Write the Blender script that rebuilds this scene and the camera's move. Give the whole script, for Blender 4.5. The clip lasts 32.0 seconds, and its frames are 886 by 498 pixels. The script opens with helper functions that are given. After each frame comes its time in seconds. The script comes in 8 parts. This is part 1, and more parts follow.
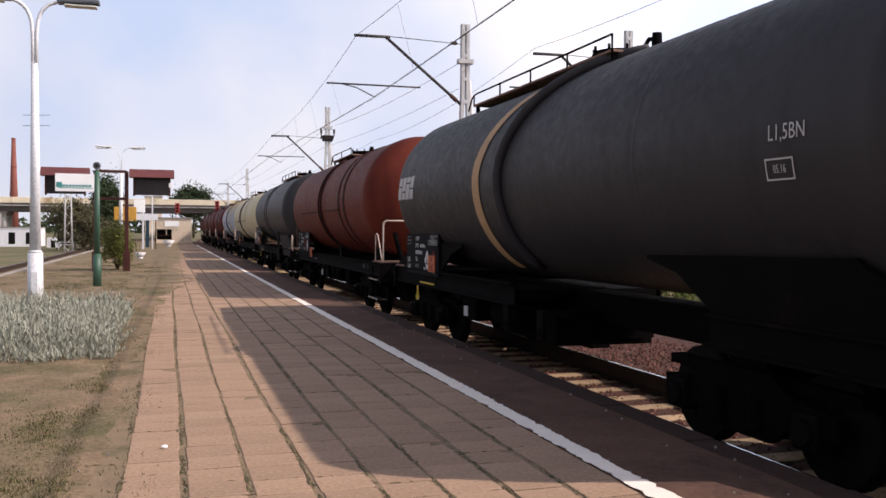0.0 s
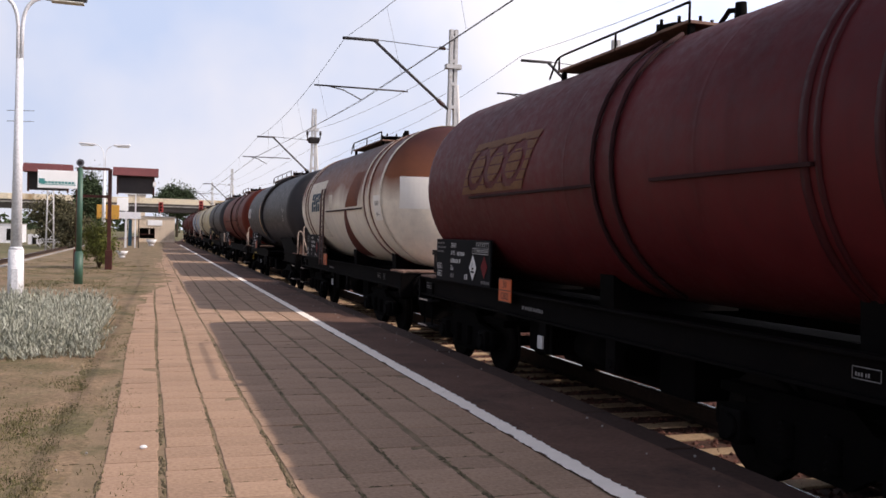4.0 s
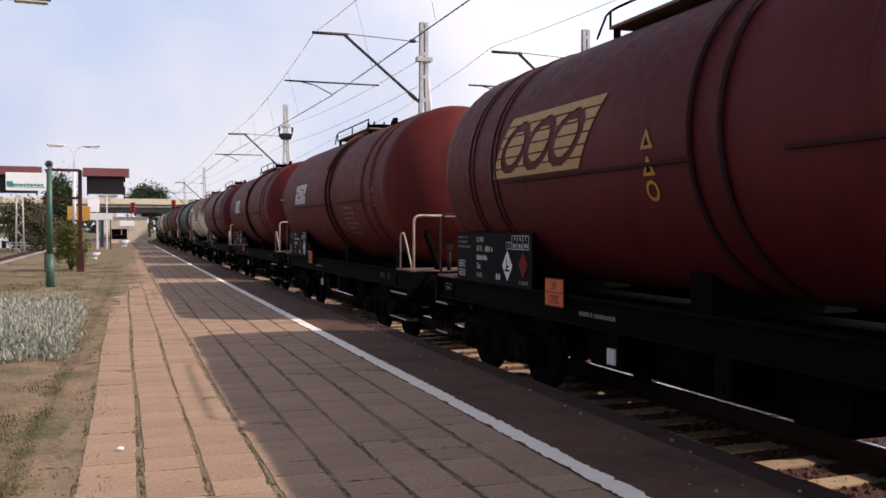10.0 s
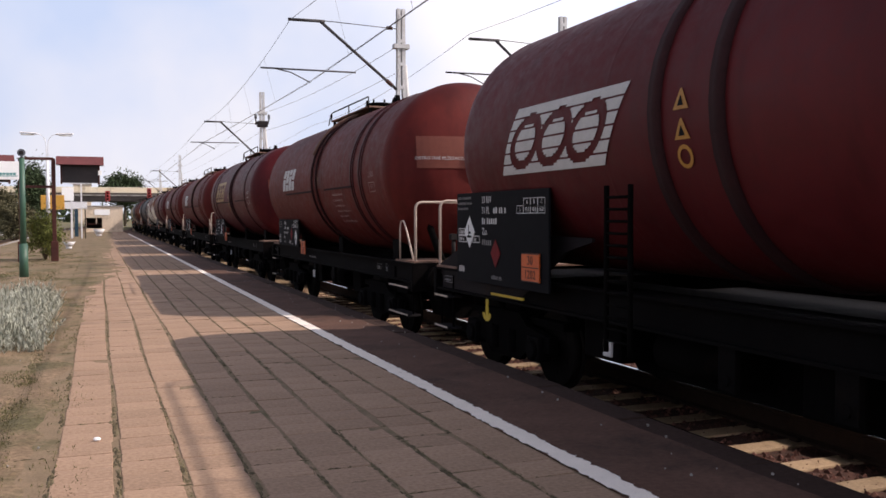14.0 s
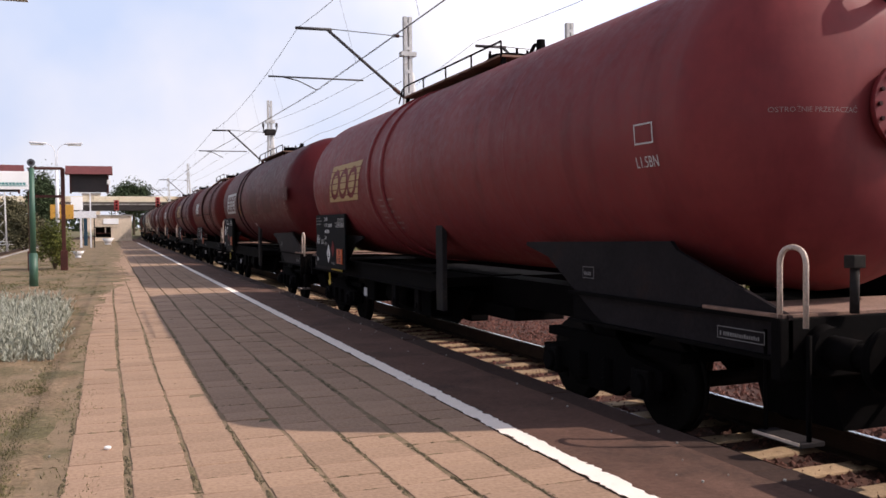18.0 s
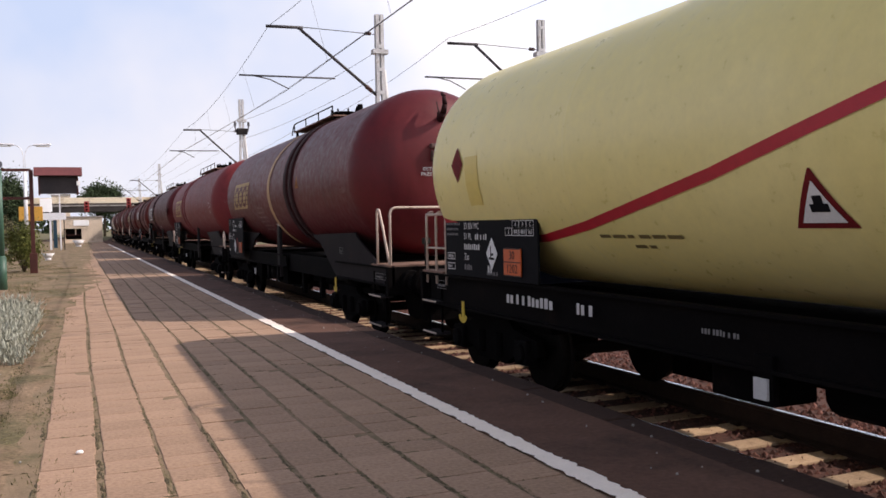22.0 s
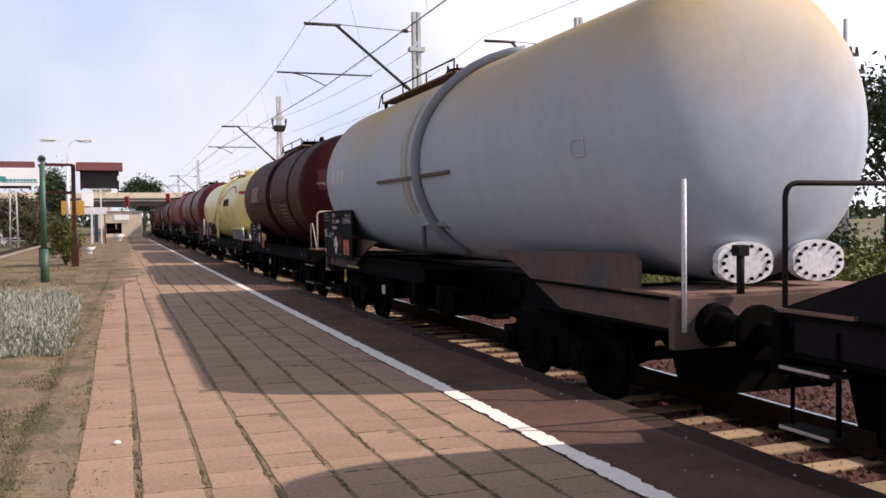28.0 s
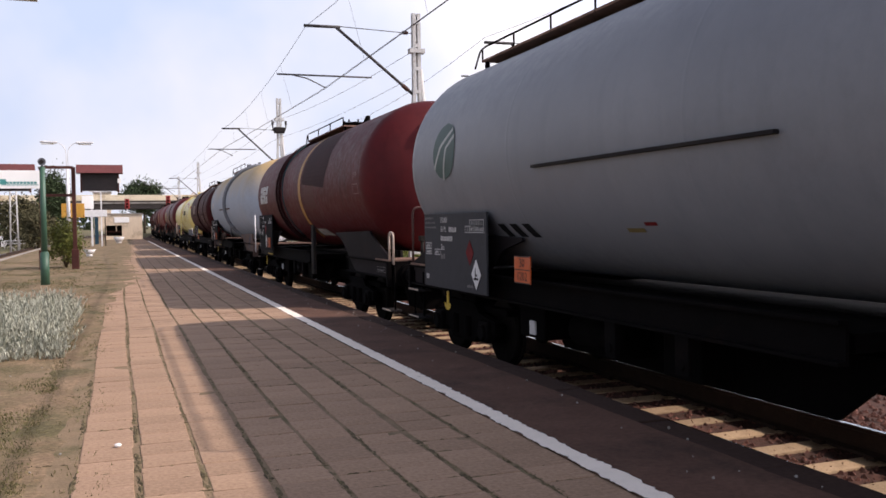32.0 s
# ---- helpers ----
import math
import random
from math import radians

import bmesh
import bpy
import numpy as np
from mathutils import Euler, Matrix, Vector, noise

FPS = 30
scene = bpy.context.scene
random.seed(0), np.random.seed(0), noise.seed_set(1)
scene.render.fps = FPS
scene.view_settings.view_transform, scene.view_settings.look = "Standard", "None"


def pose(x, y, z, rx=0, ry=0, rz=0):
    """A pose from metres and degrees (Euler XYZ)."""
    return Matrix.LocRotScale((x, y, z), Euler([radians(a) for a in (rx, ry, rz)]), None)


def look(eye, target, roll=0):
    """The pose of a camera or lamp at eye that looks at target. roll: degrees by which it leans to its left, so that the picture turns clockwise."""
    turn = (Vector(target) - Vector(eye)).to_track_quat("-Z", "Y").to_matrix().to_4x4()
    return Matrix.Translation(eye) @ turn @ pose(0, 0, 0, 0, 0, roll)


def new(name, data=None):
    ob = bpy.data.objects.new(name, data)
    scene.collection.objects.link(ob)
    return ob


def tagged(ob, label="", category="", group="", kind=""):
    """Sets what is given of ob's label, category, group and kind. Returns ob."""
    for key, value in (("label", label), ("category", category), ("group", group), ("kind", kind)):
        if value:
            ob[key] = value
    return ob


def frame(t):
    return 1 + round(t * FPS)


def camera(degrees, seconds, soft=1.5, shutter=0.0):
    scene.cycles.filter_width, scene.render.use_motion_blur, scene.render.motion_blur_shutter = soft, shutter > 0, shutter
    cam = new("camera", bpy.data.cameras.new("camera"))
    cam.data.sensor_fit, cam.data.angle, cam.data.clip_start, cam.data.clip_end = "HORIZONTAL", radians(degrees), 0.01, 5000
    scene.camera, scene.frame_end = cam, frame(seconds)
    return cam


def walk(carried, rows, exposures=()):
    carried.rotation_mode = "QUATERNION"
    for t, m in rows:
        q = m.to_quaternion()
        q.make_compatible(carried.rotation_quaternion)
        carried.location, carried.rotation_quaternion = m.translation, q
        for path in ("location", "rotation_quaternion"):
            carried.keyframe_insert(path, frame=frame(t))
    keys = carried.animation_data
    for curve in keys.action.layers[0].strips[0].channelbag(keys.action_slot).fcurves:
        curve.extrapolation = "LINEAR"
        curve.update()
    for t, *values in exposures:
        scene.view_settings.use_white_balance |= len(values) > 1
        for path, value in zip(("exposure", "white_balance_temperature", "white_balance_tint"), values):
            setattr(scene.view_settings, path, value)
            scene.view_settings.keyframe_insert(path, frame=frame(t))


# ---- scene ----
cam = camera(53.8, 32.0, 1.6)
CAMERA_ROWS = [
    (0, -0.001, 0.012, 1.602, 88.86, -0.35, -17.44),
    (0.5, -0.017, 0.004, 1.606, 88.93, -0.43, -17.41),
    (1, -0.009, 0.006, 1.602, 89.23, -0.60, -18.29),
    (1.5, -0.008, 0.001, 1.600, 89.21, -0.53, -18.57),
    (2, -0.006, 0.006, 1.601, 88.95, -0.44, -18.48),
    (2.5, -0.009, 0.003, 1.601, 89.12, -1.01, -18.02),
    (3, -0.015, 0.009, 1.606, 89.54, -1.59, -16.20),
    (3.5, -0.007, 0.009, 1.603, 89.35, -1.65, -17.69),
    (5.5, -0.006, 0.003, 1.601, 89.01, -1.36, -19.04),
    (6, -0.003, 0.001, 1.603, 88.90, -1.10, -19.02),
    (6.5, -0.011, 0.007, 1.604, 88.69, -0.90, -19.26),
    (7, -0.001, 0.001, 1.605, 88.74, -0.77, -19.50),
    (7.5, 0.002, 0.001, 1.603, 88.68, -0.53, -19.48),
    (8, -0.002, 0.006, 1.603, 88.86, -0.53, -19.70),
    (8.5, 0.008, -0.003, 1.600, 88.78, -0.40, -20.00),
    (9, -0.000, -0.000, 1.600, 88.74, -0.20, -19.77),
    (9.5, 0.000, 0.001, 1.604, 88.73, -0.32, -19.90),
    (10, 0.004, 0.002, 1.595, 88.75, -0.05, -20.07),
    (10.5, 0.003, -0.006, 1.597, 88.69, -0.14, -20.51),
    (11, 0.005, -0.002, 1.597, 88.37, -0.05, -20.53),
    (11.5, 0.003, -0.006, 1.609, 88.29, -0.10, -20.60),
    (12, 0.015, -0.005, 1.595, 88.43, -0.14, -20.96),
    (12.5, 0.010, -0.008, 1.602, 88.38, 0.06, -20.77),
    (13, 0.013, -0.004, 1.601, 88.23, 0.01, -20.84),
    (13.5, 0.006, -0.000, 1.595, 88.17, -0.08, -20.63),
    (14, 0.007, -0.010, 1.599, 87.93, 0.18, -21.50),
    (14.5, 0.025, -0.009, 1.601, 88.17, 0.98, -22.53),
    (15, 0.019, -0.009, 1.594, 88.44, 1.25, -23.54),
    (15.5, 0.024, -0.009, 1.591, 88.34, 1.73, -22.98),
    (17.5, -0.003, -0.010, 1.598, 88.23, 0.53, -21.69),
    (18, 0.001, -0.006, 1.598, 88.39, 0.54, -21.00),
    (18.5, 0.004, -0.003, 1.593, 88.38, 0.35, -21.13),
    (19, 0.005, -0.008, 1.592, 88.60, 0.49, -21.28),
    (19.5, 0.008, -0.009, 1.598, 88.39, 0.58, -21.44),
    (20, 0.011, 0.003, 1.592, 88.26, 0.60, -21.27),
    (20.5, 0.013, -0.001, 1.594, 88.30, 0.62, -21.16),
    (21, 0.015, -0.002, 1.592, 88.54, 0.61, -21.22),
    (21.5, 0.015, -0.006, 1.598, 88.22, 0.68, -21.47),
    (22, 0.009, -0.007, 1.599, 88.20, 1.22, -22.68),
    (22.5, 0.007, -0.014, 1.597, 88.38, 0.92, -21.53),
    (23, 0.006, -0.009, 1.595, 87.97, 0.69, -21.72),
    (23.5, 0.014, -0.001, 1.599, 87.86, 0.70, -21.11),
    (24, 0.007, 0.003, 1.594, 88.11, 0.48, -20.95),
    (24.5, 0.002, -0.001, 1.597, 88.29, 0.41, -20.82),
    (25, 0.002, 0.001, 1.596, 88.26, 0.35, -20.81),
    (25.5, 0.003, -0.008, 1.596, 88.18, 0.48, -20.83),
    (27.5, 0.008, 0.008, 1.594, 87.96, 0.59, -20.23),
    (28, 0.014, -0.002, 1.594, 88.10, 0.67, -20.38),
    (28.5, 0.018, -0.000, 1.595, 88.22, 0.58, -20.52),
    (29, 0.011, 0.001, 1.597, 88.05, 0.65, -20.57),
    (29.5, 0.020, -0.002, 1.591, 87.95, 0.62, -20.63),
    (30, 0.023, -0.007, 1.600, 87.79, 0.92, -20.99),
    (30.5, 0.019, 0.005, 1.599, 88.09, 0.83, -20.83),
    (31, 0.017, 0.001, 1.595, 88.09, 1.03, -20.19),
    (31.5, 0.014, 0.005, 1.591, 88.12, 1.01, -20.16),
    (32, 0.013, 0.002, 1.595, 88.20, 0.82, -20.37),
]
walk(cam, [(t, pose(x, y, z, a, b, c)) for t, x, y, z, a, b, c in CAMERA_ROWS], [(0.0, -0.01, 6850, 19.0), (10.0, -0.06, 6850, 19.0), (13.0, -0.01, 6850, 19.0), (15.0, 0.02, 6850, 19.0), (18.0, 0.06, 6850, 19.0), (21.0, 0.06, 6850, 19.0), (23.0, 0.00, 6850, 19.0), (25.0, 0.00, 6850, 19.0), (28.0, 0.04, 6850, 19.0), (30.0, 0.02, 6850, 19.0), (31.0, 0.06, 6850, 19.0), (32.0, 0.09, 6850, 19.0)])

# ---- light ----
TO_SUN = Vector((1.0, -0.37, 0.893)).normalized()
world = bpy.data.worlds.new("sky")
scene.world = world
world.use_nodes = True
wn, wl = world.node_tree.nodes, world.node_tree.links
sky = wn.new("ShaderNodeTexSky")
sky.sky_type, sky.sun_disc = "NISHITA", False
sky.sun_elevation = math.asin(TO_SUN.z)
sky.sun_rotation = math.atan2(TO_SUN.x, TO_SUN.y)
sky.air_density, sky.dust_density, sky.ozone_density = 1.0, 1.2, 1.5
haze = wn.new("ShaderNodeTexNoise")
haze.inputs["Scale"].default_value, haze.inputs["Detail"].default_value, haze.inputs["Roughness"].default_value = 2.6, 5.0, 0.5
cloud_tone = wn.new("ShaderNodeValToRGB")                 # blue gaps to white cloud
cloud_tone.color_ramp.elements[0].position, cloud_tone.color_ramp.elements[0].color = 0.36, (0.58, 0.73, 0.98, 1)
cloud_tone.color_ramp.elements[1].position, cloud_tone.color_ramp.elements[1].color = 0.62, (0.91, 0.94, 0.99, 1)
cloud_light = wn.new("ShaderNodeMixRGB")
cloud_light.blend_type = "MULTIPLY"
cloud_light.inputs["Fac"].default_value, cloud_light.inputs["Color2"].default_value = 1.0, (40.8, 40.8, 40.8, 1)
place, split = wn.new("ShaderNodeTexCoord"), wn.new("ShaderNodeSeparateXYZ")
veil = wn.new("ShaderNodeValToRGB")                       # the haze thins towards the zenith
veil.color_ramp.elements[0].position, veil.color_ramp.elements[0].color = 0.26, (0.94, 0.94, 0.94, 1)
veil.color_ramp.elements[1].position, veil.color_ramp.elements[1].color = 0.62, (0.16, 0.16, 0.16, 1)
cloud_mix = wn.new("ShaderNodeMixRGB")
wl.new(haze.outputs["Fac"], cloud_tone.inputs["Fac"])
facing, sunward = wn.new("ShaderNodeVectorMath"), wn.new("ShaderNodeValToRGB")
facing.operation, facing.inputs[1].default_value = "DOT_PRODUCT", TO_SUN
sunward.color_ramp.elements[0].position, sunward.color_ramp.elements[0].color = 0.0, (0.16, 0.16, 0.16, 1)   # thin cloud glows towards the sun
sunward.color_ramp.elements[1].position, sunward.color_ramp.elements[1].color = 1.0, (1.0, 0.98, 0.95, 1)
for at, tone in ((0.40, (0.25,) * 3), (0.53, (0.254,) * 3), (0.72, (0.40, 0.393, 0.385)), (0.90, (0.78, 0.755, 0.73))):
    sunward.color_ramp.elements.new(at).color = (*tone, 1)
half = wn.new("ShaderNodeMapRange")
half.inputs["From Min"].default_value, half.inputs["From Max"].default_value = -1.0, 1.0
glow = wn.new("ShaderNodeMixRGB")
glow.blend_type = "MULTIPLY"
glow.inputs["Fac"].default_value = 1.0
wl.new(place.outputs["Generated"], facing.inputs[0])
wl.new(facing.outputs["Value"], half.inputs["Value"])
wl.new(half.outputs["Result"], sunward.inputs["Fac"])
wl.new(cloud_tone.outputs["Color"], glow.inputs["Color1"])
wl.new(sunward.outputs["Color"], glow.inputs["Color2"])
wl.new(glow.outputs["Color"], cloud_light.inputs["Color1"])
wl.new(place.outputs["Generated"], split.inputs["Vector"])
wl.new(split.outputs["Z"], veil.inputs["Fac"])
wl.new(veil.outputs["Color"], cloud_mix.inputs["Fac"])
wl.new(sky.outputs["Color"], cloud_mix.inputs["Color1"])
wl.new(cloud_light.outputs["Color"], cloud_mix.inputs["Color2"])
wl.new(cloud_mix.outputs["Color"], wn["Background"].inputs["Color"])
wn["Background"].inputs["Strength"].default_value = 0.1
sun = new("sun", bpy.data.lights.new("sun", "SUN"))
sun.data.energy, sun.data.angle, sun.data.color = 4.35, radians(0.6), (1.0, 0.93, 0.84)
sun.matrix_world = look(TO_SUN * 60, (0, 0, 0))

# ---- plan, in metres ----
RAIL_TOP, TRACK_X = -0.42, 5.86       # the train's track; the platform's top is z = 0
EDGE_X, LINE_X = 4.11, 2.85           # platform edge, painted line
SLAB_W, SLAB_L = 0.385, 0.325        # slab with its joint, across and along
SPEED = 6.42


def bend(y):
    """How far the line has swung to the right at y, and its turn in radians."""
    d = max(0.0, y - 105.0)
    return d * d / 4000.0, d / 2000.0


# ---- materials ----
def nodes_of(name):
    m = bpy.data.materials.new(name)
    m.use_nodes = True
    return m, m.node_tree.nodes, m.node_tree.links, m.node_tree.nodes["Principled BSDF"]


def noise_node(n, l, scale, detail=4.0, rough=0.55, space="Object", stretch=(1, 1, 1)):
    tc, mp, tx = n.new("ShaderNodeTexCoord"), n.new("ShaderNodeMapping"), n.new("ShaderNodeTexNoise")
    mp.inputs["Scale"].default_value = stretch
    tx.inputs["Scale"].default_value, tx.inputs["Detail"].default_value, tx.inputs["Roughness"].default_value = scale, detail, rough
    l.new(tc.outputs[space], mp.inputs["Vector"])
    l.new(mp.outputs["Vector"], tx.inputs["Vector"])
    return tx.outputs["Fac"]


def ramp(n, l, fac, a, b, ca=(0, 0, 0), cb=(1, 1, 1)):
    r = n.new("ShaderNodeValToRGB")
    r.color_ramp.elements[0].position, r.color_ramp.elements[0].color = a, (*ca, 1)
    r.color_ramp.elements[1].position, r.color_ramp.elements[1].color = b, (*cb, 1)
    l.new(fac, r.inputs["Fac"])
    return r.outputs["Color"]


def mix(n, l, fac, c1, c2, blend="MIX"):
    x = n.new("ShaderNodeMixRGB")
    x.blend_type = blend
    for socket, v in (("Fac", fac), ("Color1", c1), ("Color2", c2)):
        if isinstance(v, (int, float)):
            x.inputs[socket].default_value = v
        elif isinstance(v, tuple):
            x.inputs[socket].default_value = (*v, 1)
        else:
            l.new(v, x.inputs[socket])
    return x.outputs["Color"]


def bump(n, l, height, strength, distance=0.01):
    b = n.new("ShaderNodeBump")
    b.inputs["Strength"].default_value, b.inputs["Distance"].default_value = strength, distance
    l.new(height, b.inputs["Height"])
    return b.outputs["Normal"]


def surface(name, c1, c2, scale=3.0, rough=0.8, metal=0.0, stain=None, stain_scale=0.7, stain_at=(0.5, 0.7),
            bumpy=0.2, bump_scale=None, stretch=(1, 1, 1), fine=0.25, space="Object", vary=0.0, island=False):
    """Two scales of colour, stains, and fine relief."""
    m, n, l, p = nodes_of(name)
    big = noise_node(n, l, scale, 5, 0.6, space, stretch)
    col = mix(n, l, ramp(n, l, big, 0.3, 0.7), c1, c2)
    if stain:
        s = noise_node(n, l, stain_scale, 6, 0.65, space, stretch)
        col = mix(n, l, ramp(n, l, s, *stain_at), col, stain)
    small = noise_node(n, l, scale * 14, 3, 0.6, space, stretch)
    dark = tuple(max(0.0, 1 - fine) for _ in range(3))
    col = mix(n, l, 1.0, col, ramp(n, l, small, 0.3, 0.7, dark, (1 + fine * 0.4,) * 3), "MULTIPLY")
    if vary:
        if island:
            info = n.new("ShaderNodeNewGeometry").outputs["Random Per Island"]
        else:
            info = n.new("ShaderNodeObjectInfo").outputs["Random"]
        col = mix(n, l, 1.0, col, ramp(n, l, info, 0.0, 1.0, (1 - vary,) * 3, (1 + vary * 0.5,) * 3), "MULTIPLY")
    l.new(col, p.inputs["Base Color"])
    p.inputs["Roughness"].default_value, p.inputs["Metallic"].default_value = rough, metal
    p.inputs["Specular IOR Level"].default_value = 0.5 if rough < 0.6 else 0.2 if max(c1) > 0.02 else 0.04
    if bumpy:
        h = noise_node(n, l, bump_scale or scale * 10, 4, 0.6, space)
        l.new(bump(n, l, h, bumpy), p.inputs["Normal"])
    return m


def tank_paint(name, base, faded, top=None, rust=None, rust_at=(0.58, 0.72), mid=None, soot=0.55, rough=0.5, streak=0.5, gloss=0.22, ragged=1.3):
    """Weathered paint of a tank: fading, drips down the sides, a stained crown, patches of rust."""
    m, n, l, p = nodes_of(name)
    c = mix(n, l, ramp(n, l, noise_node(n, l, 0.55, 5, 0.6), 0.32, 0.68), base, faded)
    drips = noise_node(n, l, 2.6, 4, 0.6, "Object", (1.0, 1.0, 0.10))
    dark = tuple(v * 0.45 for v in base)
    c = mix(n, l, mix(n, l, 1.0, ramp(n, l, drips, 0.5, 0.78), (streak,) * 3, "MULTIPLY"), c, dark)
    if rust:
        r = noise_node(n, l, 0.9, 7, 0.68, "Object", (1.0, 0.8, 0.35))
        c = mix(n, l, ramp(n, l, r, *rust_at), c, rust)
    if top:
        tc, sp = n.new("ShaderNodeTexCoord"), n.new("ShaderNodeSeparateXYZ")
        l.new(tc.outputs["Object"], sp.inputs["Vector"])
        add, w = n.new("ShaderNodeMath"), noise_node(n, l, 0.9, 4 if ragged > 1 else 3, 0.6 if ragged > 1 else 0.5, "Object", (1, 1, 0.4))
        add.operation = "MULTIPLY_ADD"
        l.new(w, add.inputs[0])
        add.inputs[1].default_value = ragged
        l.new(sp.outputs["Z"], add.inputs[2])
        for colour, start, width in ([mid] if mid else []) + [top]:
            span = n.new("ShaderNodeMapRange")
            span.inputs["From Min"].default_value, span.inputs["From Max"].default_value = start, start + width
            l.new(add.outputs[0], span.inputs["Value"])
            c = mix(n, l, span.outputs["Result"], c, colour)
    p.inputs["Specular IOR Level"].default_value = gloss
    grime = noise_node(n, l, 7.0, 5, 0.7)
    c = mix(n, l, 1.0, c, ramp(n, l, grime, 0.25, 0.75, (0.45 + soot * 0.55,) * 3, (1.08,) * 3), "MULTIPLY")
    l.new(c, p.inputs["Base Color"])
    rr = ramp(n, l, grime, 0.3, 0.7, (rough - 0.1,) * 3, (rough + 0.15,) * 3)
    l.new(rr, p.inputs["Roughness"])
    h = noise_node(n, l, 1.6, 3, 0.5)
    l.new(bump(n, l, h, 0.12, 0.03), p.inputs["Normal"])
    return m


def plain(name, c, rough=0.6, metal=0.0, fine=0.15, scale=8.0):
    return surface(name, c, tuple(v * 0.85 for v in c), scale, rough, metal, fine=fine, bumpy=0.08)


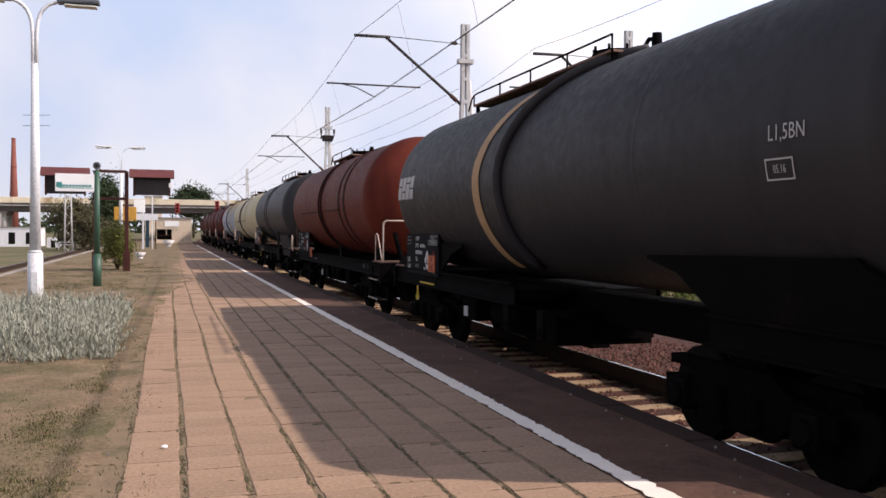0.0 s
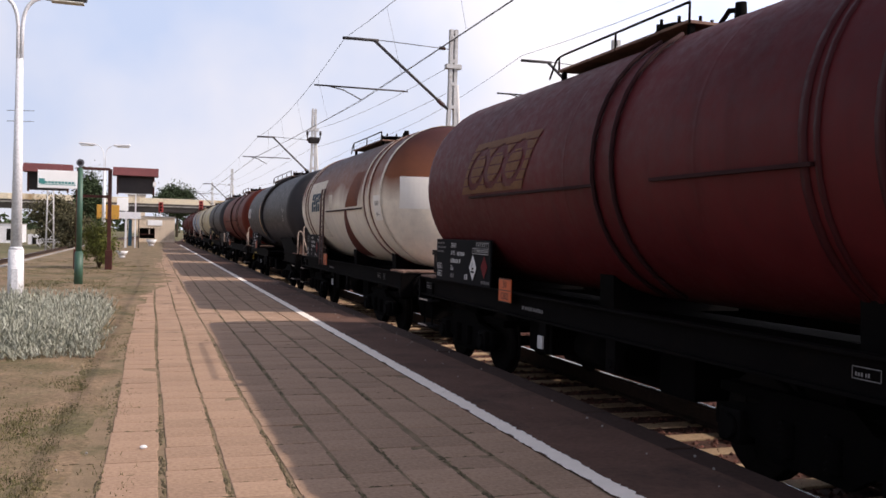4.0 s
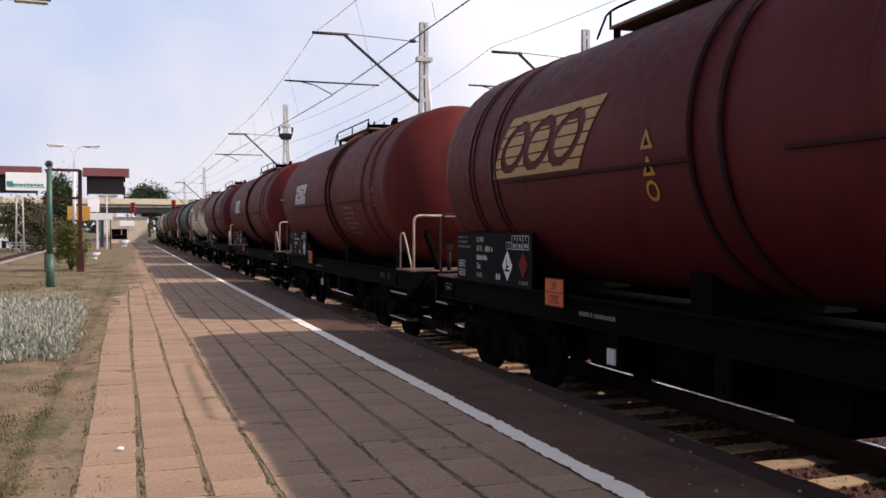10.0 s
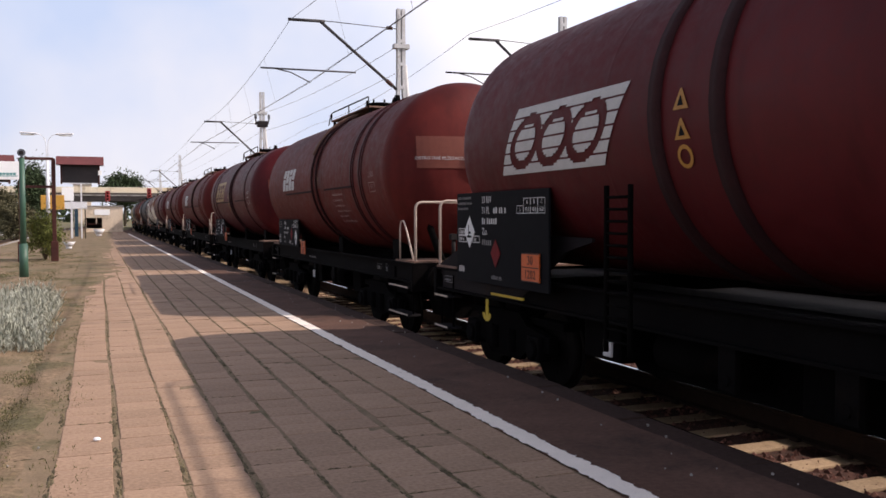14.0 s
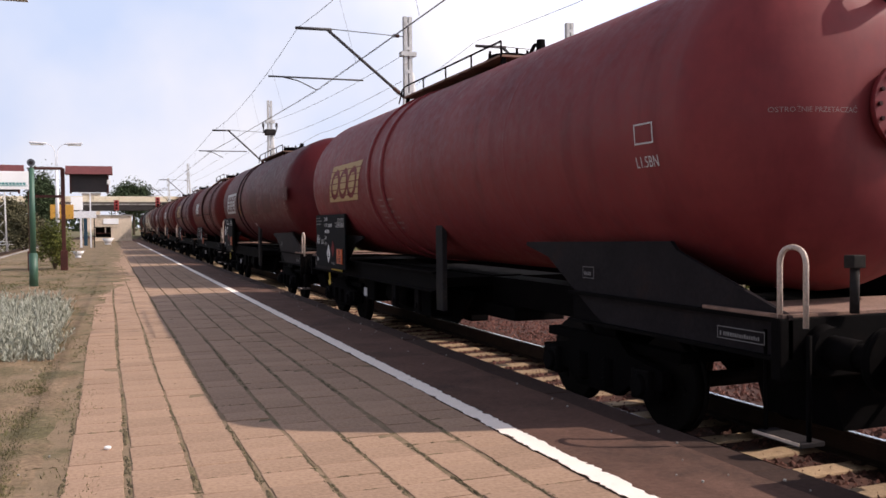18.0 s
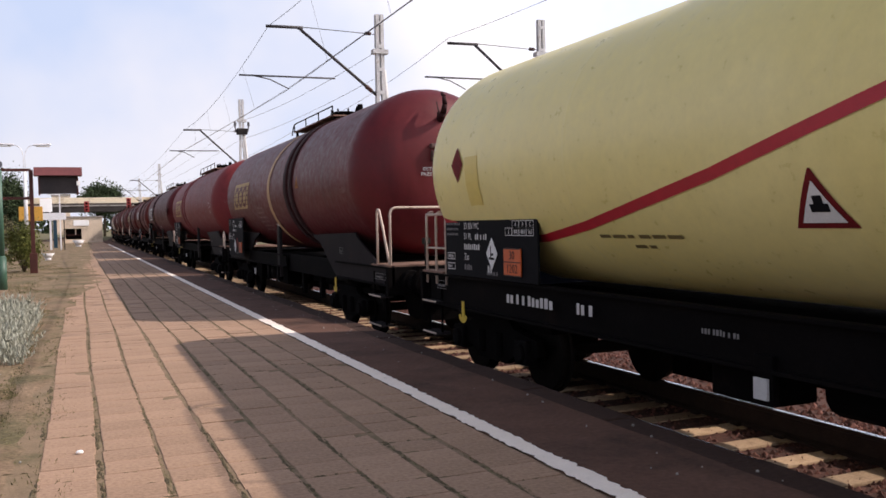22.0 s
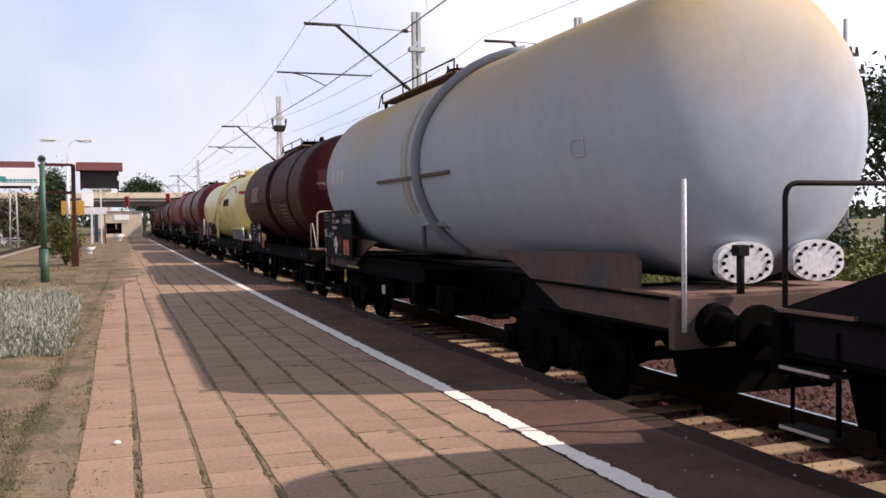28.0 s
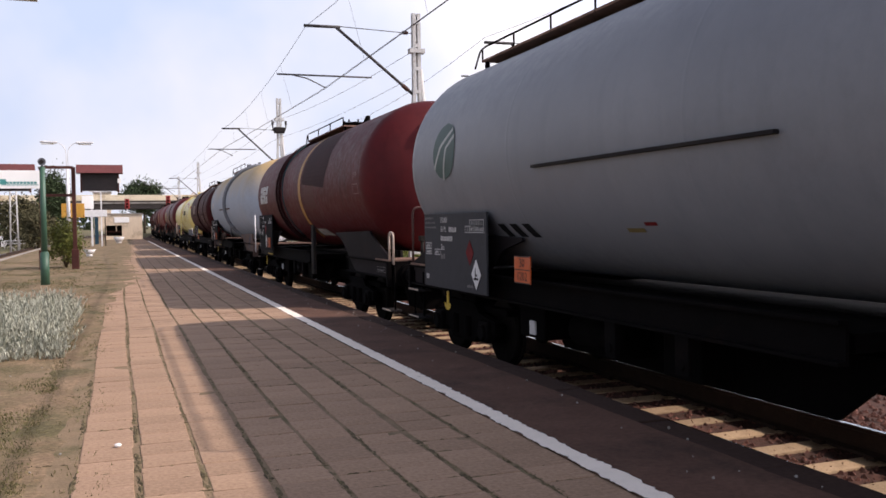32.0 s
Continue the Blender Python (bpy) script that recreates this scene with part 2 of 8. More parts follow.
M = {
    "slab": surface("platform slab", (0.340, 0.221, 0.149), (0.42, 0.281, 0.196), 2.5, 0.9, stain=(0.17, 0.125, 0.095), stain_scale=1.1,
                    stain_at=(0.56, 0.8), bumpy=0.35, bump_scale=60, vary=0.12),
    "slab_far": surface("platform slab far", (0.340, 0.221, 0.149), (0.42, 0.281, 0.196), 2.5, 0.9, stain=(0.17, 0.125, 0.095), stain_scale=1.1,
                        stain_at=(0.56, 0.8), bumpy=0.35, bump_scale=60, vary=0.12, island=True),
    "joint": surface("joint soil", (0.20, 0.145, 0.092), (0.27, 0.192, 0.125), 5, 0.95, stain=(0.115, 0.103, 0.052), stain_scale=2, bumpy=0.4),
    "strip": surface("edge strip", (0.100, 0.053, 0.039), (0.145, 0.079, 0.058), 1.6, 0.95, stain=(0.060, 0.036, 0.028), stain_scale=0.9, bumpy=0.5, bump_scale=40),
    "soil": surface("platform soil and grass", (0.20, 0.135, 0.085), (0.31, 0.22, 0.14), 1.7, 0.95, stain=(0.135, 0.115, 0.06), stain_scale=0.9,
                    stain_at=(0.42, 0.62), bumpy=0.7, bump_scale=30, fine=0.45),
    "ground": surface("rough ground", (0.16, 0.13, 0.08), (0.22, 0.18, 0.105), 0.25, 0.95, stain=(0.115, 0.115, 0.052), stain_scale=0.12, stain_at=(0.4, 0.6),
                      bumpy=0.5, bump_scale=8, fine=0.35),
    # near black: shade between platform and train is put into the stones' colour
    "edge_stone": surface("shade-darkened edging stone", (0.040, 0.022, 0.017), (0.060, 0.034, 0.026), 1.6, 0.95, stain=(0.024, 0.016, 0.013), stain_scale=1.2, bumpy=0.5, bump_scale=40),
    "line": surface("white line paint", (0.95, 0.85, 0.76), (0.86, 0.77, 0.68), 6, 0.8, stain=(0.36, 0.29, 0.23), stain_scale=5, stain_at=(0.64, 0.78), bumpy=0.2, fine=0.1),
    "concrete": surface("grey concrete", (0.38, 0.36, 0.33), (0.30, 0.28, 0.26), 1.5, 0.9, stain=(0.18, 0.16, 0.14), stain_scale=0.8, bumpy=0.3),
    "sleeper": surface("sleeper concrete", (0.46, 0.32, 0.20), (0.36, 0.25, 0.155), 3, 0.9, stain=(0.20, 0.13, 0.08), stain_scale=4, bumpy=0.35, vary=0.3),
    "ballast": surface("ballast bed", (0.045, 0.022, 0.017), (0.13, 0.058, 0.042), 14, 0.95, stain=(0.03, 0.02, 0.016), stain_scale=3, bumpy=1.0, bump_scale=24, fine=0.6),
    "stone": surface("ballast stone", (0.080, 0.030, 0.023), (0.19, 0.088, 0.068), 9, 0.95, bumpy=0.3, vary=0.7, island=True),
    "rail_steel": surface("rusty rail", (0.03, 0.018, 0.013), (0.05, 0.03, 0.02), 6, 0.85, bumpy=0.3),
    "rail_head": plain("polished rail head", (0.62, 0.62, 0.64), 0.22, 1.0, 0.1, 30),
    "white_paint": surface("white painted steel", (0.80, 0.80, 0.82), (0.70, 0.70, 0.72), 2, 0.45, stain=(0.45, 0.40, 0.36), stain_scale=2.5, stain_at=(0.66, 0.85), bumpy=0.05),
    "green_paint": surface("green painted steel", (0.035, 0.095, 0.062), (0.05, 0.12, 0.08), 3, 0.5, stain=(0.09, 0.07, 0.05), stain_scale=3, stain_at=(0.65, 0.8), bumpy=0.05),
    "brown_paint": surface("brown painted steel", (0.055, 0.018, 0.015), (0.085, 0.028, 0.022), 3, 0.6, stain=(0.12, 0.045, 0.025), stain_scale=2, stain_at=(0.6, 0.75), bumpy=0.1),
    "board": surface("brown board", (0.16, 0.05, 0.05), (0.11, 0.04, 0.04), 2, 0.7, bumpy=0.1),
    "board_dark": surface("dark board", (0.03, 0.028, 0.03), (0.05, 0.04, 0.04), 2, 0.6, bumpy=0.1),
    "sign_white": surface("white sign panel", (0.92, 0.92, 0.91), (0.87, 0.87, 0.86), 2, 0.5, bumpy=0.0, fine=0.03),
    "sign_green": plain("sign lettering", (0.05, 0.28, 0.27), 0.5),
    "mast": surface("mast steel", (0.62, 0.62, 0.62), (0.48, 0.47, 0.46), 1.5, 0.6, stain=(0.28, 0.2, 0.15), stain_scale=2, stain_at=(0.6, 0.8), bumpy=0.1),
    "mast_dark": surface("cantilever steel", (0.045, 0.045, 0.05), (0.08, 0.07, 0.07), 3, 0.6, bumpy=0.1),
    "wire": plain("copper wire", (0.06, 0.06, 0.065), 0.5, 0.5),
    "insulator": plain("brown insulator", (0.10, 0.05, 0.04), 0.25),
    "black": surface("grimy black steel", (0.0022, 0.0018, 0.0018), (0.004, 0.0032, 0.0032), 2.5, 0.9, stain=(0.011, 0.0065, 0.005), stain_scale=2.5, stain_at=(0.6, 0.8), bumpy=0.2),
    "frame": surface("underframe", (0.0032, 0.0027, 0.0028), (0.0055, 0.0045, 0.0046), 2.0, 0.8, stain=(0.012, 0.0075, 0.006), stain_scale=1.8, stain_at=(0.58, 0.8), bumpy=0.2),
    "grey_steel": surface("grey painted steel", (0.020, 0.018, 0.019), (0.032, 0.028, 0.029), 1.8, 0.65, stain=(0.04, 0.035, 0.03), stain_scale=1.5, bumpy=0.12),
    "deck": surface("rusty deck", (0.20, 0.12, 0.09), (0.28, 0.17, 0.13), 3, 0.85, stain=(0.09, 0.06, 0.05), stain_scale=2, bumpy=0.25),
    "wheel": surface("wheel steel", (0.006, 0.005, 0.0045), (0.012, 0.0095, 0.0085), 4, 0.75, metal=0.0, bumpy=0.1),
    "handrail": surface("pale handrail paint", (0.62, 0.50, 0.42), (0.50, 0.38, 0.31), 5, 0.55, stain=(0.2, 0.12, 0.08), stain_scale=6, stain_at=(0.6, 0.75), bumpy=0.05),
    "handrail_dark": surface("dark handrail paint", (0.09, 0.05, 0.045), (0.14, 0.08, 0.07), 5, 0.6, bumpy=0.05),
    "plate": plain("black data plate", (0.012, 0.012, 0.014), 0.7),
    "letter": plain("white lettering", (0.60, 0.58, 0.57), 0.6),
    "letter_dim": plain("dim grey lettering", (0.20, 0.19, 0.19), 0.7),
    "letter_beige": surface("dirty beige lettering", (0.34, 0.245, 0.20), (0.26, 0.18, 0.145), 3, 0.7, bumpy=0.02),
    "letter_faint": plain("worn lettering", (0.30, 0.21, 0.20), 0.7),
    "letter_blue": plain("dark blue lettering", (0.02, 0.055, 0.085), 0.6),
    "letter_black": plain("black lettering", (0.012, 0.012, 0.014), 0.6),
    "letter_cream": plain("cream lettering", (0.50, 0.33, 0.16), 0.6),
    "letter_gold": plain("faded gold lettering", (0.38, 0.15, 0.04), 0.7),
    "orange": surface("orange hazard plate", (0.70, 0.12, 0.016), (0.52, 0.085, 0.016), 5, 0.5, bumpy=0.02),
    "diamond_white": plain("white hazard label", (0.80, 0.80, 0.80), 0.5),
    "diamond_red": surface("faded red hazard label", (0.20, 0.010, 0.013), (0.12, 0.010, 0.012), 9, 0.7, bumpy=0.0),
    "yellow_mark": plain("yellow paint mark", (0.62, 0.42, 0.03), 0.5),
    "red_stripe": plain("red stripe", (0.50, 0.014, 0.030), 0.5),
    "patch_sooty": surface("sooty maroon paint", (0.028, 0.0062, 0.0085), (0.040, 0.0085, 0.0105), 1.2, 0.75, bumpy=0.05),
    "patch_dull": surface("dull maroon paint", (0.070, 0.013, 0.014), (0.098, 0.021, 0.020), 2.0, 0.6, bumpy=0.05),
    "plate_grey": surface("dark grey carrier plate", (0.013, 0.011, 0.0125), (0.022, 0.018, 0.020), 2.0, 0.6, stain=(0.03, 0.014, 0.010), stain_scale=2.0, stain_at=(0.58, 0.8), bumpy=0.1),
    "strap_dark": surface("dark maroon strap", (0.024, 0.0065, 0.0075), (0.036, 0.010, 0.011), 2.0, 0.8, bumpy=0.08),
    "letter_ochre": plain("faded brown lettering", (0.20, 0.15, 0.06), 0.6),
    "filler": surface("dull pale pipe paint", (0.20, 0.115, 0.085), (0.15, 0.080, 0.062), 4, 0.7, bumpy=0.05),
    "beige_band": surface("beige band", (0.56, 0.34, 0.18), (0.46, 0.28, 0.15), 4, 0.6, bumpy=0.05),
    "leaf": surface("bush leaves", (0.11, 0.14, 0.03), (0.21, 0.21, 0.055), 3, 0.6, bumpy=0, vary=0.5, island=True),
    "leaf_brown": surface("dry brown-green foliage", (0.085, 0.082, 0.042), (0.13, 0.115, 0.065), 2, 0.8, bumpy=0, vary=0.5, island=True),
    "leaf_dark": surface("tree leaves", (0.035, 0.058, 0.026), (0.06, 0.085, 0.036), 2, 0.65, bumpy=0, vary=0.5, island=True),
    "leaf_grey": surface("grey-green sprigs", (0.36, 0.38, 0.30), (0.48, 0.48, 0.40), 4, 0.8, bumpy=0, vary=0.35, island=True),
    "moss": surface("moss and grass in joints", (0.115, 0.094, 0.052), (0.18, 0.140, 0.084), 9, 0.95, bumpy=0.4, vary=0.5, island=True),
    "road_grey": plain("pale grey emblem paint", (0.42, 0.44, 0.42), 0.5),
    "grass": surface("dry grass", (0.10, 0.105, 0.04), (0.21, 0.18, 0.085), 4, 0.85, bumpy=0, vary=0.6, island=True),
    "bark": surface("bark", (0.09, 0.07, 0.05), (0.14, 0.11, 0.08), 6, 0.9, bumpy=0.5),
    "plaster": surface("tan plaster", (0.76, 0.63, 0.48), (0.68, 0.55, 0.42), 0.8, 0.9, stain=(0.32, 0.25, 0.18), stain_scale=0.5, bumpy=0.15),
    "bridge_paint": surface("beige bridge parapet", (0.80, 0.70, 0.53), (0.72, 0.62, 0.46), 0.3, 0.8, stain=(0.40, 0.28, 0.16), stain_scale=0.2, bumpy=0.1),
    "bridge_dark": surface("bridge girder", (0.07, 0.06, 0.055), (0.10, 0.085, 0.075), 0.4, 0.8, bumpy=0.1),
    "brick": surface("chimney brick", (0.26, 0.09, 0.07), (0.20, 0.07, 0.055), 0.6, 0.9, bumpy=0.2),
    # puts the shade inside the waiting room into colour; also window and door panels
    "painted_dark": plain("painted dark panel", (0.012, 0.011, 0.010), 0.8),
    "signal_red": plain("signal red face", (0.35, 0.03, 0.025), 0.5),
    "kiosk_yellow": plain("orange-yellow box", (0.60, 0.32, 0.06), 0.6),
    "lamp_glass": plain("lamp diffuser", (0.72, 0.70, 0.62), 0.3),
    "lamp_dark": plain("lamp housing", (0.10, 0.11, 0.13), 0.5),
    "notice_dark": plain("dark repainted field", (0.105, 0.030, 0.026), 0.6),
    "notice_pale": plain("paler repainted field", (0.20, 0.060, 0.042), 0.6),
    "notice_white": plain("pale notice field", (0.50, 0.42, 0.40), 0.6),
    "letter_gold_pale": surface("worn yellow paint", (0.50, 0.23, 0.035), (0.40, 0.18, 0.03), 4, 0.55, bumpy=0.03),
    "rusty_carrier": surface("rusty carrier plate", (0.16, 0.105, 0.085), (0.11, 0.068, 0.055), 2, 0.8, stain=(0.06, 0.075, 0.11), stain_scale=0.9, bumpy=0.2),
    "patch_yellow": surface("deeper yellow paint", (0.71, 0.55, 0.14), (0.70, 0.54, 0.14), 1.0, 0.4, bumpy=0.0, fine=0.05),
    "weed": surface("sunlit weeds", (0.10, 0.14, 0.025), (0.20, 0.21, 0.05), 3, 0.6, bumpy=0, vary=0.5, island=True),
    "hose": plain("blue-green hose", (0.012, 0.065, 0.075), 0.6),
    "plate_pale": plain("grey data plate", (0.050, 0.050, 0.056), 0.7),
    "emblem": plain("dark green emblem", (0.015, 0.065, 0.055), 0.5),
    # tanks
    "cradle": surface("blue-grey cradle paint", (0.018, 0.026, 0.056), (0.026, 0.035, 0.070), 2, 0.55, bumpy=0.05),
    "tank_grey": tank_paint("dark grey tank paint", (0.030, 0.028, 0.030), (0.044, 0.040, 0.042), soot=0.75, rough=0.5, gloss=0.2),
    "tank_red": tank_paint("oxide red tank paint", (0.095, 0.0135, 0.0125), (0.125, 0.021, 0.0175), soot=0.72, rough=0.55, streak=0.4, gloss=0.12),
    "tank_red2": tank_paint("weathered red tank paint", (0.100, 0.0135, 0.0115), (0.134, 0.0215, 0.0170), top=((0.045, 0.009, 0.010), 1.5, 0.9), soot=0.68, rough=0.55, gloss=0.12),
    "tank_maroon": tank_paint("maroon tank paint", (0.074, 0.0092, 0.0112), (0.112, 0.0150, 0.0170), top=((0.048, 0.009, 0.011), 1.6, 0.9), soot=0.68, rough=0.5, gloss=0.14),
    "tank_cherry": tank_paint("cherry red tank paint", (0.092, 0.0094, 0.0124), (0.134, 0.0152, 0.0188), top=((0.060, 0.010, 0.012), 1.6, 0.9), soot=0.68, rough=0.45, gloss=0.25),
    "tank_sooty": tank_paint("sooty maroon tank paint", (0.048, 0.0075, 0.0090), (0.072, 0.0118, 0.0130), top=((0.024, 0.0065, 0.0078), 1.1, 1.0), soot=0.62, rough=0.55, gloss=0.10),
    "tank_faded": tank_paint("faded crimson tank paint", (0.165, 0.0225, 0.0265), (0.222, 0.043, 0.043), soot=0.72, rough=0.5, gloss=0.15),
    "tank_orange": tank_paint("orange red tank paint", (0.12, 0.019, 0.011), (0.16, 0.032, 0.018), top=((0.05, 0.014, 0.012), 1.5, 0.9), soot=0.62, rough=0.55, gloss=0.12),
    "tank_white": tank_paint("white tank paint with rust", (0.80, 0.70, 0.56), (0.85, 0.78, 0.67), top=((0.060, 0.021, 0.019), 0.80, 0.75), rust=(0.30, 0.12, 0.055), rust_at=(0.62, 0.80),
                             mid=((0.21, 0.072, 0.034), 0.22, 0.50), soot=0.78, rough=0.5, streak=0.25, ragged=0.8),
    "fresh_white": surface("fresh white paint", (0.85, 0.81, 0.74), (0.81, 0.76, 0.68), 2, 0.5, bumpy=0.02, fine=0.03),
    "tank_clean": surface("repainted cream field", (0.70, 0.61, 0.49), (0.76, 0.68, 0.57), 1.2, 0.6, stain=(0.45, 0.33, 0.22), stain_scale=1.5, stain_at=(0.62, 0.85), bumpy=0.03),
    "rust_swoosh": surface("orange-brown paint sweep", (0.20, 0.060, 0.028), (0.15, 0.046, 0.024), 1.2, 0.7, stain=(0.08, 0.028, 0.022), stain_scale=1.0, stain_at=(0.55, 0.8), bumpy=0.05),
    "rust_run": surface("maroon paint run", (0.115, 0.030, 0.022), (0.15, 0.045, 0.03), 2, 0.7, bumpy=0.05),
    "logo_rust": surface("faded rust-gold logo paint", (0.17, 0.070, 0.022), (0.13, 0.050, 0.020), 3, 0.6, bumpy=0.03),
    "tank_yellow": tank_paint("pale yellow tank paint", (0.76, 0.64, 0.24), (0.80, 0.69, 0.30), soot=0.92, rough=0.34, streak=0.08, gloss=0.5),
    "tank_pale": tank_paint("pale grey tank paint stained", (0.37, 0.41, 0.47), (0.44, 0.48, 0.54), top=((0.50, 0.36, 0.19), 0.75, 1.2), soot=0.85, rough=0.6, streak=0.15, gloss=0.12),
    "tan_hoop": surface("faded tan hoop paint", (0.42, 0.41, 0.39), (0.42, 0.35, 0.27), 2, 0.6, bumpy=0.05),
    "tank_steel": tank_paint("plain grey tank paint", (0.185, 0.195, 0.222), (0.225, 0.235, 0.262), soot=0.86, rough=0.4, streak=0.2, gloss=0.3),
    "tank_cream": tank_paint("cream tank paint", (0.55, 0.47, 0.30), (0.62, 0.54, 0.36), soot=0.7, rough=0.5),
}


# ---- mesh helpers ----
def box(bm, x0, x1, y0, y1, z0, z1, bevel=0.0):
    v = [bm.verts.new(p) for p in ((x0, y0, z0), (x1, y0, z0), (x1, y1, z0), (x0, y1, z0), (x0, y0, z1), (x1, y0, z1), (x1, y1, z1), (x0, y1, z1))]
    fs = [bm.faces.new([v[i] for i in q]) for q in ((3, 2, 1, 0), (4, 5, 6, 7), (0, 1, 5, 4), (1, 2, 6, 5), (2, 3, 7, 6), (3, 0, 4, 7))]
    if bevel:
        bmesh.ops.bevel(bm, geom=list({e for f in fs for e in f.edges}), offset=bevel, segments=2, affect="EDGES", profile=0.6)
    return v


def ring(bm, c, axis, r, n, up=None):
    a = Vector(axis).normalized()
    u = a.orthogonal().normalized() if up is None else (Vector(up) - a * a.dot(Vector(up))).normalized()
    w = a.cross(u)
    return [bm.verts.new(Vector(c) + (u * math.cos(k * math.tau / n) + w * math.sin(k * math.tau / n)) * r) for k in range(n)]


def skin(bm, r0, r1, smooth=True):
    n = len(r0)
    for k in range(n):
        f = bm.faces.new((r0[k], r0[(k + 1) % n], r1[(k + 1) % n], r1[k]))
        f.smooth = smooth


def rod(bm, p0, p1, r0, r1=None, n=8, caps=True):
    d = Vector(p1) - Vector(p0)
    up = d.orthogonal()
    a, b = ring(bm, p0, d, r0, n, up), ring(bm, p1, d, r0 if r1 is None else r1, n, up)
    skin(bm, a, b)
    if caps:
        bm.faces.new(a[::-1])
        bm.faces.new(b)


def tube(bm, pts, r, n=6):
    """A bent bar through the points."""
    pts = [Vector(p) for p in pts]
    last, up = None, None
    for i, p in enumerate(pts):
        d = (pts[min(i + 1, len(pts) - 1)] - pts[max(i - 1, 0)]).normalized()
        up = d.orthogonal() if up is None else (up - d * up.dot(d))
        now = ring(bm, p, d, r, n, up)
        if last:
            skin(bm, last, now)
        else:
            bm.faces.new(now[::-1])
        last = now
    bm.faces.new(last)


def arc(p, q, s, n=5):
    """Points of a rounded corner from p by way of q to s."""
    p, q, s = Vector(p), Vector(q), Vector(s)
    return [p * (1 - k / n) ** 2 + q * 2 * (k / n) * (1 - k / n) + s * (k / n) ** 2 for k in range(n + 1)]


def lathe_y(bm, profile, zc, n=48):
    """A body of revolution about the line x = 0, z = zc; the profile gives (y, radius) pairs."""
    last = None
    for y, r in profile:
        if r < 1e-4:
            now = [bm.verts.new((0, y, zc))]
        else:
            now = [bm.verts.new((r * math.sin(k * math.tau / n), y, zc + r * math.cos(k * math.tau / n))) for k in range(n)]
        if last:
            if len(last) == 1 and len(now) > 1:
                for k in range(n):
                    bm.faces.new((last[0], now[(k + 1) % n], now[k])).smooth = True
            elif len(now) == 1:
                for k in range(n):
                    bm.faces.new((now[0], last[k], last[(k + 1) % n])).smooth = True
            else:
                skin(bm, last, now)
        last = now


def mesh_of(name, bm, material):
    me = bpy.data.meshes.new(name)
    bmesh.ops.recalc_face_normals(bm, faces=bm.faces[:])
    bm.to_mesh(me)
    bm.free()
    for m in material if isinstance(material, (list, tuple)) else [material]:
        me.materials.append(m)
    return me


def part(name, bm, material, parent=None, label=""):
    """Links a bmesh as one mesh object, under a thing or a part."""
    ob = new(name, mesh_of(name, bm, material))
    if parent:
        ob.parent = parent
    if label:
        tagged(ob, label)
    return ob


def thing(name, label, category, m=None, group="", kind=""):
    ob = new(name)
    ob.empty_display_size = 0.2
    if m is not None:
        ob.matrix_world = m
    return tagged(ob, label, category, group, kind)


def solid(name, bm, material, label, category="", group="", kind=""):
    return tagged(part(name, bm, material), label, category, group, kind)


def words(name, text, size, material, parent, m, extrude=0.002, shear=0.0, stretch=1.0, bold=0.0):
    """Lettering in the built-in font, as a mesh."""
    cu = bpy.data.curves.new(name, "FONT")
    cu.body, cu.size, cu.extrude, cu.shear, cu.align_x, cu.align_y, cu.offset = text, size, extrude, shear, "CENTER", "CENTER", bold
    cu.resolution_u = 2
    tmp = bpy.data.objects.new(name, cu)
    me = bpy.data.meshes.new_from_object(tmp)
    bpy.data.objects.remove(tmp)
    bpy.data.curves.remove(cu)
    me.materials.clear()
    me.materials.append(material)
    for v in me.vertices:
        v.co.x *= stretch
    ob = new(name, me)
    ob.parent = parent
    ob.matrix_local = m
    return ob


# ---- setting ----
def grid_sheet(x0, x1, y0, y1, nx, ny, height):
    bm = bmesh.new()
    vs = [[bm.verts.new((x0 + (x1 - x0) * i / nx, y0 + (y1 - y0) * j / ny, height(x0 + (x1 - x0) * i / nx, y0 + (y1 - y0) * j / ny))) for i in range(nx + 1)] for j in range(ny + 1)]
    for j in range(ny):
        for i in range(nx):
            bm.faces.new((vs[j][i], vs[j][i + 1], vs[j + 1][i + 1], vs[j + 1][i])).smooth = True
    return bm


def lumps(x, y, s, h):
    return noise.noise((x * s, y * s, 3.1)) * h


GROUND_Z = -0.75
bm = bmesh.new()
vs = [bm.verts.new((x, y, GROUND_Z)) for x, y in ((-2500, -600), (2500, -600), (2500, 4000), (-2500, 4000))]
bm.faces.new(vs)
solid("ground", bm, M["ground"], "dry brown and green rough ground beside the railway", "ground", kind="structure")

# platform: body with walls, strip along the edge, soil on its back
platform = thing("platform", "old low railway platform of worn slabs, soil and grass", "platform", kind="structure")
PLAT_END = 128.0
bm = bmesh.new()
box(bm, -5.45, LINE_X + 0.1, -14, PLAT_END, GROUND_Z - 0.1, -0.0045)
box(bm, LINE_X + 0.1, EDGE_X - 0.06, -14, PLAT_END, GROUND_Z - 0.1, -0.05)
part("body", bm, M["joint"], platform)
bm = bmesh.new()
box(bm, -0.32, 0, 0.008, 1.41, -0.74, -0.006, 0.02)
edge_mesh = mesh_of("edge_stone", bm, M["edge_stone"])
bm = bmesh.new()
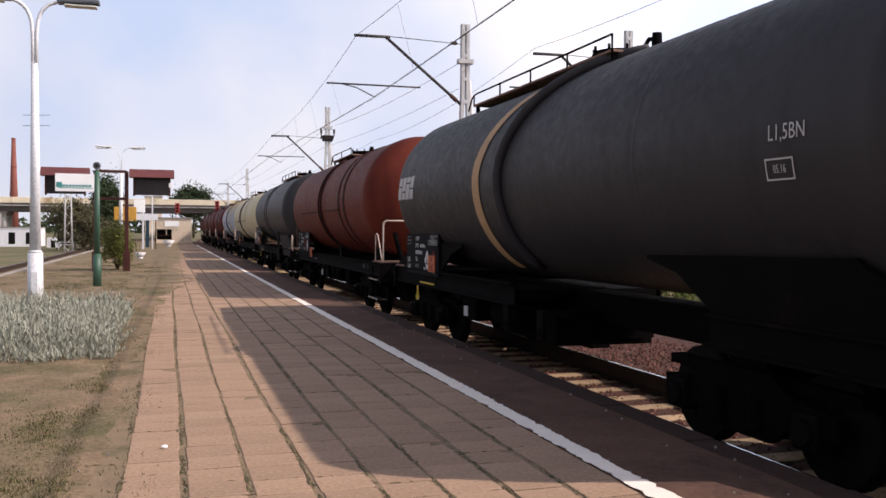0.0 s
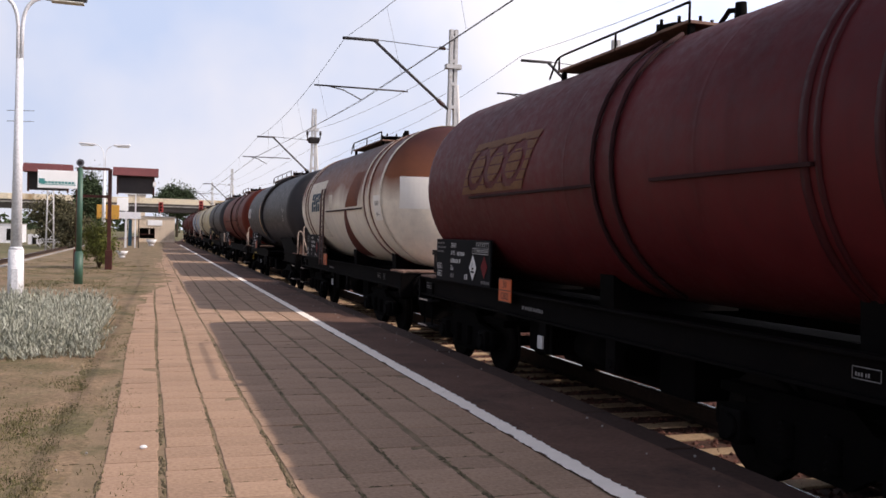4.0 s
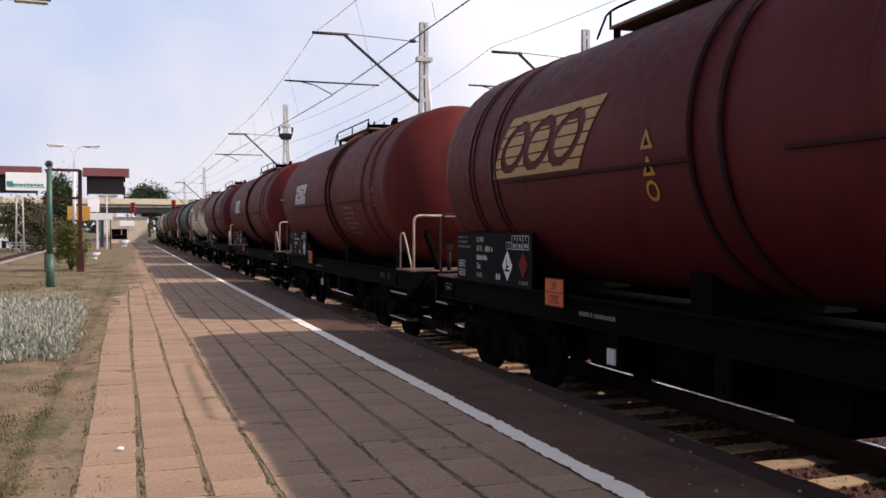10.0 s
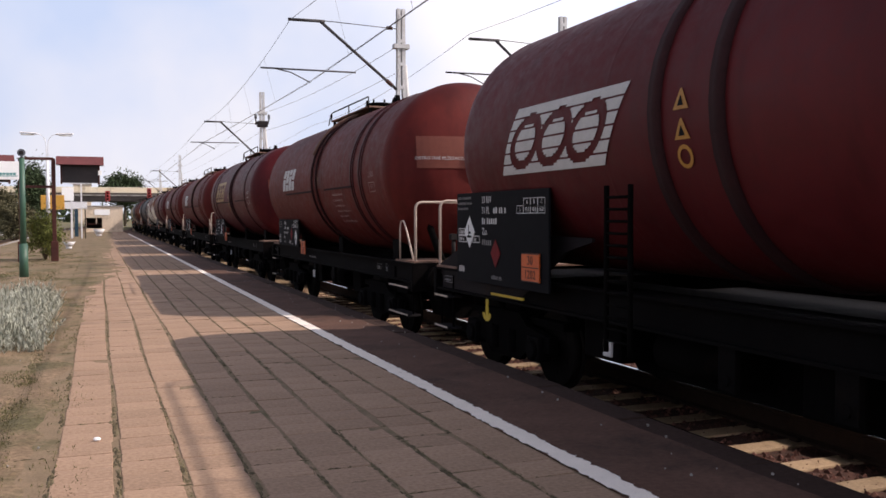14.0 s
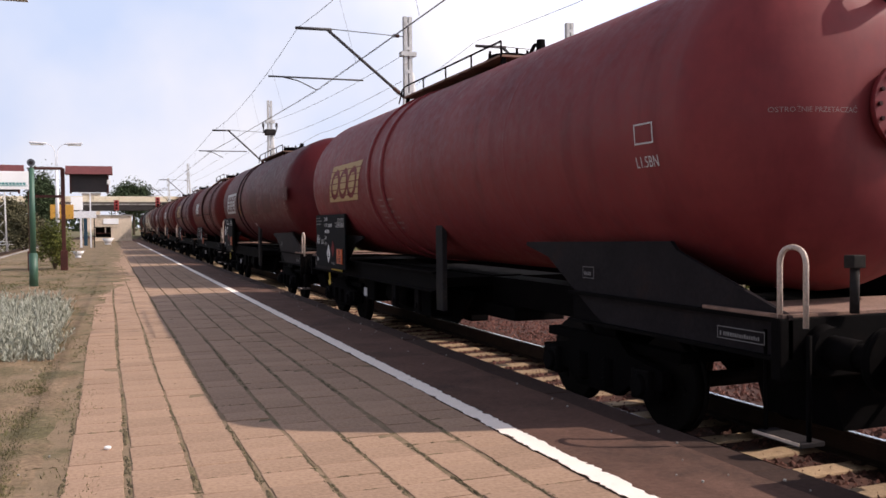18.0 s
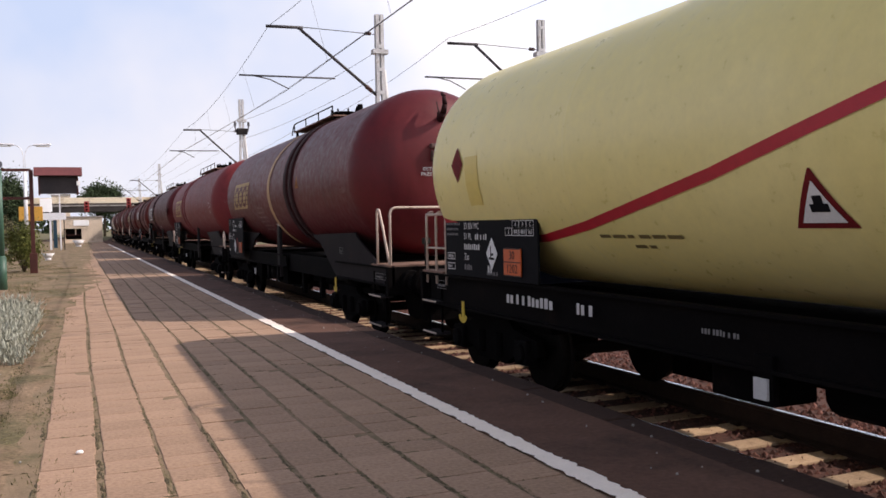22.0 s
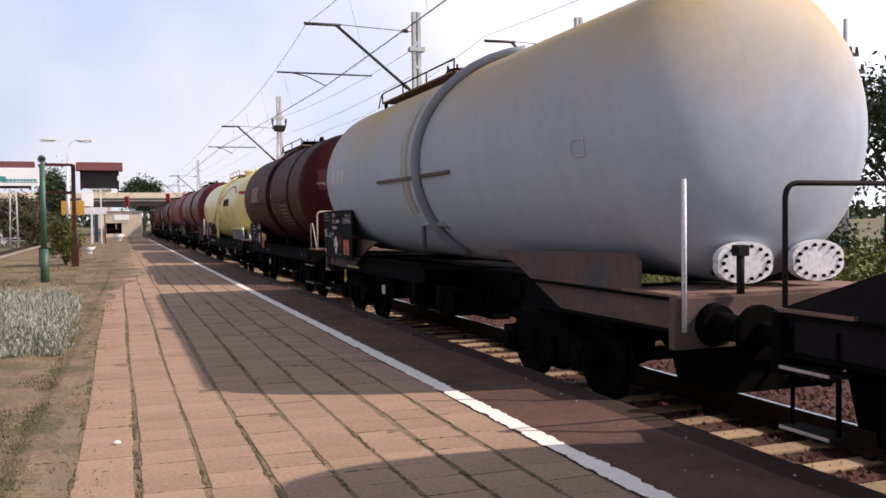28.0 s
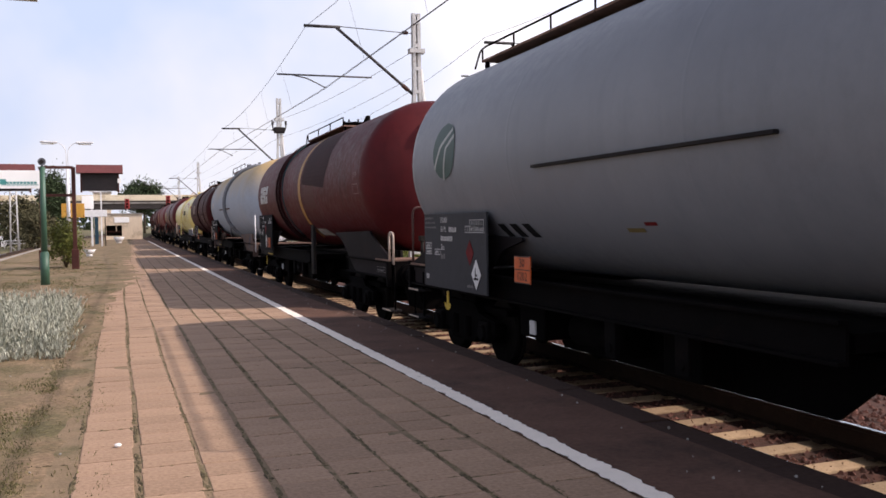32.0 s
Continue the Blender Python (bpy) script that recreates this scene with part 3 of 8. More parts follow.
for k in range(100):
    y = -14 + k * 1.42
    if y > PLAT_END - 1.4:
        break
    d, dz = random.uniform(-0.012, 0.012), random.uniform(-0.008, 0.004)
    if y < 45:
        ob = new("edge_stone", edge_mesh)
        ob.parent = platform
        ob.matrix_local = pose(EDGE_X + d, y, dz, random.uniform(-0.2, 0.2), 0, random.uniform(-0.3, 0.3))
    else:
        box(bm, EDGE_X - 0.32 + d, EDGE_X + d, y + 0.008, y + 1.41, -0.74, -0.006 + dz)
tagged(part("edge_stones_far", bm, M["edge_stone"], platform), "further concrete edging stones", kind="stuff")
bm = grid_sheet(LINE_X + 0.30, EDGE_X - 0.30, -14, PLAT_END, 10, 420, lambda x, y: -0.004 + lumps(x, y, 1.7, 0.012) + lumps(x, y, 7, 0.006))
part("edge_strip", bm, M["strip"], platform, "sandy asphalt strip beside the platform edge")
SLAB_X0, SLAB_N = -0.675, 9          # slab columns from the soil to the white line
def soil_height(x, y):
    """Soil level with the slabs; further along the platform it lies over the outer columns."""
    if x < -0.55:
        return -0.010 + lumps(x, y, 1.3, 0.03) + lumps(x, y, 5, 0.012) + 0.014 * min(1.0, (-0.55 - x) * 2)
    further = min(1.0, max(0.0, (y - 17) / 10))
    reach = -0.08 + 0.93 * further + lumps(1.7, y, 0.9, 0.34) + 0.8 * min(1.0, max(0.0, (y - 40) / 60)) + lumps(0.0, y, 0.5, 0.25)
    cover = min(1.0, max(0.0, (reach - x) / 0.5))
    return -0.030 + 0.040 * cover + lumps(x, y * 0.6, 1.4, 0.010 + 0.010 * further) + lumps(x, y, 4.3, 0.006 + 0.006 * further)


bm = grid_sheet(-5.2, LINE_X - 0.15, -14, PLAT_END, 56, 560, soil_height)
part("soil", bm, M["soil"], platform, "trodden soil with thin dry grass")
bm = bmesh.new()
box(bm, -5.62, -5.40, -14, PLAT_END, -0.74, 0.03, 0.02)
part("kerb", bm, M["concrete"], platform, "pale concrete kerb")

# slabs: the near ones each on their own, the far ones joined
slab_meshes = []
for k in range(5):
    bm = bmesh.new()
    g = 0.030 + 0.004 * k
    box(bm, g / 2, SLAB_W - g / 2, 0.003, SLAB_L - 0.003, -0.07, 0.0, 0.007)
    for v in bm.verts:
        v.co += Vector((random.uniform(-1, 1), random.uniform(-1, 1), random.uniform(-0.6, 0.6))) * 0.003
    slab_meshes.append(mesh_of("slab", bm, M["slab"]))
col_shift = [random.uniform(-0.05, 0.05) for _ in range(SLAB_N)]
far = bmesh.new()
for c in range(SLAB_N):
    wob = random.uniform(-0.008, 0.008)
    for r in range(-16, 385):
        y = 3.4 + r * SLAB_L - col_shift[c]
        x = SLAB_X0 + c * SLAB_W + wob + 0.012 * math.sin(y * 0.8 + c)
        if c == 0 and random.random() < 0.35 or y > PLAT_END - 1:
            continue
        dz, t1, t2 = random.uniform(-0.001, 0.004) - 0.011 * (c == 0), random.uniform(-0.4, 0.4), random.uniform(-0.4, 0.4)
        if 0 <= r < 33:
            ob = new("slab", slab_meshes[(c * 7 + r * 3) % 5])
            ob.parent = platform
            ob.matrix_local = pose(x, y, dz, t1, t2, random.uniform(-0.8, 0.8))
        else:
            g = random.uniform(0.026, 0.044)
            box(far, x + g / 2, x + SLAB_W - g / 2, y + 0.003, y + SLAB_L - 0.003, -0.05, dz)
ob = part("slabs_far", far, M["slab_far"], platform)
tagged(ob, "further rows of worn square paving slabs", kind="stuff")
bm = bmesh.new()
prev = None
for k in range(3000):
    y = -6 + k * 0.035 + random.uniform(-0.012, 0.012)
    if y > 96:
        break
    w = 0.078
    worn = 0.035 * max(0.0, noise.noise((0.0, y * 3.0, 4.0)))
    a = bm.verts.new((LINE_X - w + worn + random.uniform(-0.016, 0.012), y, 0.0110))
    b = bm.verts.new((LINE_X + w + random.uniform(-0.014, 0.022), y, 0.0110))
    if prev:
        bm.faces.new((prev[0], prev[1], b, a))
    prev = (a, b)
solid("painted_line", bm, M["line"], "worn white safety line painted along the platform", "line", kind="structure")
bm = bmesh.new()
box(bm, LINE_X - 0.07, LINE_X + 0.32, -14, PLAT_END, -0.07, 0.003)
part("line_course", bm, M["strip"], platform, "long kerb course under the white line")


# ---- tracks ----
def track(name, x0, y0, y1, near):
    tr = thing(name, "railway track on concrete sleepers in red-brown ballast", "track", kind="structure")
    bm = bmesh.new()
    last = None
    rows = int((y1 - y0) / 1.0)
    for k in range(rows + 1):
        y = y0 + k * (y1 - y0) / rows
        s = bend(y)[0]
        now = [bm.verts.new((x0 + s + dx, y, z + lumps(x0 + dx, y, 2.3, 0.018))) for dx, z in
               ((-2.2, -0.735), (-1.5, -0.71), (-0.75, -0.695), (0, -0.70), (0.75, -0.695), (1.5, -0.71), (4.4, -0.735))]
        if last:
            for i in range(6):
                bm.faces.new((last[i], last[i + 1], now[i + 1], now[i])).smooth = True
        last = now
    part("ballast_bed", bm, M["ballast"], tr)
    for side in (-1, 1):
        for prof, mat, nm in ((((-0.07, -0.25), (0.07, -0.25), (0.07, -0.225), (0.012, -0.20), (0.012, -0.05), (0.036, -0.035), (0.036, -0.002),
                                (-0.036, -0.002), (-0.036, -0.035), (-0.012, -0.05), (-0.012, -0.20), (-0.07, -0.225)), "rail_steel", "rail"),
                              (((-0.03, -0.004), (0.03, -0.004), (0.026, 0.002), (-0.026, 0.002)), "rail_head", "rail_head")):
            bm = bmesh.new()
            last = None
            k, y = 0, y0
            while y <= y1 + 0.1:
                s = bend(y)[0]
                now = [bm.verts.new((x0 + s + side * 0.753 + dx, y, RAIL_TOP + dz)) for dx, dz in prof]
                if last:
                    skin(bm, last, now, False)
                last = now
                y += 30 if y < 90 else 8
            ob = part(nm, bm, M[mat], tr if nm == "rail" else ob)
    bm = bmesh.new()
    box(bm, -1.3, 1.3, -0.13, 0.13, -0.85, -0.67, 0.02)
    for v in bm.verts:
        if v.co.z > -0.72 and abs(v.co.x) < 0.45:
            v.co.z -= 0.02
    me = mesh_of("sleeper", bm, M["sleeper"])
    bm = bmesh.new()
    for sx in (-0.753, 0.753):
        for o in (-0.11, 0.11):
            box(bm, sx + o - 0.03, sx + o + 0.03, -0.06, 0.06, -0.67, -0.625, 0.01)
    clip = mesh_of("rail_clip", bm, M["rail_steel"])
    count = int((y1 - y0) / 0.655)
    farbm = bmesh.new()
    for k in range(count):
        y = y0 + k * 0.655
        if near and 0 < y < 60:
            ob = new("sleeper", me)
            ob.parent = tr
            ob.matrix_local = pose(x0 + random.uniform(-0.02, 0.02), y, random.uniform(-0.008, 0.004), 0, 0, random.uniform(-0.5, 0.5))
            if y < 32:
                c = new("rail_clip", clip)
                c.parent = ob
        else:
            s = bend(y)[0]
            box(farbm, x0 + s - 1.3, x0 + s + 1.3, y - 0.13, y + 0.13, -0.80, -0.67)
    tagged(part("sleepers_far", farbm, M["sleeper"], tr), "further concrete sleepers", kind="stuff")
    return tr


track("track", TRACK_X, -60, 300, True)
track("second_track", 12.3, -60, 300, False)
track("back_track", -7.6, -40, 300, False)

# loose ballast stones on the bed
bm = bmesh.new()
for k in range(15000):
    y = 4.5 + 26 * random.random() ** 1.2
    x = TRACK_X + random.uniform(-0.3, 4.4)
    r = random.uniform(0.02, 0.055)
    z = -0.705 if abs(x - TRACK_X) < 1.5 else -0.705 - 0.013 * (abs(x - TRACK_X) - 1.5)
    u = [bm.verts.new((x + r * random.uniform(0.6, 1.1) * dx, y + r * random.uniform(0.6, 1.1) * dy, z + r * dz)) for dx, dy, dz in
         ((1, 0, 0.1), (0, 1, 0), (-1, 0, 0.1), (0, -1, 0), (random.uniform(-0.3, 0.3), random.uniform(-0.3, 0.3), 0.85))]
    for i in range(4):
        bm.faces.new((u[i], u[(i + 1) % 4], u[4]))
solid("ballast_stones", bm, M["stone"], "loose red-brown ballast stones between the rails", "ballast", kind="stuff")

# ---- plants ----
def leaf(bm, c, size, up=0.3):
    d = Vector((random.gauss(0, 1), random.gauss(0, 1), random.gauss(0, 1) + up)).normalized()
    e = d.orthogonal().normalized()
    e.rotate(Matrix.Rotation(random.uniform(0, 6.3), 3, d))
    f = d.cross(e)
    c = Vector(c)
    a, b = size * 0.5, size * 0.28
    bm.faces.new([bm.verts.new(p) for p in (c - e * a, c + f * b + d * 0.1 * a, c + e * a, c - f * b + d * 0.1 * a)])


def crown(bm, c, radii, count, size, clumps):
    """Leaves in uneven clumps with gaps between them."""
    cs = []
    for _ in range(clumps):
        v = Vector((random.gauss(0, 1), random.gauss(0, 1), random.gauss(0, 1))).normalized() * random.uniform(0.35, 0.95)
        cs.append((Vector((v.x * radii[0], v.y * radii[1], v.z * radii[2])), random.uniform(0.22, 0.42)))
    for _ in range(count):
        p, s = random.choice(cs)
        q = Vector((random.gauss(0, 0.6) * radii[0] * s, random.gauss(0, 0.6) * radii[1] * s, random.gauss(0, 0.6) * radii[2] * s))
        leaf(bm, Vector(c) + p + q, size * random.uniform(0.6, 1.3))


def tree(x, y, z, h, rx, rz, leafs, size, mat="leaf_dark", label="dense dark green deciduous tree", clumps=26, group=""):
    t = thing("tree", label, "tree", pose(x, y, z), group)
    bm = bmesh.new()
    rod(bm, (0, 0, 0), (0.05 * h * 0.2, 0, h * 0.55), h * 0.028, h * 0.014, 8)
    for k in range(6):
        a = k * 1.05 + random.random()
        rod(bm, (0.01 * h, 0, h * (0.3 + 0.04 * k)), (math.cos(a) * rx * 0.6, math.sin(a) * rx * 0.6, h * (0.55 + 0.05 * k)), h * 0.011, h * 0.003, 5)
    part("trunk", bm, M["bark"], t)
    bm = bmesh.new()
    crown(bm, (0, 0, h - rz), (rx, rx, rz), leafs, size, clumps)
    part("crown", bm, M[mat], t)
    return t


def shrub(x, y, z, w, h, leafs, size, mat, label, name="bush"):
    t = thing(name, label, "bush", pose(x, y, z))
    bm = bmesh.new()
    for k in range(9):
        a = k * 0.7
        rod(bm, (0, 0, 0), (math.cos(a) * w * 0.6, math.sin(a) * w * 0.6, h * random.uniform(0.5, 0.8)), 0.02, 0.006, 5)
    part("woody_base", bm, M["bark"], t)
    bm = bmesh.new()
    crown(bm, (0, 0, h * 0.52), (w, w, h * 0.48), leafs, size, 22)
    part("foliage", bm, M[mat], t)
    return t


shrub(-1.95, 37.2, 0, 0.80, 1.9, 5200, 0.095, "leaf", "leafy yellow-green bush growing on the platform")
shrub(-4.0, 17.6, 0, 0.55, 0.95, 1500, 0.08, "leaf", "small leafy green bush beside the lamp post")

# grey-green shrub bed
bm = bmesh.new()
for k in range(5000):
    x, y = random.uniform(-4.8, -0.66), random.uniform(11.4, 17.8)
    edge = min(1.0, (x + 4.9) * 1.2, (-0.45 - x) * 2.2, (y - 11.3) * 1.6, (18 - y) * 1.4)
    if edge < random.random() * 0.6:
        continue
    h = random.uniform(0.22, 0.55) * max(0.35, edge)
    lean = Vector((random.gauss(0, 0.11), random.gauss(0, 0.11), 0))
    b0 = Vector((x, y, -0.02))
    a = random.uniform(0, math.pi)
    w = Vector((math.cos(a), math.sin(a), 0)) * 0.007
    tip = b0 + lean + Vector((0, 0, h))
    bm.faces.new([bm.verts.new(p) for p in (b0 - w, b0 + w, tip + w * 0.5, tip - w * 0.5)])
    for q in range(9):
        f = random.uniform(0.1, 0.98)
        c = b0.lerp(tip, f)
        out = Vector((random.gauss(0, 1), random.gauss(0, 1), 0)).normalized() * random.uniform(0.02, 0.06)
        side = Vector((-out.y, out.x, 0)).normalized() * random.uniform(0.006, 0.012)
        bm.faces.new([bm.verts.new(v) for v in (c, c + out * 0.55 + side + Vector((0, 0, 0.025)), c + out + Vector((0, 0, random.uniform(0.04, 0.09))), c + out * 0.55 - side + Vector((0, 0, 0.025)))])
solid("shrub_bed", bm, M["leaf_grey"], "bed of pale grey-green low shrubs on the platform", "shrubs", kind="stuff")

# tall weeds between the tracks
bm = bmesh.new()
for k in range(2600):
    x, y = random.uniform(14.3, 17.2), random.uniform(0, 55)
    if noise.noise((x * 0.3, y * 0.22, 9.0)) < -0.25:
        continue
    h = random.uniform(0.7, 1.7) * (1 + 0.3 * noise.noise((0, y * 0.3, 2.0)))
    b0 = Vector((x, y, -0.72))
    tip = b0 + Vector((random.gauss(0, 0.12), random.gauss(0, 0.12), h))
    q = Vector((0.012, 0.006, 0))
    bm.faces.new([bm.verts.new(v) for v in (b0 - q, b0 + q, tip)])
    for j in range(10):
        leaf(bm, b0.lerp(tip, random.uniform(0.35, 1.0)) + Vector((random.gauss(0, 0.09), random.gauss(0, 0.09), 0)), random.uniform(0.08, 0.2), 0.8)
solid("tall_weeds", bm, M["weed"], "tall sunlit yellow-green weeds between the tracks", "weeds", kind="stuff")

# thin grass on the soil and in the joints
def blade(bm, x, y, z, h):
    a, w = random.uniform(0, math.pi), random.uniform(0.003, 0.006)
    dx, dy = math.cos(a) * w, math.sin(a) * w
    lx, ly = random.gauss(0, h * 0.4), random.gauss(0, h * 0.4)
    bm.faces.new([bm.verts.new(p) for p in ((x - dx, y - dy, z), (x + dx, y + dy, z), (x + lx, y + ly, z + h))])


bm = bmesh.new()
for k in range(26000):
    y = 3.5 + 42 * random.random() ** 1.6
    x = -5.2 + 5.1 * random.random() ** 0.8
    if noise.noise((x * 0.9, y * 0.45, 0.0)) < random.uniform(-0.15, 0.3):
        continue
    for q in range(3):
        blade(bm, x + random.gauss(0, 0.03), y + random.gauss(0, 0.03), -0.01, random.uniform(0.012, 0.038) * (1 + (y > 18) * 1.2))
for k in range(9000):
    y = 3.6 + 12 * random.random() ** 1.3
    x = random.gauss(-0.95, 0.16) if k % 3 else random.gauss(-0.66, 0.05)
    if noise.noise((x * 1.6, y * 0.9, 3.0)) < random.uniform(-0.2, 0.25):
        continue
    for q in range(3):
        blade(bm, x + random.gauss(0, 0.02), y + random.gauss(0, 0.03), -0.008, random.uniform(0.012, 0.034))
for k in range(9000):
    c = random.randrange(SLAB_N)
    y = 3 + 40 * random.random() ** 1.5
    if noise.noise((c * 3.7, y * 0.7, 5.0)) < -0.1:
        continue
    blade(bm, SLAB_X0 + c * SLAB_W + random.gauss(0, 0.010), y, -0.01, random.uniform(0.010, 0.022))
solid("grass", bm, M["grass"], "thin dry grass in soil and slab joints", "grass", kind="stuff")
bm = bmesh.new()
for k in range(9000):
    along = k % 4 != 0
    c, y = random.randrange(SLAB_N + 1), 2.5 + 34 * random.random() ** 1.4
    if along:
        x = SLAB_X0 + c * SLAB_W + random.gauss(0, 0.011)
        a, b = random.uniform(0.007, 0.021), random.uniform(0.02, 0.08)
    else:
        y = 3.4 + round((y - 3.4) / SLAB_L) * SLAB_L - col_shift[min(c, SLAB_N - 1)] + random.gauss(0, 0.008)
        x = SLAB_X0 + (c + random.random()) * SLAB_W
        a, b = random.uniform(0.02, 0.07), random.uniform(0.005, 0.013)
    if x > LINE_X - 0.25 or noise.noise((c * 2.3, y * 1.1, 8.0)) < 0.0:
        continue
    mid = bm.verts.new((x, y, random.uniform(0.002, 0.007) if along else 0.004))
    rim = [bm.verts.new((x + a * math.cos(q) * random.uniform(0.6, 1.2), y + b * math.sin(q) * random.uniform(0.6, 1.2), -0.004)) for q in np.linspace(0, math.tau, 7, endpoint=False)]
    for i in range(7):
        bm.faces.new((rim[i], rim[(i + 1) % 7], mid))
crumbs = bmesh.new()
for k in range(1500):
    y = 2.5 + 20 * random.random() ** 1.3
    x = SLAB_X0 + random.gauss(0.0, 0.06) + 0.05 * noise.noise((0.0, y * 1.3, 6.0))
    a, b = random.uniform(0.02, 0.07), random.uniform(0.03, 0.12)
    mid = crumbs.verts.new((x, y, random.uniform(0.004, 0.012)))
    rim = [crumbs.verts.new((x + a * math.cos(q) * random.uniform(0.6, 1.3), y + b * math.sin(q) * random.uniform(0.6, 1.3), -0.013)) for q in np.linspace(0, math.tau, 8, endpoint=False)]
    for i in range(8):
        crumbs.faces.new((rim[i], rim[(i + 1) % 8], mid))
solid("loose_soil", crumbs, M["soil"], "loose soil spilling over the outer slabs", "soil", kind="stuff")
solid("joint_moss", bm, M["moss"], "dark moss and grass tufts along the slab joints", "moss", kind="stuff")
bm = bmesh.new()
for k in range(160):
    y = random.uniform(4, 30)
    x = random.choice((random.uniform(3.3, 3.95), random.uniform(-5, -0.4)))
    r = random.uniform(0.004, 0.013)
    bmesh.ops.create_icosphere(bm, subdivisions=1, radius=r, matrix=Matrix.Translation((x, y, r * 0.3)))
solid("pebbles", bm, M["concrete"], "scattered pale pebbles and bits on the platform", "pebbles", kind="stuff")
bm = bmesh.new()
bmesh.ops.create_icosphere(bm, subdivisions=2, radius=0.022, matrix=Matrix.Translation((-0.03, 6.69, 0.015)) @ Matrix.Diagonal((1.2, 1, 0.7, 1)))
solid("paper_scrap", bm, M["sign_white"], "small crumpled white scrap lying on the slabs", "litter")


# ---- platform things ----
def lamp_post(x, y, h, label):
    t = thing("street_lamp", label, "lamp", pose(x, y, 0), "platform lamps")
    bm = bmesh.new()
    rod(bm, (0, 0, -0.05), (0, 0, 1.15), 0.145, 0.135, 16)
    rod(bm, (0, 0, 1.15), (0, 0, 1.20), 0.135, 0.105, 16)
    rod(bm, (0, 0, 1.20), (0, 0, h * 0.80), 0.10, 0.062, 16)
    part("pole", bm, M["white_paint"], t, "white painted conical steel pole")
    bm = bmesh.new()
    box(bm, -0.06, 0.06, -0.152, -0.13, 0.4, 0.8, 0.01)
    part("hatch", bm, M["white_paint"], t)
    for s in (-1, 1):
        bm = bmesh.new()
        tube(bm, [(s * 0.03, 0, h * 0.78), (s * 0.035, 0, h * 0.90)] + arc((s * 0.04, 0, h * 0.91), (s * 0.06, 0, h), (s * 0.5, 0, h + 0.02), 7), 0.035 if h > 5.7 else 0.014, 8)
        arm = part("arm", bm, M["white_paint"], t)
        bm = bmesh.new()
        box(bm, s * 0.40, s * 1.15, -0.13, 0.13, h - 0.02, h + 0.06, 0.03)
        for v in bm.verts:
            if abs(v.co.x) > 0.9:
                v.co.z += 0.03
        head = part("lamp_head", bm, M["lamp_dark"] if h > 5.7 else M["white_paint"], t)
        bm = bmesh.new()
        box(bm, s * 0.52, s * 1.1, -0.11, 0.11, h - 0.06, h - 0.03, 0.012)
        part("diffuser", bm, M["lamp_glass"], head)
    for z in (3.56, 3.76):
        bm = bmesh.new()
        rod(bm, (-0.22, 0.12, z), (0.25, 0.12, z + 0.02), 0.005, 0.005, 6)
        part("cross_wire", bm, M["wire"], t)
    return t


lamp_post(-2.41, 18.1, 5.9, "tall white twin-arm lamp post with curved arms")
lamp_post(-2.2, 45.0, 5.55, "white twin-arm lamp post with pale lamp heads")

t = thing("loudspeaker_post", "green steel post with a round loudspeaker on top", "post", pose(-1.9, 26.1, 0))
bm = bmesh.new()
rod(bm, (0, 0, -0.03), (0, 0, 0.9), 0.118, 0.112, 14)
rod(bm, (0, 0, 0.9), (0, 0, 3.24), 0.082, 0.070, 14)
rod(bm, (0, 0, 0.88), (0, 0, 0.93), 0.112, 0.085, 14)
part("post", bm, M["green_paint"], t)
bm = bmesh.new()
rod(bm, (0, -0.10, 3.37), (0, 0.08, 3.37), 0.105, 0.085, 18)
rod(bm, (0, 0, 3.2), (0, 0, 3.30), 0.03, 0.03, 8)
sp = part("speaker", bm, M["lamp_dark"], t)
bm = bmesh.new()
rod(bm, (0, -0.112, 3.37), (0, -0.10, 3.37), 0.045, 0.06, 18)
part("grille", bm, M["grey_steel"], sp, "grey round grille")

# name board frame with two posts, small roofs and panels
t = thing("station_sign", "brown steel sign frame with roofed boards and a white name panel", "sign", pose(-1.55, 35.9, 0))
for x, h in ((0, 3.85), (-1.12, 3.85)):
    bm = bmesh.new()
    box(bm, x - 0.07, x + 0.07, -0.07, 0.07, -0.02, h, 0.01)
    box(bm, x - 0.13, x + 0.13, -0.13, 0.13, -0.02, 0.75, 0.02)
    part("post", bm, M["brown_paint"], t)
for z in (3.84, 2.79):
    bm = bmesh.new()
    box(bm, -1.12, 0.0, -0.05, 0.05, z - 0.05, z + 0.05, 0.008)
    part("crossbar", bm, M["brown_paint"], t)
for x0, x1 in ((-3.03, -1.32), (0.10, 1.76)):
    bm = bmesh.new()
    vs = [bm.verts.new(p) for p in ((x0, -0.42, 3.62), (x1, -0.42, 3.62), (x1, 0.42, 3.62), (x0, 0.42, 3.62), (x0, 0.0, 3.95), (x1, 0.0, 3.95))]
    for q in ((0, 1, 5, 4), (2, 3, 4, 5), (0, 4, 3), (1, 2, 5), (3, 2, 1, 0)):
        bm.faces.new([vs[i] for i in q])
    part("roof", bm, M["board"], t)
    bm = bmesh.new()
    box(bm, x0 + 0.14, x1 - 0.14, -0.07, 0.07, 2.95, 3.62, 0.01)
    bd = part("board", bm, M["board_dark"], t, "dark framed display board")
    for xx in (x0 + 0.14, x1 - 0.2):
        bm = bmesh.new()
        box(bm, xx, xx + 0.06, -0.10, 0.10, 2.9, 3.63, 0.005)
        part("board_frame", bm, M["brown_paint"], bd)
    bm = bmesh.new()
    box(bm, x1 - 0.2, x1 - 0.08, -0.2, -0.08, 3.25, 3.42, 0.01)
    part("bracket_lamp", bm, M["sign_white"], t)
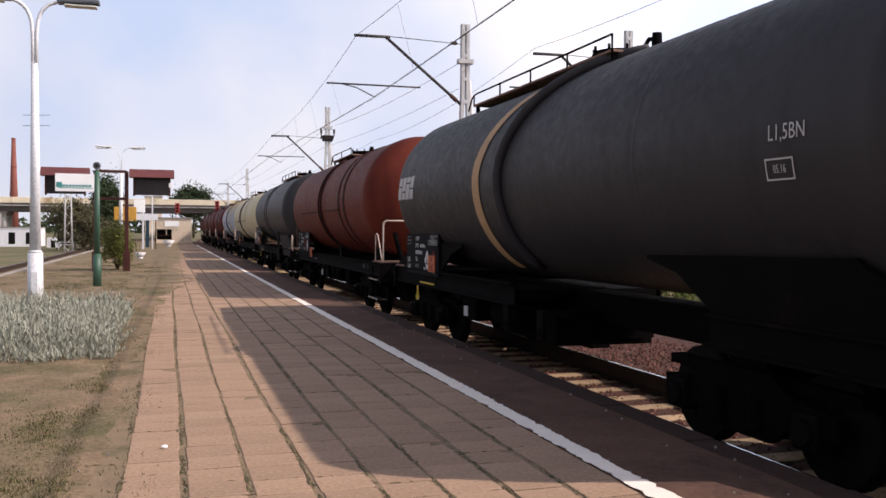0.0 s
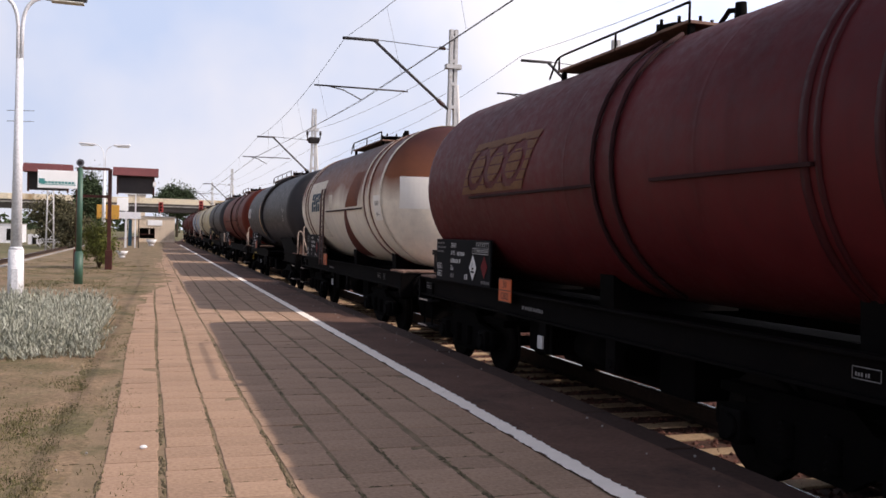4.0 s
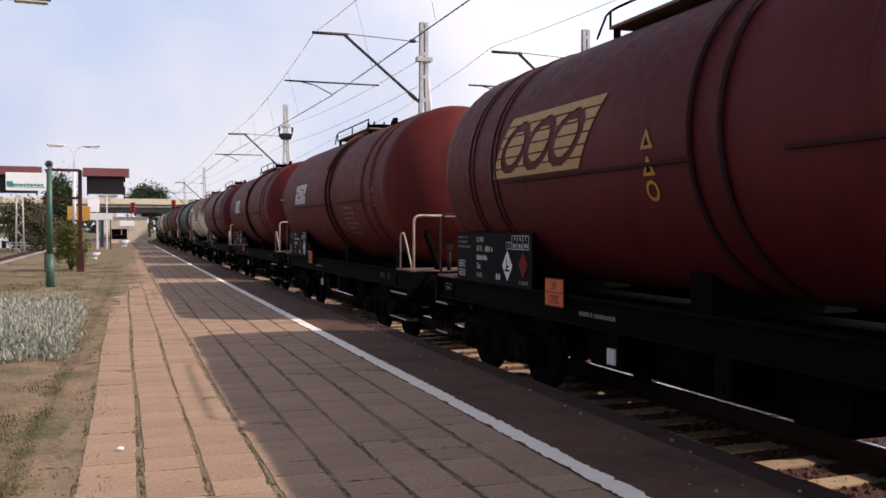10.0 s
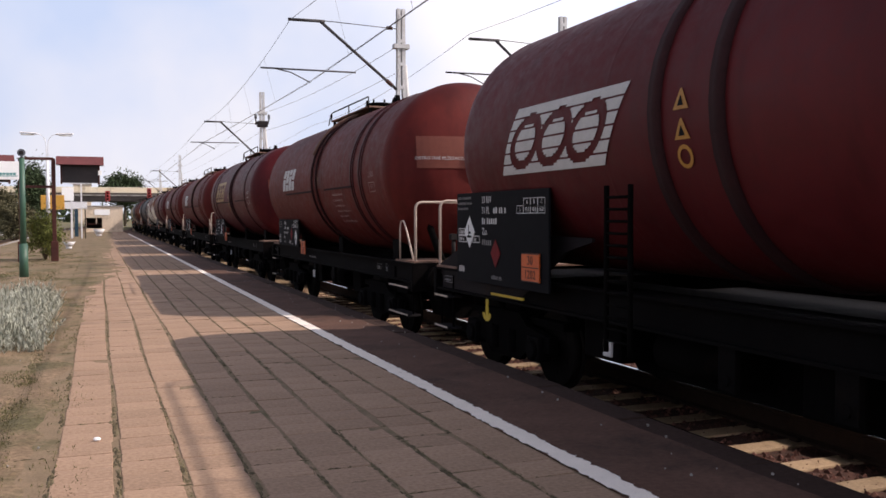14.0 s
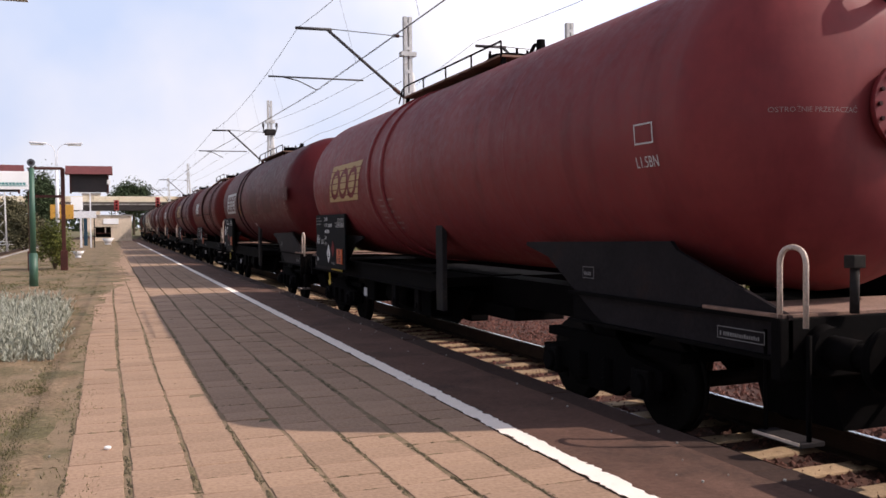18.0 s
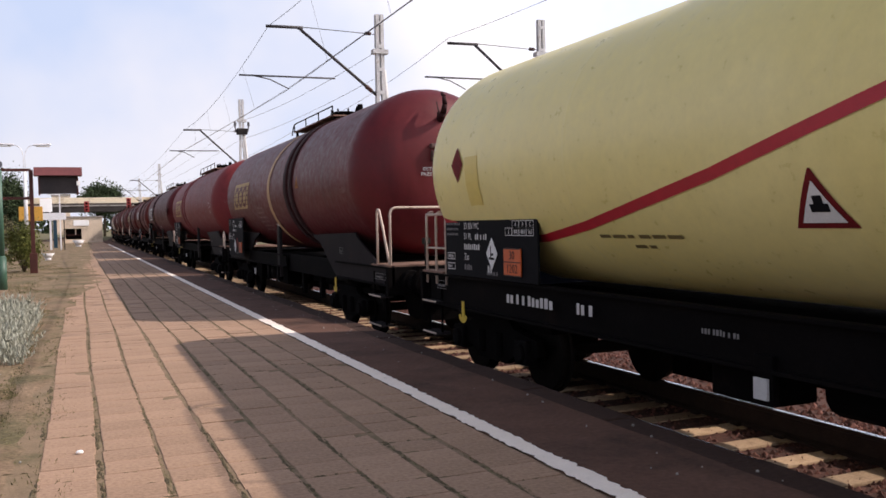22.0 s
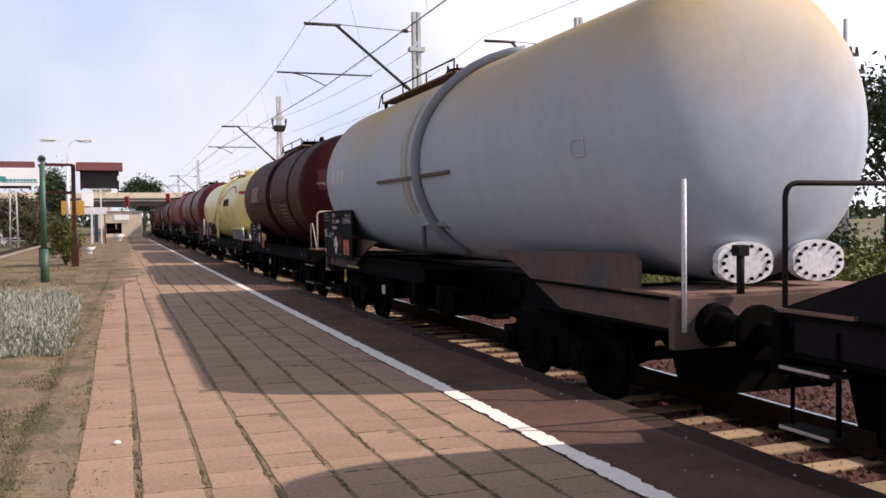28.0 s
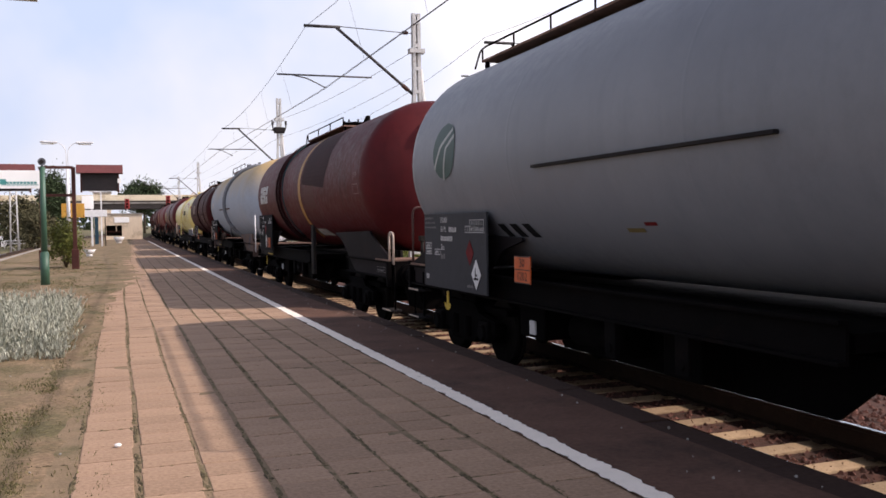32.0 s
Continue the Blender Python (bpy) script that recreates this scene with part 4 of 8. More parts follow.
t = thing("name_board", "white station name board with green worn lettering", "sign", pose(-4.08, 35.3, 0))
bm = bmesh.new()
box(bm, 0.06, 1.46, -0.03, 0.03, 3.02, 3.68, 0.01)
nb = part("panel", bm, M["sign_white"], t)
bm = bmesh.new()
box(bm, 0.10, 0.30, -0.037, -0.031, 3.17, 3.36)
for k in range(9):
    box(bm, 0.30 + k * 0.115, 0.39 + k * 0.115, -0.037, -0.031, 3.19, 3.27)
box(bm, 0.16, 1.36, -0.037, -0.031, 3.14, 3.165)
part("lettering", bm, M["sign_green"], nb, "green lettering too small to read")
for x in (0.15, 1.2):
    bm = bmesh.new()
    box(bm, x, x + 0.05, 0.03, 0.34, 3.4, 3.45)
    part("bracket", bm, M["brown_paint"], t)


def box_thing(name, label, cat, parts, m=None, group=""):
    t = thing(name, label, cat, m if m is not None else pose(0, 0, 0), group)
    for nm, mat, boxes, bev in parts:
        bm = bmesh.new()
        for b in boxes:
            box(bm, *b, bev)
        part(nm, bm, M[mat], t)
    return t


box_thing("timetable_stand", "white timetable stand with posts, box sign and board", "stand", [
    ("post", "white_paint", [(-0.05, 0.10, -0.06, 0.06, 0, 2.8)], 0.01), ("post", "white_paint", [(0.70, 0.80, -0.06, 0.06, 0, 4.05)], 0.01),
    ("post", "grey_steel", [(0.98, 1.06, -0.06, 0.06, 0, 2.25)], 0.01), ("arm", "white_paint", [(-0.1, 0.78, -0.05, 0.05, 4.05, 4.15)], 0.02),
    ("box_sign", "sign_white", [(-0.69, 0.19, -0.16, -0.06, 2.80, 3.78)], 0.02), ("board", "white_paint", [(-0.54, 1.18, -0.12, -0.06, 2.21, 2.72)], 0.02),
    ("dark_panel", "letter_blue", [(0.22, 0.50, -0.05, 0.05, 0.15, 2.2)], 0.01)], pose(-2.03, 76, 0) @ Matrix.Diagonal((1, 1, 1.08, 1)))
box_thing("notice_box", "orange-yellow notice box on a post", "box", [
    ("box", "kiosk_yellow", [(-0.38, 0.92, -0.2, 0.2, 2.15, 3.02)], 0.03), ("post", "grey_steel", [(0.15, 0.25, -0.05, 0.05, 0, 2.18)], 0.01)], pose(-2.85, 58, 0))


def planter(x, y, s):
    t = thing("planter", "white concrete flower planter on the platform", "planter", pose(x, y, 0), "white planters")
    bm = bmesh.new()
    rod(bm, (0, 0, 0), (0, 0, 0.12), 0.28 * s, 0.24 * s, 12)
    rod(bm, (0, 0, 0.12), (0, 0, 0.6 * s), 0.26 * s, 0.55 * s, 12)
    part("bowl", bm, M["white_paint"], t)
    bm = bmesh.new()
    rod(bm, (0, 0, 0.59 * s), (0, 0, 0.62 * s), 0.5 * s, 0.48 * s, 12)
    part("earth", bm, M["soil"], t)


planter(-1.49, 50.4, 0.62)
planter(0.0, 88.0, 1.0)

# waiting room at the platform's far end
t = thing("waiting_room", "small tan plastered platform building with an open dark front", "building", pose(-0.25, 112, 0) @ Matrix.Diagonal((1.13, 1.24, 1.24, 1)))
bm = bmesh.new()
box(bm, -1.15, 2.62, 1.4, 4.5, 0, 2.42)
box(bm, -1.15, -1.02, 0, 1.4, 0, 2.42)
box(bm, 0.55, 2.62, 0, 1.4, 0, 2.42)
box(bm, -1.02, 0.55, 0, 0.25, 1.36, 2.42)
part("wall", bm, M["plaster"], t)
bm = bmesh.new()
box(bm, -1.02, 0.55, 0.05, 0.3, 0, 0.34)
part("sill_wall", bm, M["plaster"], t)
# near-black sheet before the back wall: the room's shade painted on
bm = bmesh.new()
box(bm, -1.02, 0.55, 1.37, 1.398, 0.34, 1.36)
part("opening", bm, M["painted_dark"], t)
bm = bmesh.new()
box(bm, -1.0, 0.53, 0.2, 0.6, 0.72, 0.79)
part("shelf", bm, M["brown_paint"], t)
bm = bmesh.new()
box(bm, -0.06, 0.04, 0.2, 0.3, 0.79, 1.3)
part("shelf_post", bm, M["plaster"], t)
bm = bmesh.new()
box(bm, -1.25, 2.72, -0.12, 4.6, 2.42, 2.53, 0.02)
part("roof", bm, M["concrete"], t)
bm = bmesh.new()
box(bm, -0.2, 1.31, -0.06, -0.005, 1.62, 2.16, 0.02)
part("name_panel", bm, M["sign_white"], t)

# ---- road bridge across the line ----
BR = 232.0
t = thing("road_bridge", "long beige road bridge on dark girders across the railway", "bridge", pose(0, BR, 0), kind="")
bm = bmesh.new()
box(bm, -150, 120, 0, 0.4, 7.95, 9.35, 0.05)
par = part("parapet", bm, M["bridge_paint"], t, "beige painted parapet")
bm = bmesh.new()
box(bm, -0.15, 0.15, -0.12, 0, 7.95, 9.3)
me = mesh_of("parapet_post", bm, M["bridge_paint"])
for k in range(90):
    ob = new("parapet_post", me)
    ob.parent = par
    ob.matrix_local = pose(-149.85 + k * 3, 0, 0)
bm = bmesh.new()
box(bm, -150, 120, 0.1, 12, 5.9, 7.95)
part("girder", bm, M["bridge_dark"], t, "dark steel girder")
bm = bmesh.new()
box(bm, -150, 120, -0.5, 12.4, 7.2, 7.5)
part("deck_edge", bm, M["concrete"], t)
for x in (-62, -38, -14, 26, 50):
    bm = bmesh.new()
    for y in (1.5, 5.5, 9.5):
        rod(bm, (x, y, GROUND_Z), (x, y, 6.0), 0.6, 0.6, 12)
    box(bm, x - 0.8, x + 0.8, 0.6, 10.5, 5.3, 5.95)
    part("pier", bm, M["concrete"], t)
bm = bmesh.new()
box(bm, -150, 120, 12.6, 12.9, 8.0, 9.0)
part("far_parapet", bm, M["bridge_paint"], t)


def signal(x, y, z0, h):
    t = thing("rail_signal", "railway signal with a red round face on a post", "signal", pose(x, y, z0), "signals before the bridge")
    bm = bmesh.new()
    rod(bm, (0, 0, 0), (0, 0, h), 0.10, 0.08, 8)
    part("post", bm, M["white_paint"], t)
    bm = bmesh.new()
    box(bm, -0.42, 0.42, -0.12, 0.12, h - 0.8, h + 1.1, 0.08)
    hd = part("head", bm, M["signal_red"], t)
    for k in range(3):
        bm = bmesh.new()
        rod(bm, (0, -0.3, h - 0.4 + 0.55 * k), (0, -0.12, h - 0.4 + 0.55 * k), 0.2, 0.18, 10)
        part("hood", bm, M["black"], hd)


signal(1.55, 170, GROUND_Z, 6.25)
signal(9.24, 180, GROUND_Z, 7.1)


# ---- catenary ----
def beam(bm, p, q, w):
    d = (Vector(q) - Vector(p))
    rod(bm, p, q, w, w, 4)


def mast(x, y, h, arm_x, label, splayed=True, lower=True, drop=0.0):
    """Two channel posts with ties; a cantilever reaching over the track at arm_x."""
    t = thing("catenary_mast", label, "mast", pose(x, y, GROUND_Z), "catenary masts")
    H = h - GROUND_Z
    for s in (-1, 1):
        bm = bmesh.new()
        vs = []
        for z, off in ((0, 0.36), (H * 0.74, 0.09), (H, 0.085)):
            vs.append([(s * off + a * 0.058, b * 0.09, z) for a, b in ((-1, -1), (1, -1), (1, 1), (-1, 1))])
        r = [[bm.verts.new(p) for p in ringpts] for ringpts in vs]
        skin(bm, r[0], r[1], False)
        skin(bm, r[1], r[2], False)
        bm.faces.new(r[2])
        part("channel_post", bm, M["mast"], t, "pale grey steel channel")
    bm = bmesh.new()
    for k in range(12):
        z = 0.5 + k * (H - 0.8) / 11
        o = max(0.09, 0.36 - 0.27 * z / (H * 0.74))
        box(bm, -o, o, -0.10, -0.08, z - 0.06, z + 0.06)
        box(bm, -o, o, 0.08, 0.10, z - 0.06, z + 0.06)
    tagged(part("lacing", bm, M["mast"], t), kind="stuff")
    if splayed:
        bm = bmesh.new()
        rod(bm, (0.75, 0, 0), (0.16, 0, H * 0.80), 0.08, 0.07, 4)
        part("stay_leg", bm, M["mast"], t)
    bm = bmesh.new()
    box(bm, -0.26, 0.28, -0.14, 0.14, H - 1.35, H - 1.2)
    part("clamp", bm, M["mast"], t)
    d = arm_x - x
    bm = bmesh.new()
    top = H - 0.62 - drop
    foot = H - 2.75 - drop
    rod(bm, (-0.15, 0, foot), (d * 0.74, 0, top), 0.05, 0.05, 6)
    rod(bm, (d * 0.70, 0, top), (d * 1.02, 0, top - 0.02), 0.05, 0.05, 6)
    cantilever = part("cantilever", bm, M["mast_dark"], t, "dark steel cantilever arm")
    bm = bmesh.new()
    rod(bm, (d * 0.80, 0, top + 0.03), (-0.12, 0, top - 0.06), 0.014, 0.014, 5)
    part("tie_rod", bm, M["mast_dark"], cantilever)
    bm = bmesh.new()
    for k in range(4):
        rod(bm, (d * 0.13 + 0.05 * k, 0, top - 0.045), (d * 0.13 + 0.05 * k + 0.051, 0, top - 0.045), 0.07, 0.05, 8)
    part("insulator", bm, M["insulator"], cantilever)
    bm = bmesh.new()
    for k in range(4):
        f = 0.06 + 0.02 * k
        p, q = (Vector((-0.15, 0, foot)).lerp(Vector((d * 0.74, 0, top)), g) for g in (f, f + 0.0202))
        rod(bm, p, q, 0.085, 0.06, 8)
    part("insulator", bm, M["insulator"], cantilever)
    if lower:
        z = H - 2.27 - drop + (0.40 if drop else 0.0)
        bm = bmesh.new()
        rod(bm, (d * 0.42, 0, z + 0.02), (d * 1.26, 0, z), 0.028, 0.028, 6)
        part("steady_tube", bm, M["mast_dark"], cantilever)
        bm = bmesh.new()
        tube(bm, [(d * 1.14, 0, z), (d * 1.0, 0, z - 0.10), (d * 0.84, 0, z - 0.38)], 0.020, 5)
        part("registration_arm", bm, M["mast_dark"], cantilever)
    return t


MAST_Y = [-26.0, 1.2, 28.7, 53.4, 111.0, 160.0]
for k, y in enumerate(MAST_Y):
    s = bend(y)[0]
    if k != 1:
        mast((9.77 if k < 3 else 9.3) + s, y, (8.75, 8.75, 8.75, 9.2, 9.3, 10.2)[k], TRACK_X + 0.1 + s, "pale steel catenary mast with a dark cantilever over the track", drop=(0, 0, 0, 1.25, 1.35, 1.2)[k])
    if k in (0, 2):
        mast(16.1 + s, y, 9.0, 12.4 + s, "pale steel catenary mast of the second track", False, drop=0.43)
t = thing("switch_box", "catenary switch gear clamped round a mast", "switch", pose(9.3, 53.35, 7.45))
bm = bmesh.new()
for s in (-1, 1):
    tube(bm, arc((s * 0.12, 0, -0.3), (s * 0.42, 0, -0.3), (s * 0.4, 0, 0.25), 5), 0.04, 6)
    rod(bm, (s * 0.4, 0, 0.15), (s * 0.4, 0, 0.40), 0.07, 0.07, 8)
part("yoke", bm, M["mast_dark"], t)
bm = bmesh.new()
box(bm, -0.3, 0.3, -0.22, 0.22, -0.35, 0.0, 0.03)
part("gear_box", bm, M["grey_steel"], t)


def wire(name, xs, heights, sag, label, r=0.008, first=0):
    """One wire from mast to mast, sagging between them."""
    pts = []
    for k in range(first, len(MAST_Y) - 1):
        a, b = MAST_Y[k], MAST_Y[k + 1]
        for q in range(8):
            f = q / 8
            y = a + (b - a) * f
            pts.append((xs[k] + (xs[k + 1] - xs[k]) * f + bend(y)[0], y, heights[k] + (heights[k + 1] - heights[k]) * f - sag * 4 * f * (1 - f)))
    bm = bmesh.new()
    tube(bm, pts, r, 4)
    return solid(name, bm, M["wire"], label, "wire")


UPPER = (8.1, 8.1, 8.1, 7.3, 7.3, 8.3)
LOWER = (6.06, 6.06, 6.06, 6.10, 6.15, 6.9)
CONTACT_X = (6.4, 6.0, 6.5, 5.85, 6.2, 5.8)
SAG = 0.45
wire("contact_wire", CONTACT_X, LOWER, 0.04, "contact wire over the train's track", 0.0075)
wire("contact_wire", tuple(x + 0.05 for x in CONTACT_X), LOWER, 0.02, "second contact wire over the train's track", 0.0075)
wire("messenger_wire", (5.95,) * 6, UPPER, SAG, "sagging messenger wire over the train's track")
wire("messenger_wire", (12.35,) * 6, UPPER, SAG, "sagging messenger wire over the second track")
wire("feeder_wire", (9.55,) * 3 + (9.2,) * 3, (7.41,) * 3 + (7.9, 7.6, 7.6), 0.25, "feeder wire along the masts", first=2)
wire("return_wire", (9.55,) * 3 + (9.2,) * 3, (6.54,) * 3 + (6.8, 6.8, 6.8), 0.2, "return wire along the masts", 0.0075, 2)
bm = bmesh.new()
for q in range(4):
    a, b = MAST_Y[q], MAST_Y[q + 1]
    for k in (1, 2, 3, 4):
        f = k / 5
        y = a + (b - a) * f
        high = UPPER[q] + (UPPER[q + 1] - UPPER[q]) * f - SAG * 4 * f * (1 - f)
        low = LOWER[q] + (LOWER[q + 1] - LOWER[q]) * f
        rod(bm, (CONTACT_X[q] + (CONTACT_X[q + 1] - CONTACT_X[q]) * f + bend(y)[0], y, low), (5.95 + bend(y)[0], y, high), 0.004, 0.004, 4)
solid("dropper_wires", bm, M["wire"], "thin dropper wires between messenger and contact wire", "wire", kind="stuff")


def pole_with_arms(x, y, h, label, arms=((0.9, 0.85), (0.72, 0.6))):
    t = thing("power_pole", label, "pole", pose(x, y, GROUND_Z))
    bm = bmesh.new()
    rod(bm, (0, 0, 0), (0, 0, h - GROUND_Z), 0.16, 0.09, 10)
    part("pole", bm, M["mast"], t)
    for f, w in arms:
        bm = bmesh.new()
        box(bm, -w, w, -0.05, 0.05, h * f, h * f + 0.12)
        a = part("crossarm", bm, M["mast_dark"], t)
        bm = bmesh.new()
        for s in (-w * 0.9, -w * 0.4, w * 0.4, w * 0.9):
            rod(bm, (s, 0, h * f + 0.12), (s, 0, h * f + 0.36), 0.07, 0.05, 8)
        part("insulator", bm, M["insulator"], a)


pole_with_arms(25.9, 25.8, 9.0, "pale power pole with dark cross arms and insulators", ((0.93, 0.6), (0.86, 0.9)))
pole_with_arms(-15.5, 75.0, 9.3, "pale power pole with thin cross arms", ((0.93, 1.6), (0.87, 1.6)))


def lattice(x, y, h, w):
    t = thing("lattice_mast", "pale steel lattice mast beyond the platform", "mast", pose(x, y, GROUND_Z))
    for sx in (-1, 1):
        for sy in (-1, 1):
            bm = bmesh.new()
            rod(bm, (sx * w, sy * w, 0), (sx * w * 0.6, sy * w * 0.6, h), 0.05, 0.05, 4)
            part("leg", bm, M["mast"], t)
    for k in range(int(h / 0.8)):
        s = -1 if k % 2 else 1
        bm = bmesh.new()
        rod(bm, (s * w * 0.9, -w * 0.9, k * 0.8), (-s * w * 0.9, -w * 0.9, k * 0.8 + 0.8), 0.025, 0.025, 4)
        part("brace", bm, M["mast"], t)


lattice(-8.9, 88, 8.2, 0.34)
lattice(-20.5, 120, 9.0, 0.4)

# left side: low white building, railing, factory chimney
t = thing("white_building", "long low white building with tall dark window slots", "building", pose(-29.8, 128, GROUND_Z))
bm = bmesh.new()
box(bm, 0, 13.0, 0, 8, 0, 2.5)
part("wall", bm, M["white_paint"], t)
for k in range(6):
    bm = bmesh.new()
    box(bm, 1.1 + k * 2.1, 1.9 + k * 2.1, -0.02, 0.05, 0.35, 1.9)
    part("window", bm, M["painted_dark"], t)
bm = bmesh.new()
box(bm, -0.1, 13.1, -0.1, 8.1, 2.5, 2.62)
part("roof", bm, M["concrete"], t)
t = thing("office_building", "white multi-storey building with balconies beyond the tracks", "building", pose(-43.5, 138, GROUND_Z))
bm = bmesh.new()
box(bm, 0, 17.2, 0, 12, 0, 14.2)
part("wall", bm, M["white_paint"], t)
for k in range(4):
    bm = bmesh.new()
    box(bm, -0.4, 18.0, -0.9, 12.2, 3.3 + k * 3.3, 3.75 + k * 3.3, 0.05)
    part("balcony", bm, M["white_paint"], t)
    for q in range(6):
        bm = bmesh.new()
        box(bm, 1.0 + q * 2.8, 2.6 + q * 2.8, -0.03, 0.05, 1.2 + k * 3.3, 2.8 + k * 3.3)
        part("window", bm, M["painted_dark"], t)
bm = bmesh.new()
box(bm, -0.6, 17.8, -1.2, 12.6, 14.2, 14.6)
part("roof", bm, M["concrete"], t)
t = thing("white_hut", "small white hut with a dark doorway", "hut", pose(-14.9, 122, GROUND_Z))
bm = bmesh.new()
box(bm, 0, 1.6, 0, 3, 0, 1.25)
part("wall", bm, M["white_paint"], t)
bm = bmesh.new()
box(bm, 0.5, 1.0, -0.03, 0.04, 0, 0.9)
part("door", bm, M["painted_dark"], t)
t = thing("railing", "pale steel railing beyond the platform", "railing", pose(-11.6, 105, GROUND_Z))
for z in (0.62, 0.92):
    bm = bmesh.new()
    rod(bm, (0, 0, z), (3.0, 0, z), 0.06, 0.06, 6)
    part("rail", bm, M["mast"], t)
for k in range(3):
    bm = bmesh.new()
    rod(bm, (k * 1.5, 0, 0), (k * 1.5, 0, 0.98), 0.05, 0.05, 6)
    part("post", bm, M["mast"], t)
t = thing("chimney", "tall red-brown brick factory chimney", "chimney", pose(-79.8, 520, 0))
bm = bmesh.new()
rod(bm, (0, 0, -1), (0, 0, 50.5), 2.6, 1.0, 20)
part("shaft", bm, M["brick"], t)
for z in (20, 35, 50):
    bm = bmesh.new()
    r = 2.7 - 1.6 * z / 50.5
    rod(bm, (0, 0, z), (0, 0, z + 0.7), r, r, 20)
    part("ring_course", bm, M["brick"], t)
t = thing("factory", "distant grey factory hall with conveyor", "building", pose(-118, 500, 0))
bm = bmesh.new()
box(bm, 0, 34, 0, 20, 0, 18)
box(bm, -40, 22, 5, 9, 30, 34)
box(bm, 12, 16, 5, 9, 0, 31)
part("hall", bm, M["concrete"], t)
t = thing("apartment_house", "distant tan house behind the bridge", "building", pose(-8, 330, 0))
bm = bmesh.new()
box(bm, 0, 5.6, 0, 8, 0, 13.2)
part("wall", bm, M["plaster"], t)
bm = bmesh.new()
box(bm, -0.3, 5.9, -0.3, 8.3, 13.2, 13.9)
part("roof", bm, M["concrete"], t)

tree(-10.4, 108, GROUND_Z, 5.6, 2.5, 2.6, 9000, 0.30, "leaf_brown", "thin brown-green tree beyond the platform", 34)
tree(-7.9, 100, GROUND_Z, 4.4, 1.9, 2.1, 7000, 0.28, "leaf_brown", "thin brown-green tree beyond the platform", 26)
tree(-9.6, 150, GROUND_Z, 10.9, 2.2, 4.4, 14000, 0.40, clumps=70, label="slim dark green tree beyond the platform")
tree(7.5, 285, GROUND_Z, 15.4, 6.4, 4.6, 16000, 0.70, clumps=90, label="round dark green tree behind the bridge")
for k in range(9):
    x, y = 30 + random.uniform(0, 14), 14 + k * 9 + random.uniform(-3, 3)
    tree(x, y, GROUND_Z, random.uniform(7.5, 10.5), random.uniform(3.6, 5), random.uniform(3.4, 4.6), 6000, 0.34, label="green tree beyond the second track", group="trees beyond the tracks")
for k in range(4):
    shrub(19 + random.uniform(-1, 2), 8 + k * 4.5, GROUND_Z, 1.3, 2.0, 900, 0.16, "leaf", "green bush beyond the second track")

for k in range(11):
    shrub(19.5 + random.uniform(-1.2, 1.5), -6 + k * 4.6, GROUND_Z, 1.9, random.uniform(2.4, 3.6), 4000, 0.17, "leaf_dark", "dark green bush beyond the second track")

# far woods along the horizon
bm = bmesh.new()
for k in range(150):
    a = -0.9 + 2.6 * k / 150
    d = random.uniform(600, 760)
    c = Vector((math.sin(a) * d, math.cos(a) * d, random.uniform(3, 6)))
    crown(bm, c, (16, 10, random.uniform(5, 9)), 110, 4.5, 8)
solid("far_woods", bm, M["leaf_dark"], "distant dark woods along the horizon", "woods", kind="stuff")


# ---- tank wagons: local y = 0 at the leading headstock, the wagon reaches back to -L; x < 0 faces the platform; z = 0 is the rail's top ----
SHARED = {}


def shared(name, key, build, material):
    """One mesh for all pieces that are alike."""
    if key not in SHARED:
        bm = bmesh.new()
        build(bm)
        SHARED[key] = mesh_of(name, bm, material)
    return SHARED[key]


def piece(name, mesh, parent, m=None, label=""):
    ob = new(name, mesh)
    ob.parent = parent
    if m is not None:
        ob.matrix_local = m
    return tagged(ob, label) if label else ob


def wheel_pair(bm):
    rod(bm, (-0.9, 0, 0), (0.9, 0, 0), 0.08, 0.08, 10)
    for s in (-1, 1):
        for r0, r1, x0, x1 in ((0.49, 0.47, 0.685, 0.72), (0.46, 0.455, 0.72, 0.82), (0.13, 0.13, 0.82, 0.90)):
            rod(bm, (s * x0, 0, 0), (s * x1, 0, 0), r0, r1, 26)
        for k in range(6):
            a = k * math.tau / 6
            rod(bm, (s * 0.82, 0.28 * math.cos(a), 0.28 * math.sin(a)), (s * 0.828, 0.28 * math.cos(a), 0.28 * math.sin(a)), 0.045, 0.04, 8)


def wheel_marks(bm):
    for s in (-1, 1):
        for k in range(4):
            a = k * math.tau / 4
            c, d = math.cos(a), math.sin(a)
            v = [bm.verts.new((s * 0.826, c * r - d * w, d * r + c * w)) for r, w in ((0.37, -0.02), (0.44, -0.02), (0.44, 0.02), (0.37, 0.02))]
            bm.faces.new(v if s > 0 else v[::-1])


def side_frame(bm):
    for x0, x1 in ((-1.06, -0.97),):
        prof = ((-1.18, 0.62), (-1.18, 0.44), (-0.62, 0.40), (-0.40, 0.26), (0.40, 0.26), (0.62, 0.40), (1.18, 0.44), (1.18, 0.62), (0.62, 0.70), (0.42, 0.84), (-0.42, 0.84), (-0.62, 0.70))
        a = [bm.verts.new((x0, y, z)) for y, z in prof]
        b = [bm.verts.new((x1, y, z)) for y, z in prof]
        bm.faces.new(a)
        bm.faces.new(b[::-1])
        for k in range(len(prof)):
            bm.faces.new((a[k], b[k], b[(k + 1) % len(prof)], a[(k + 1) % len(prof)]))


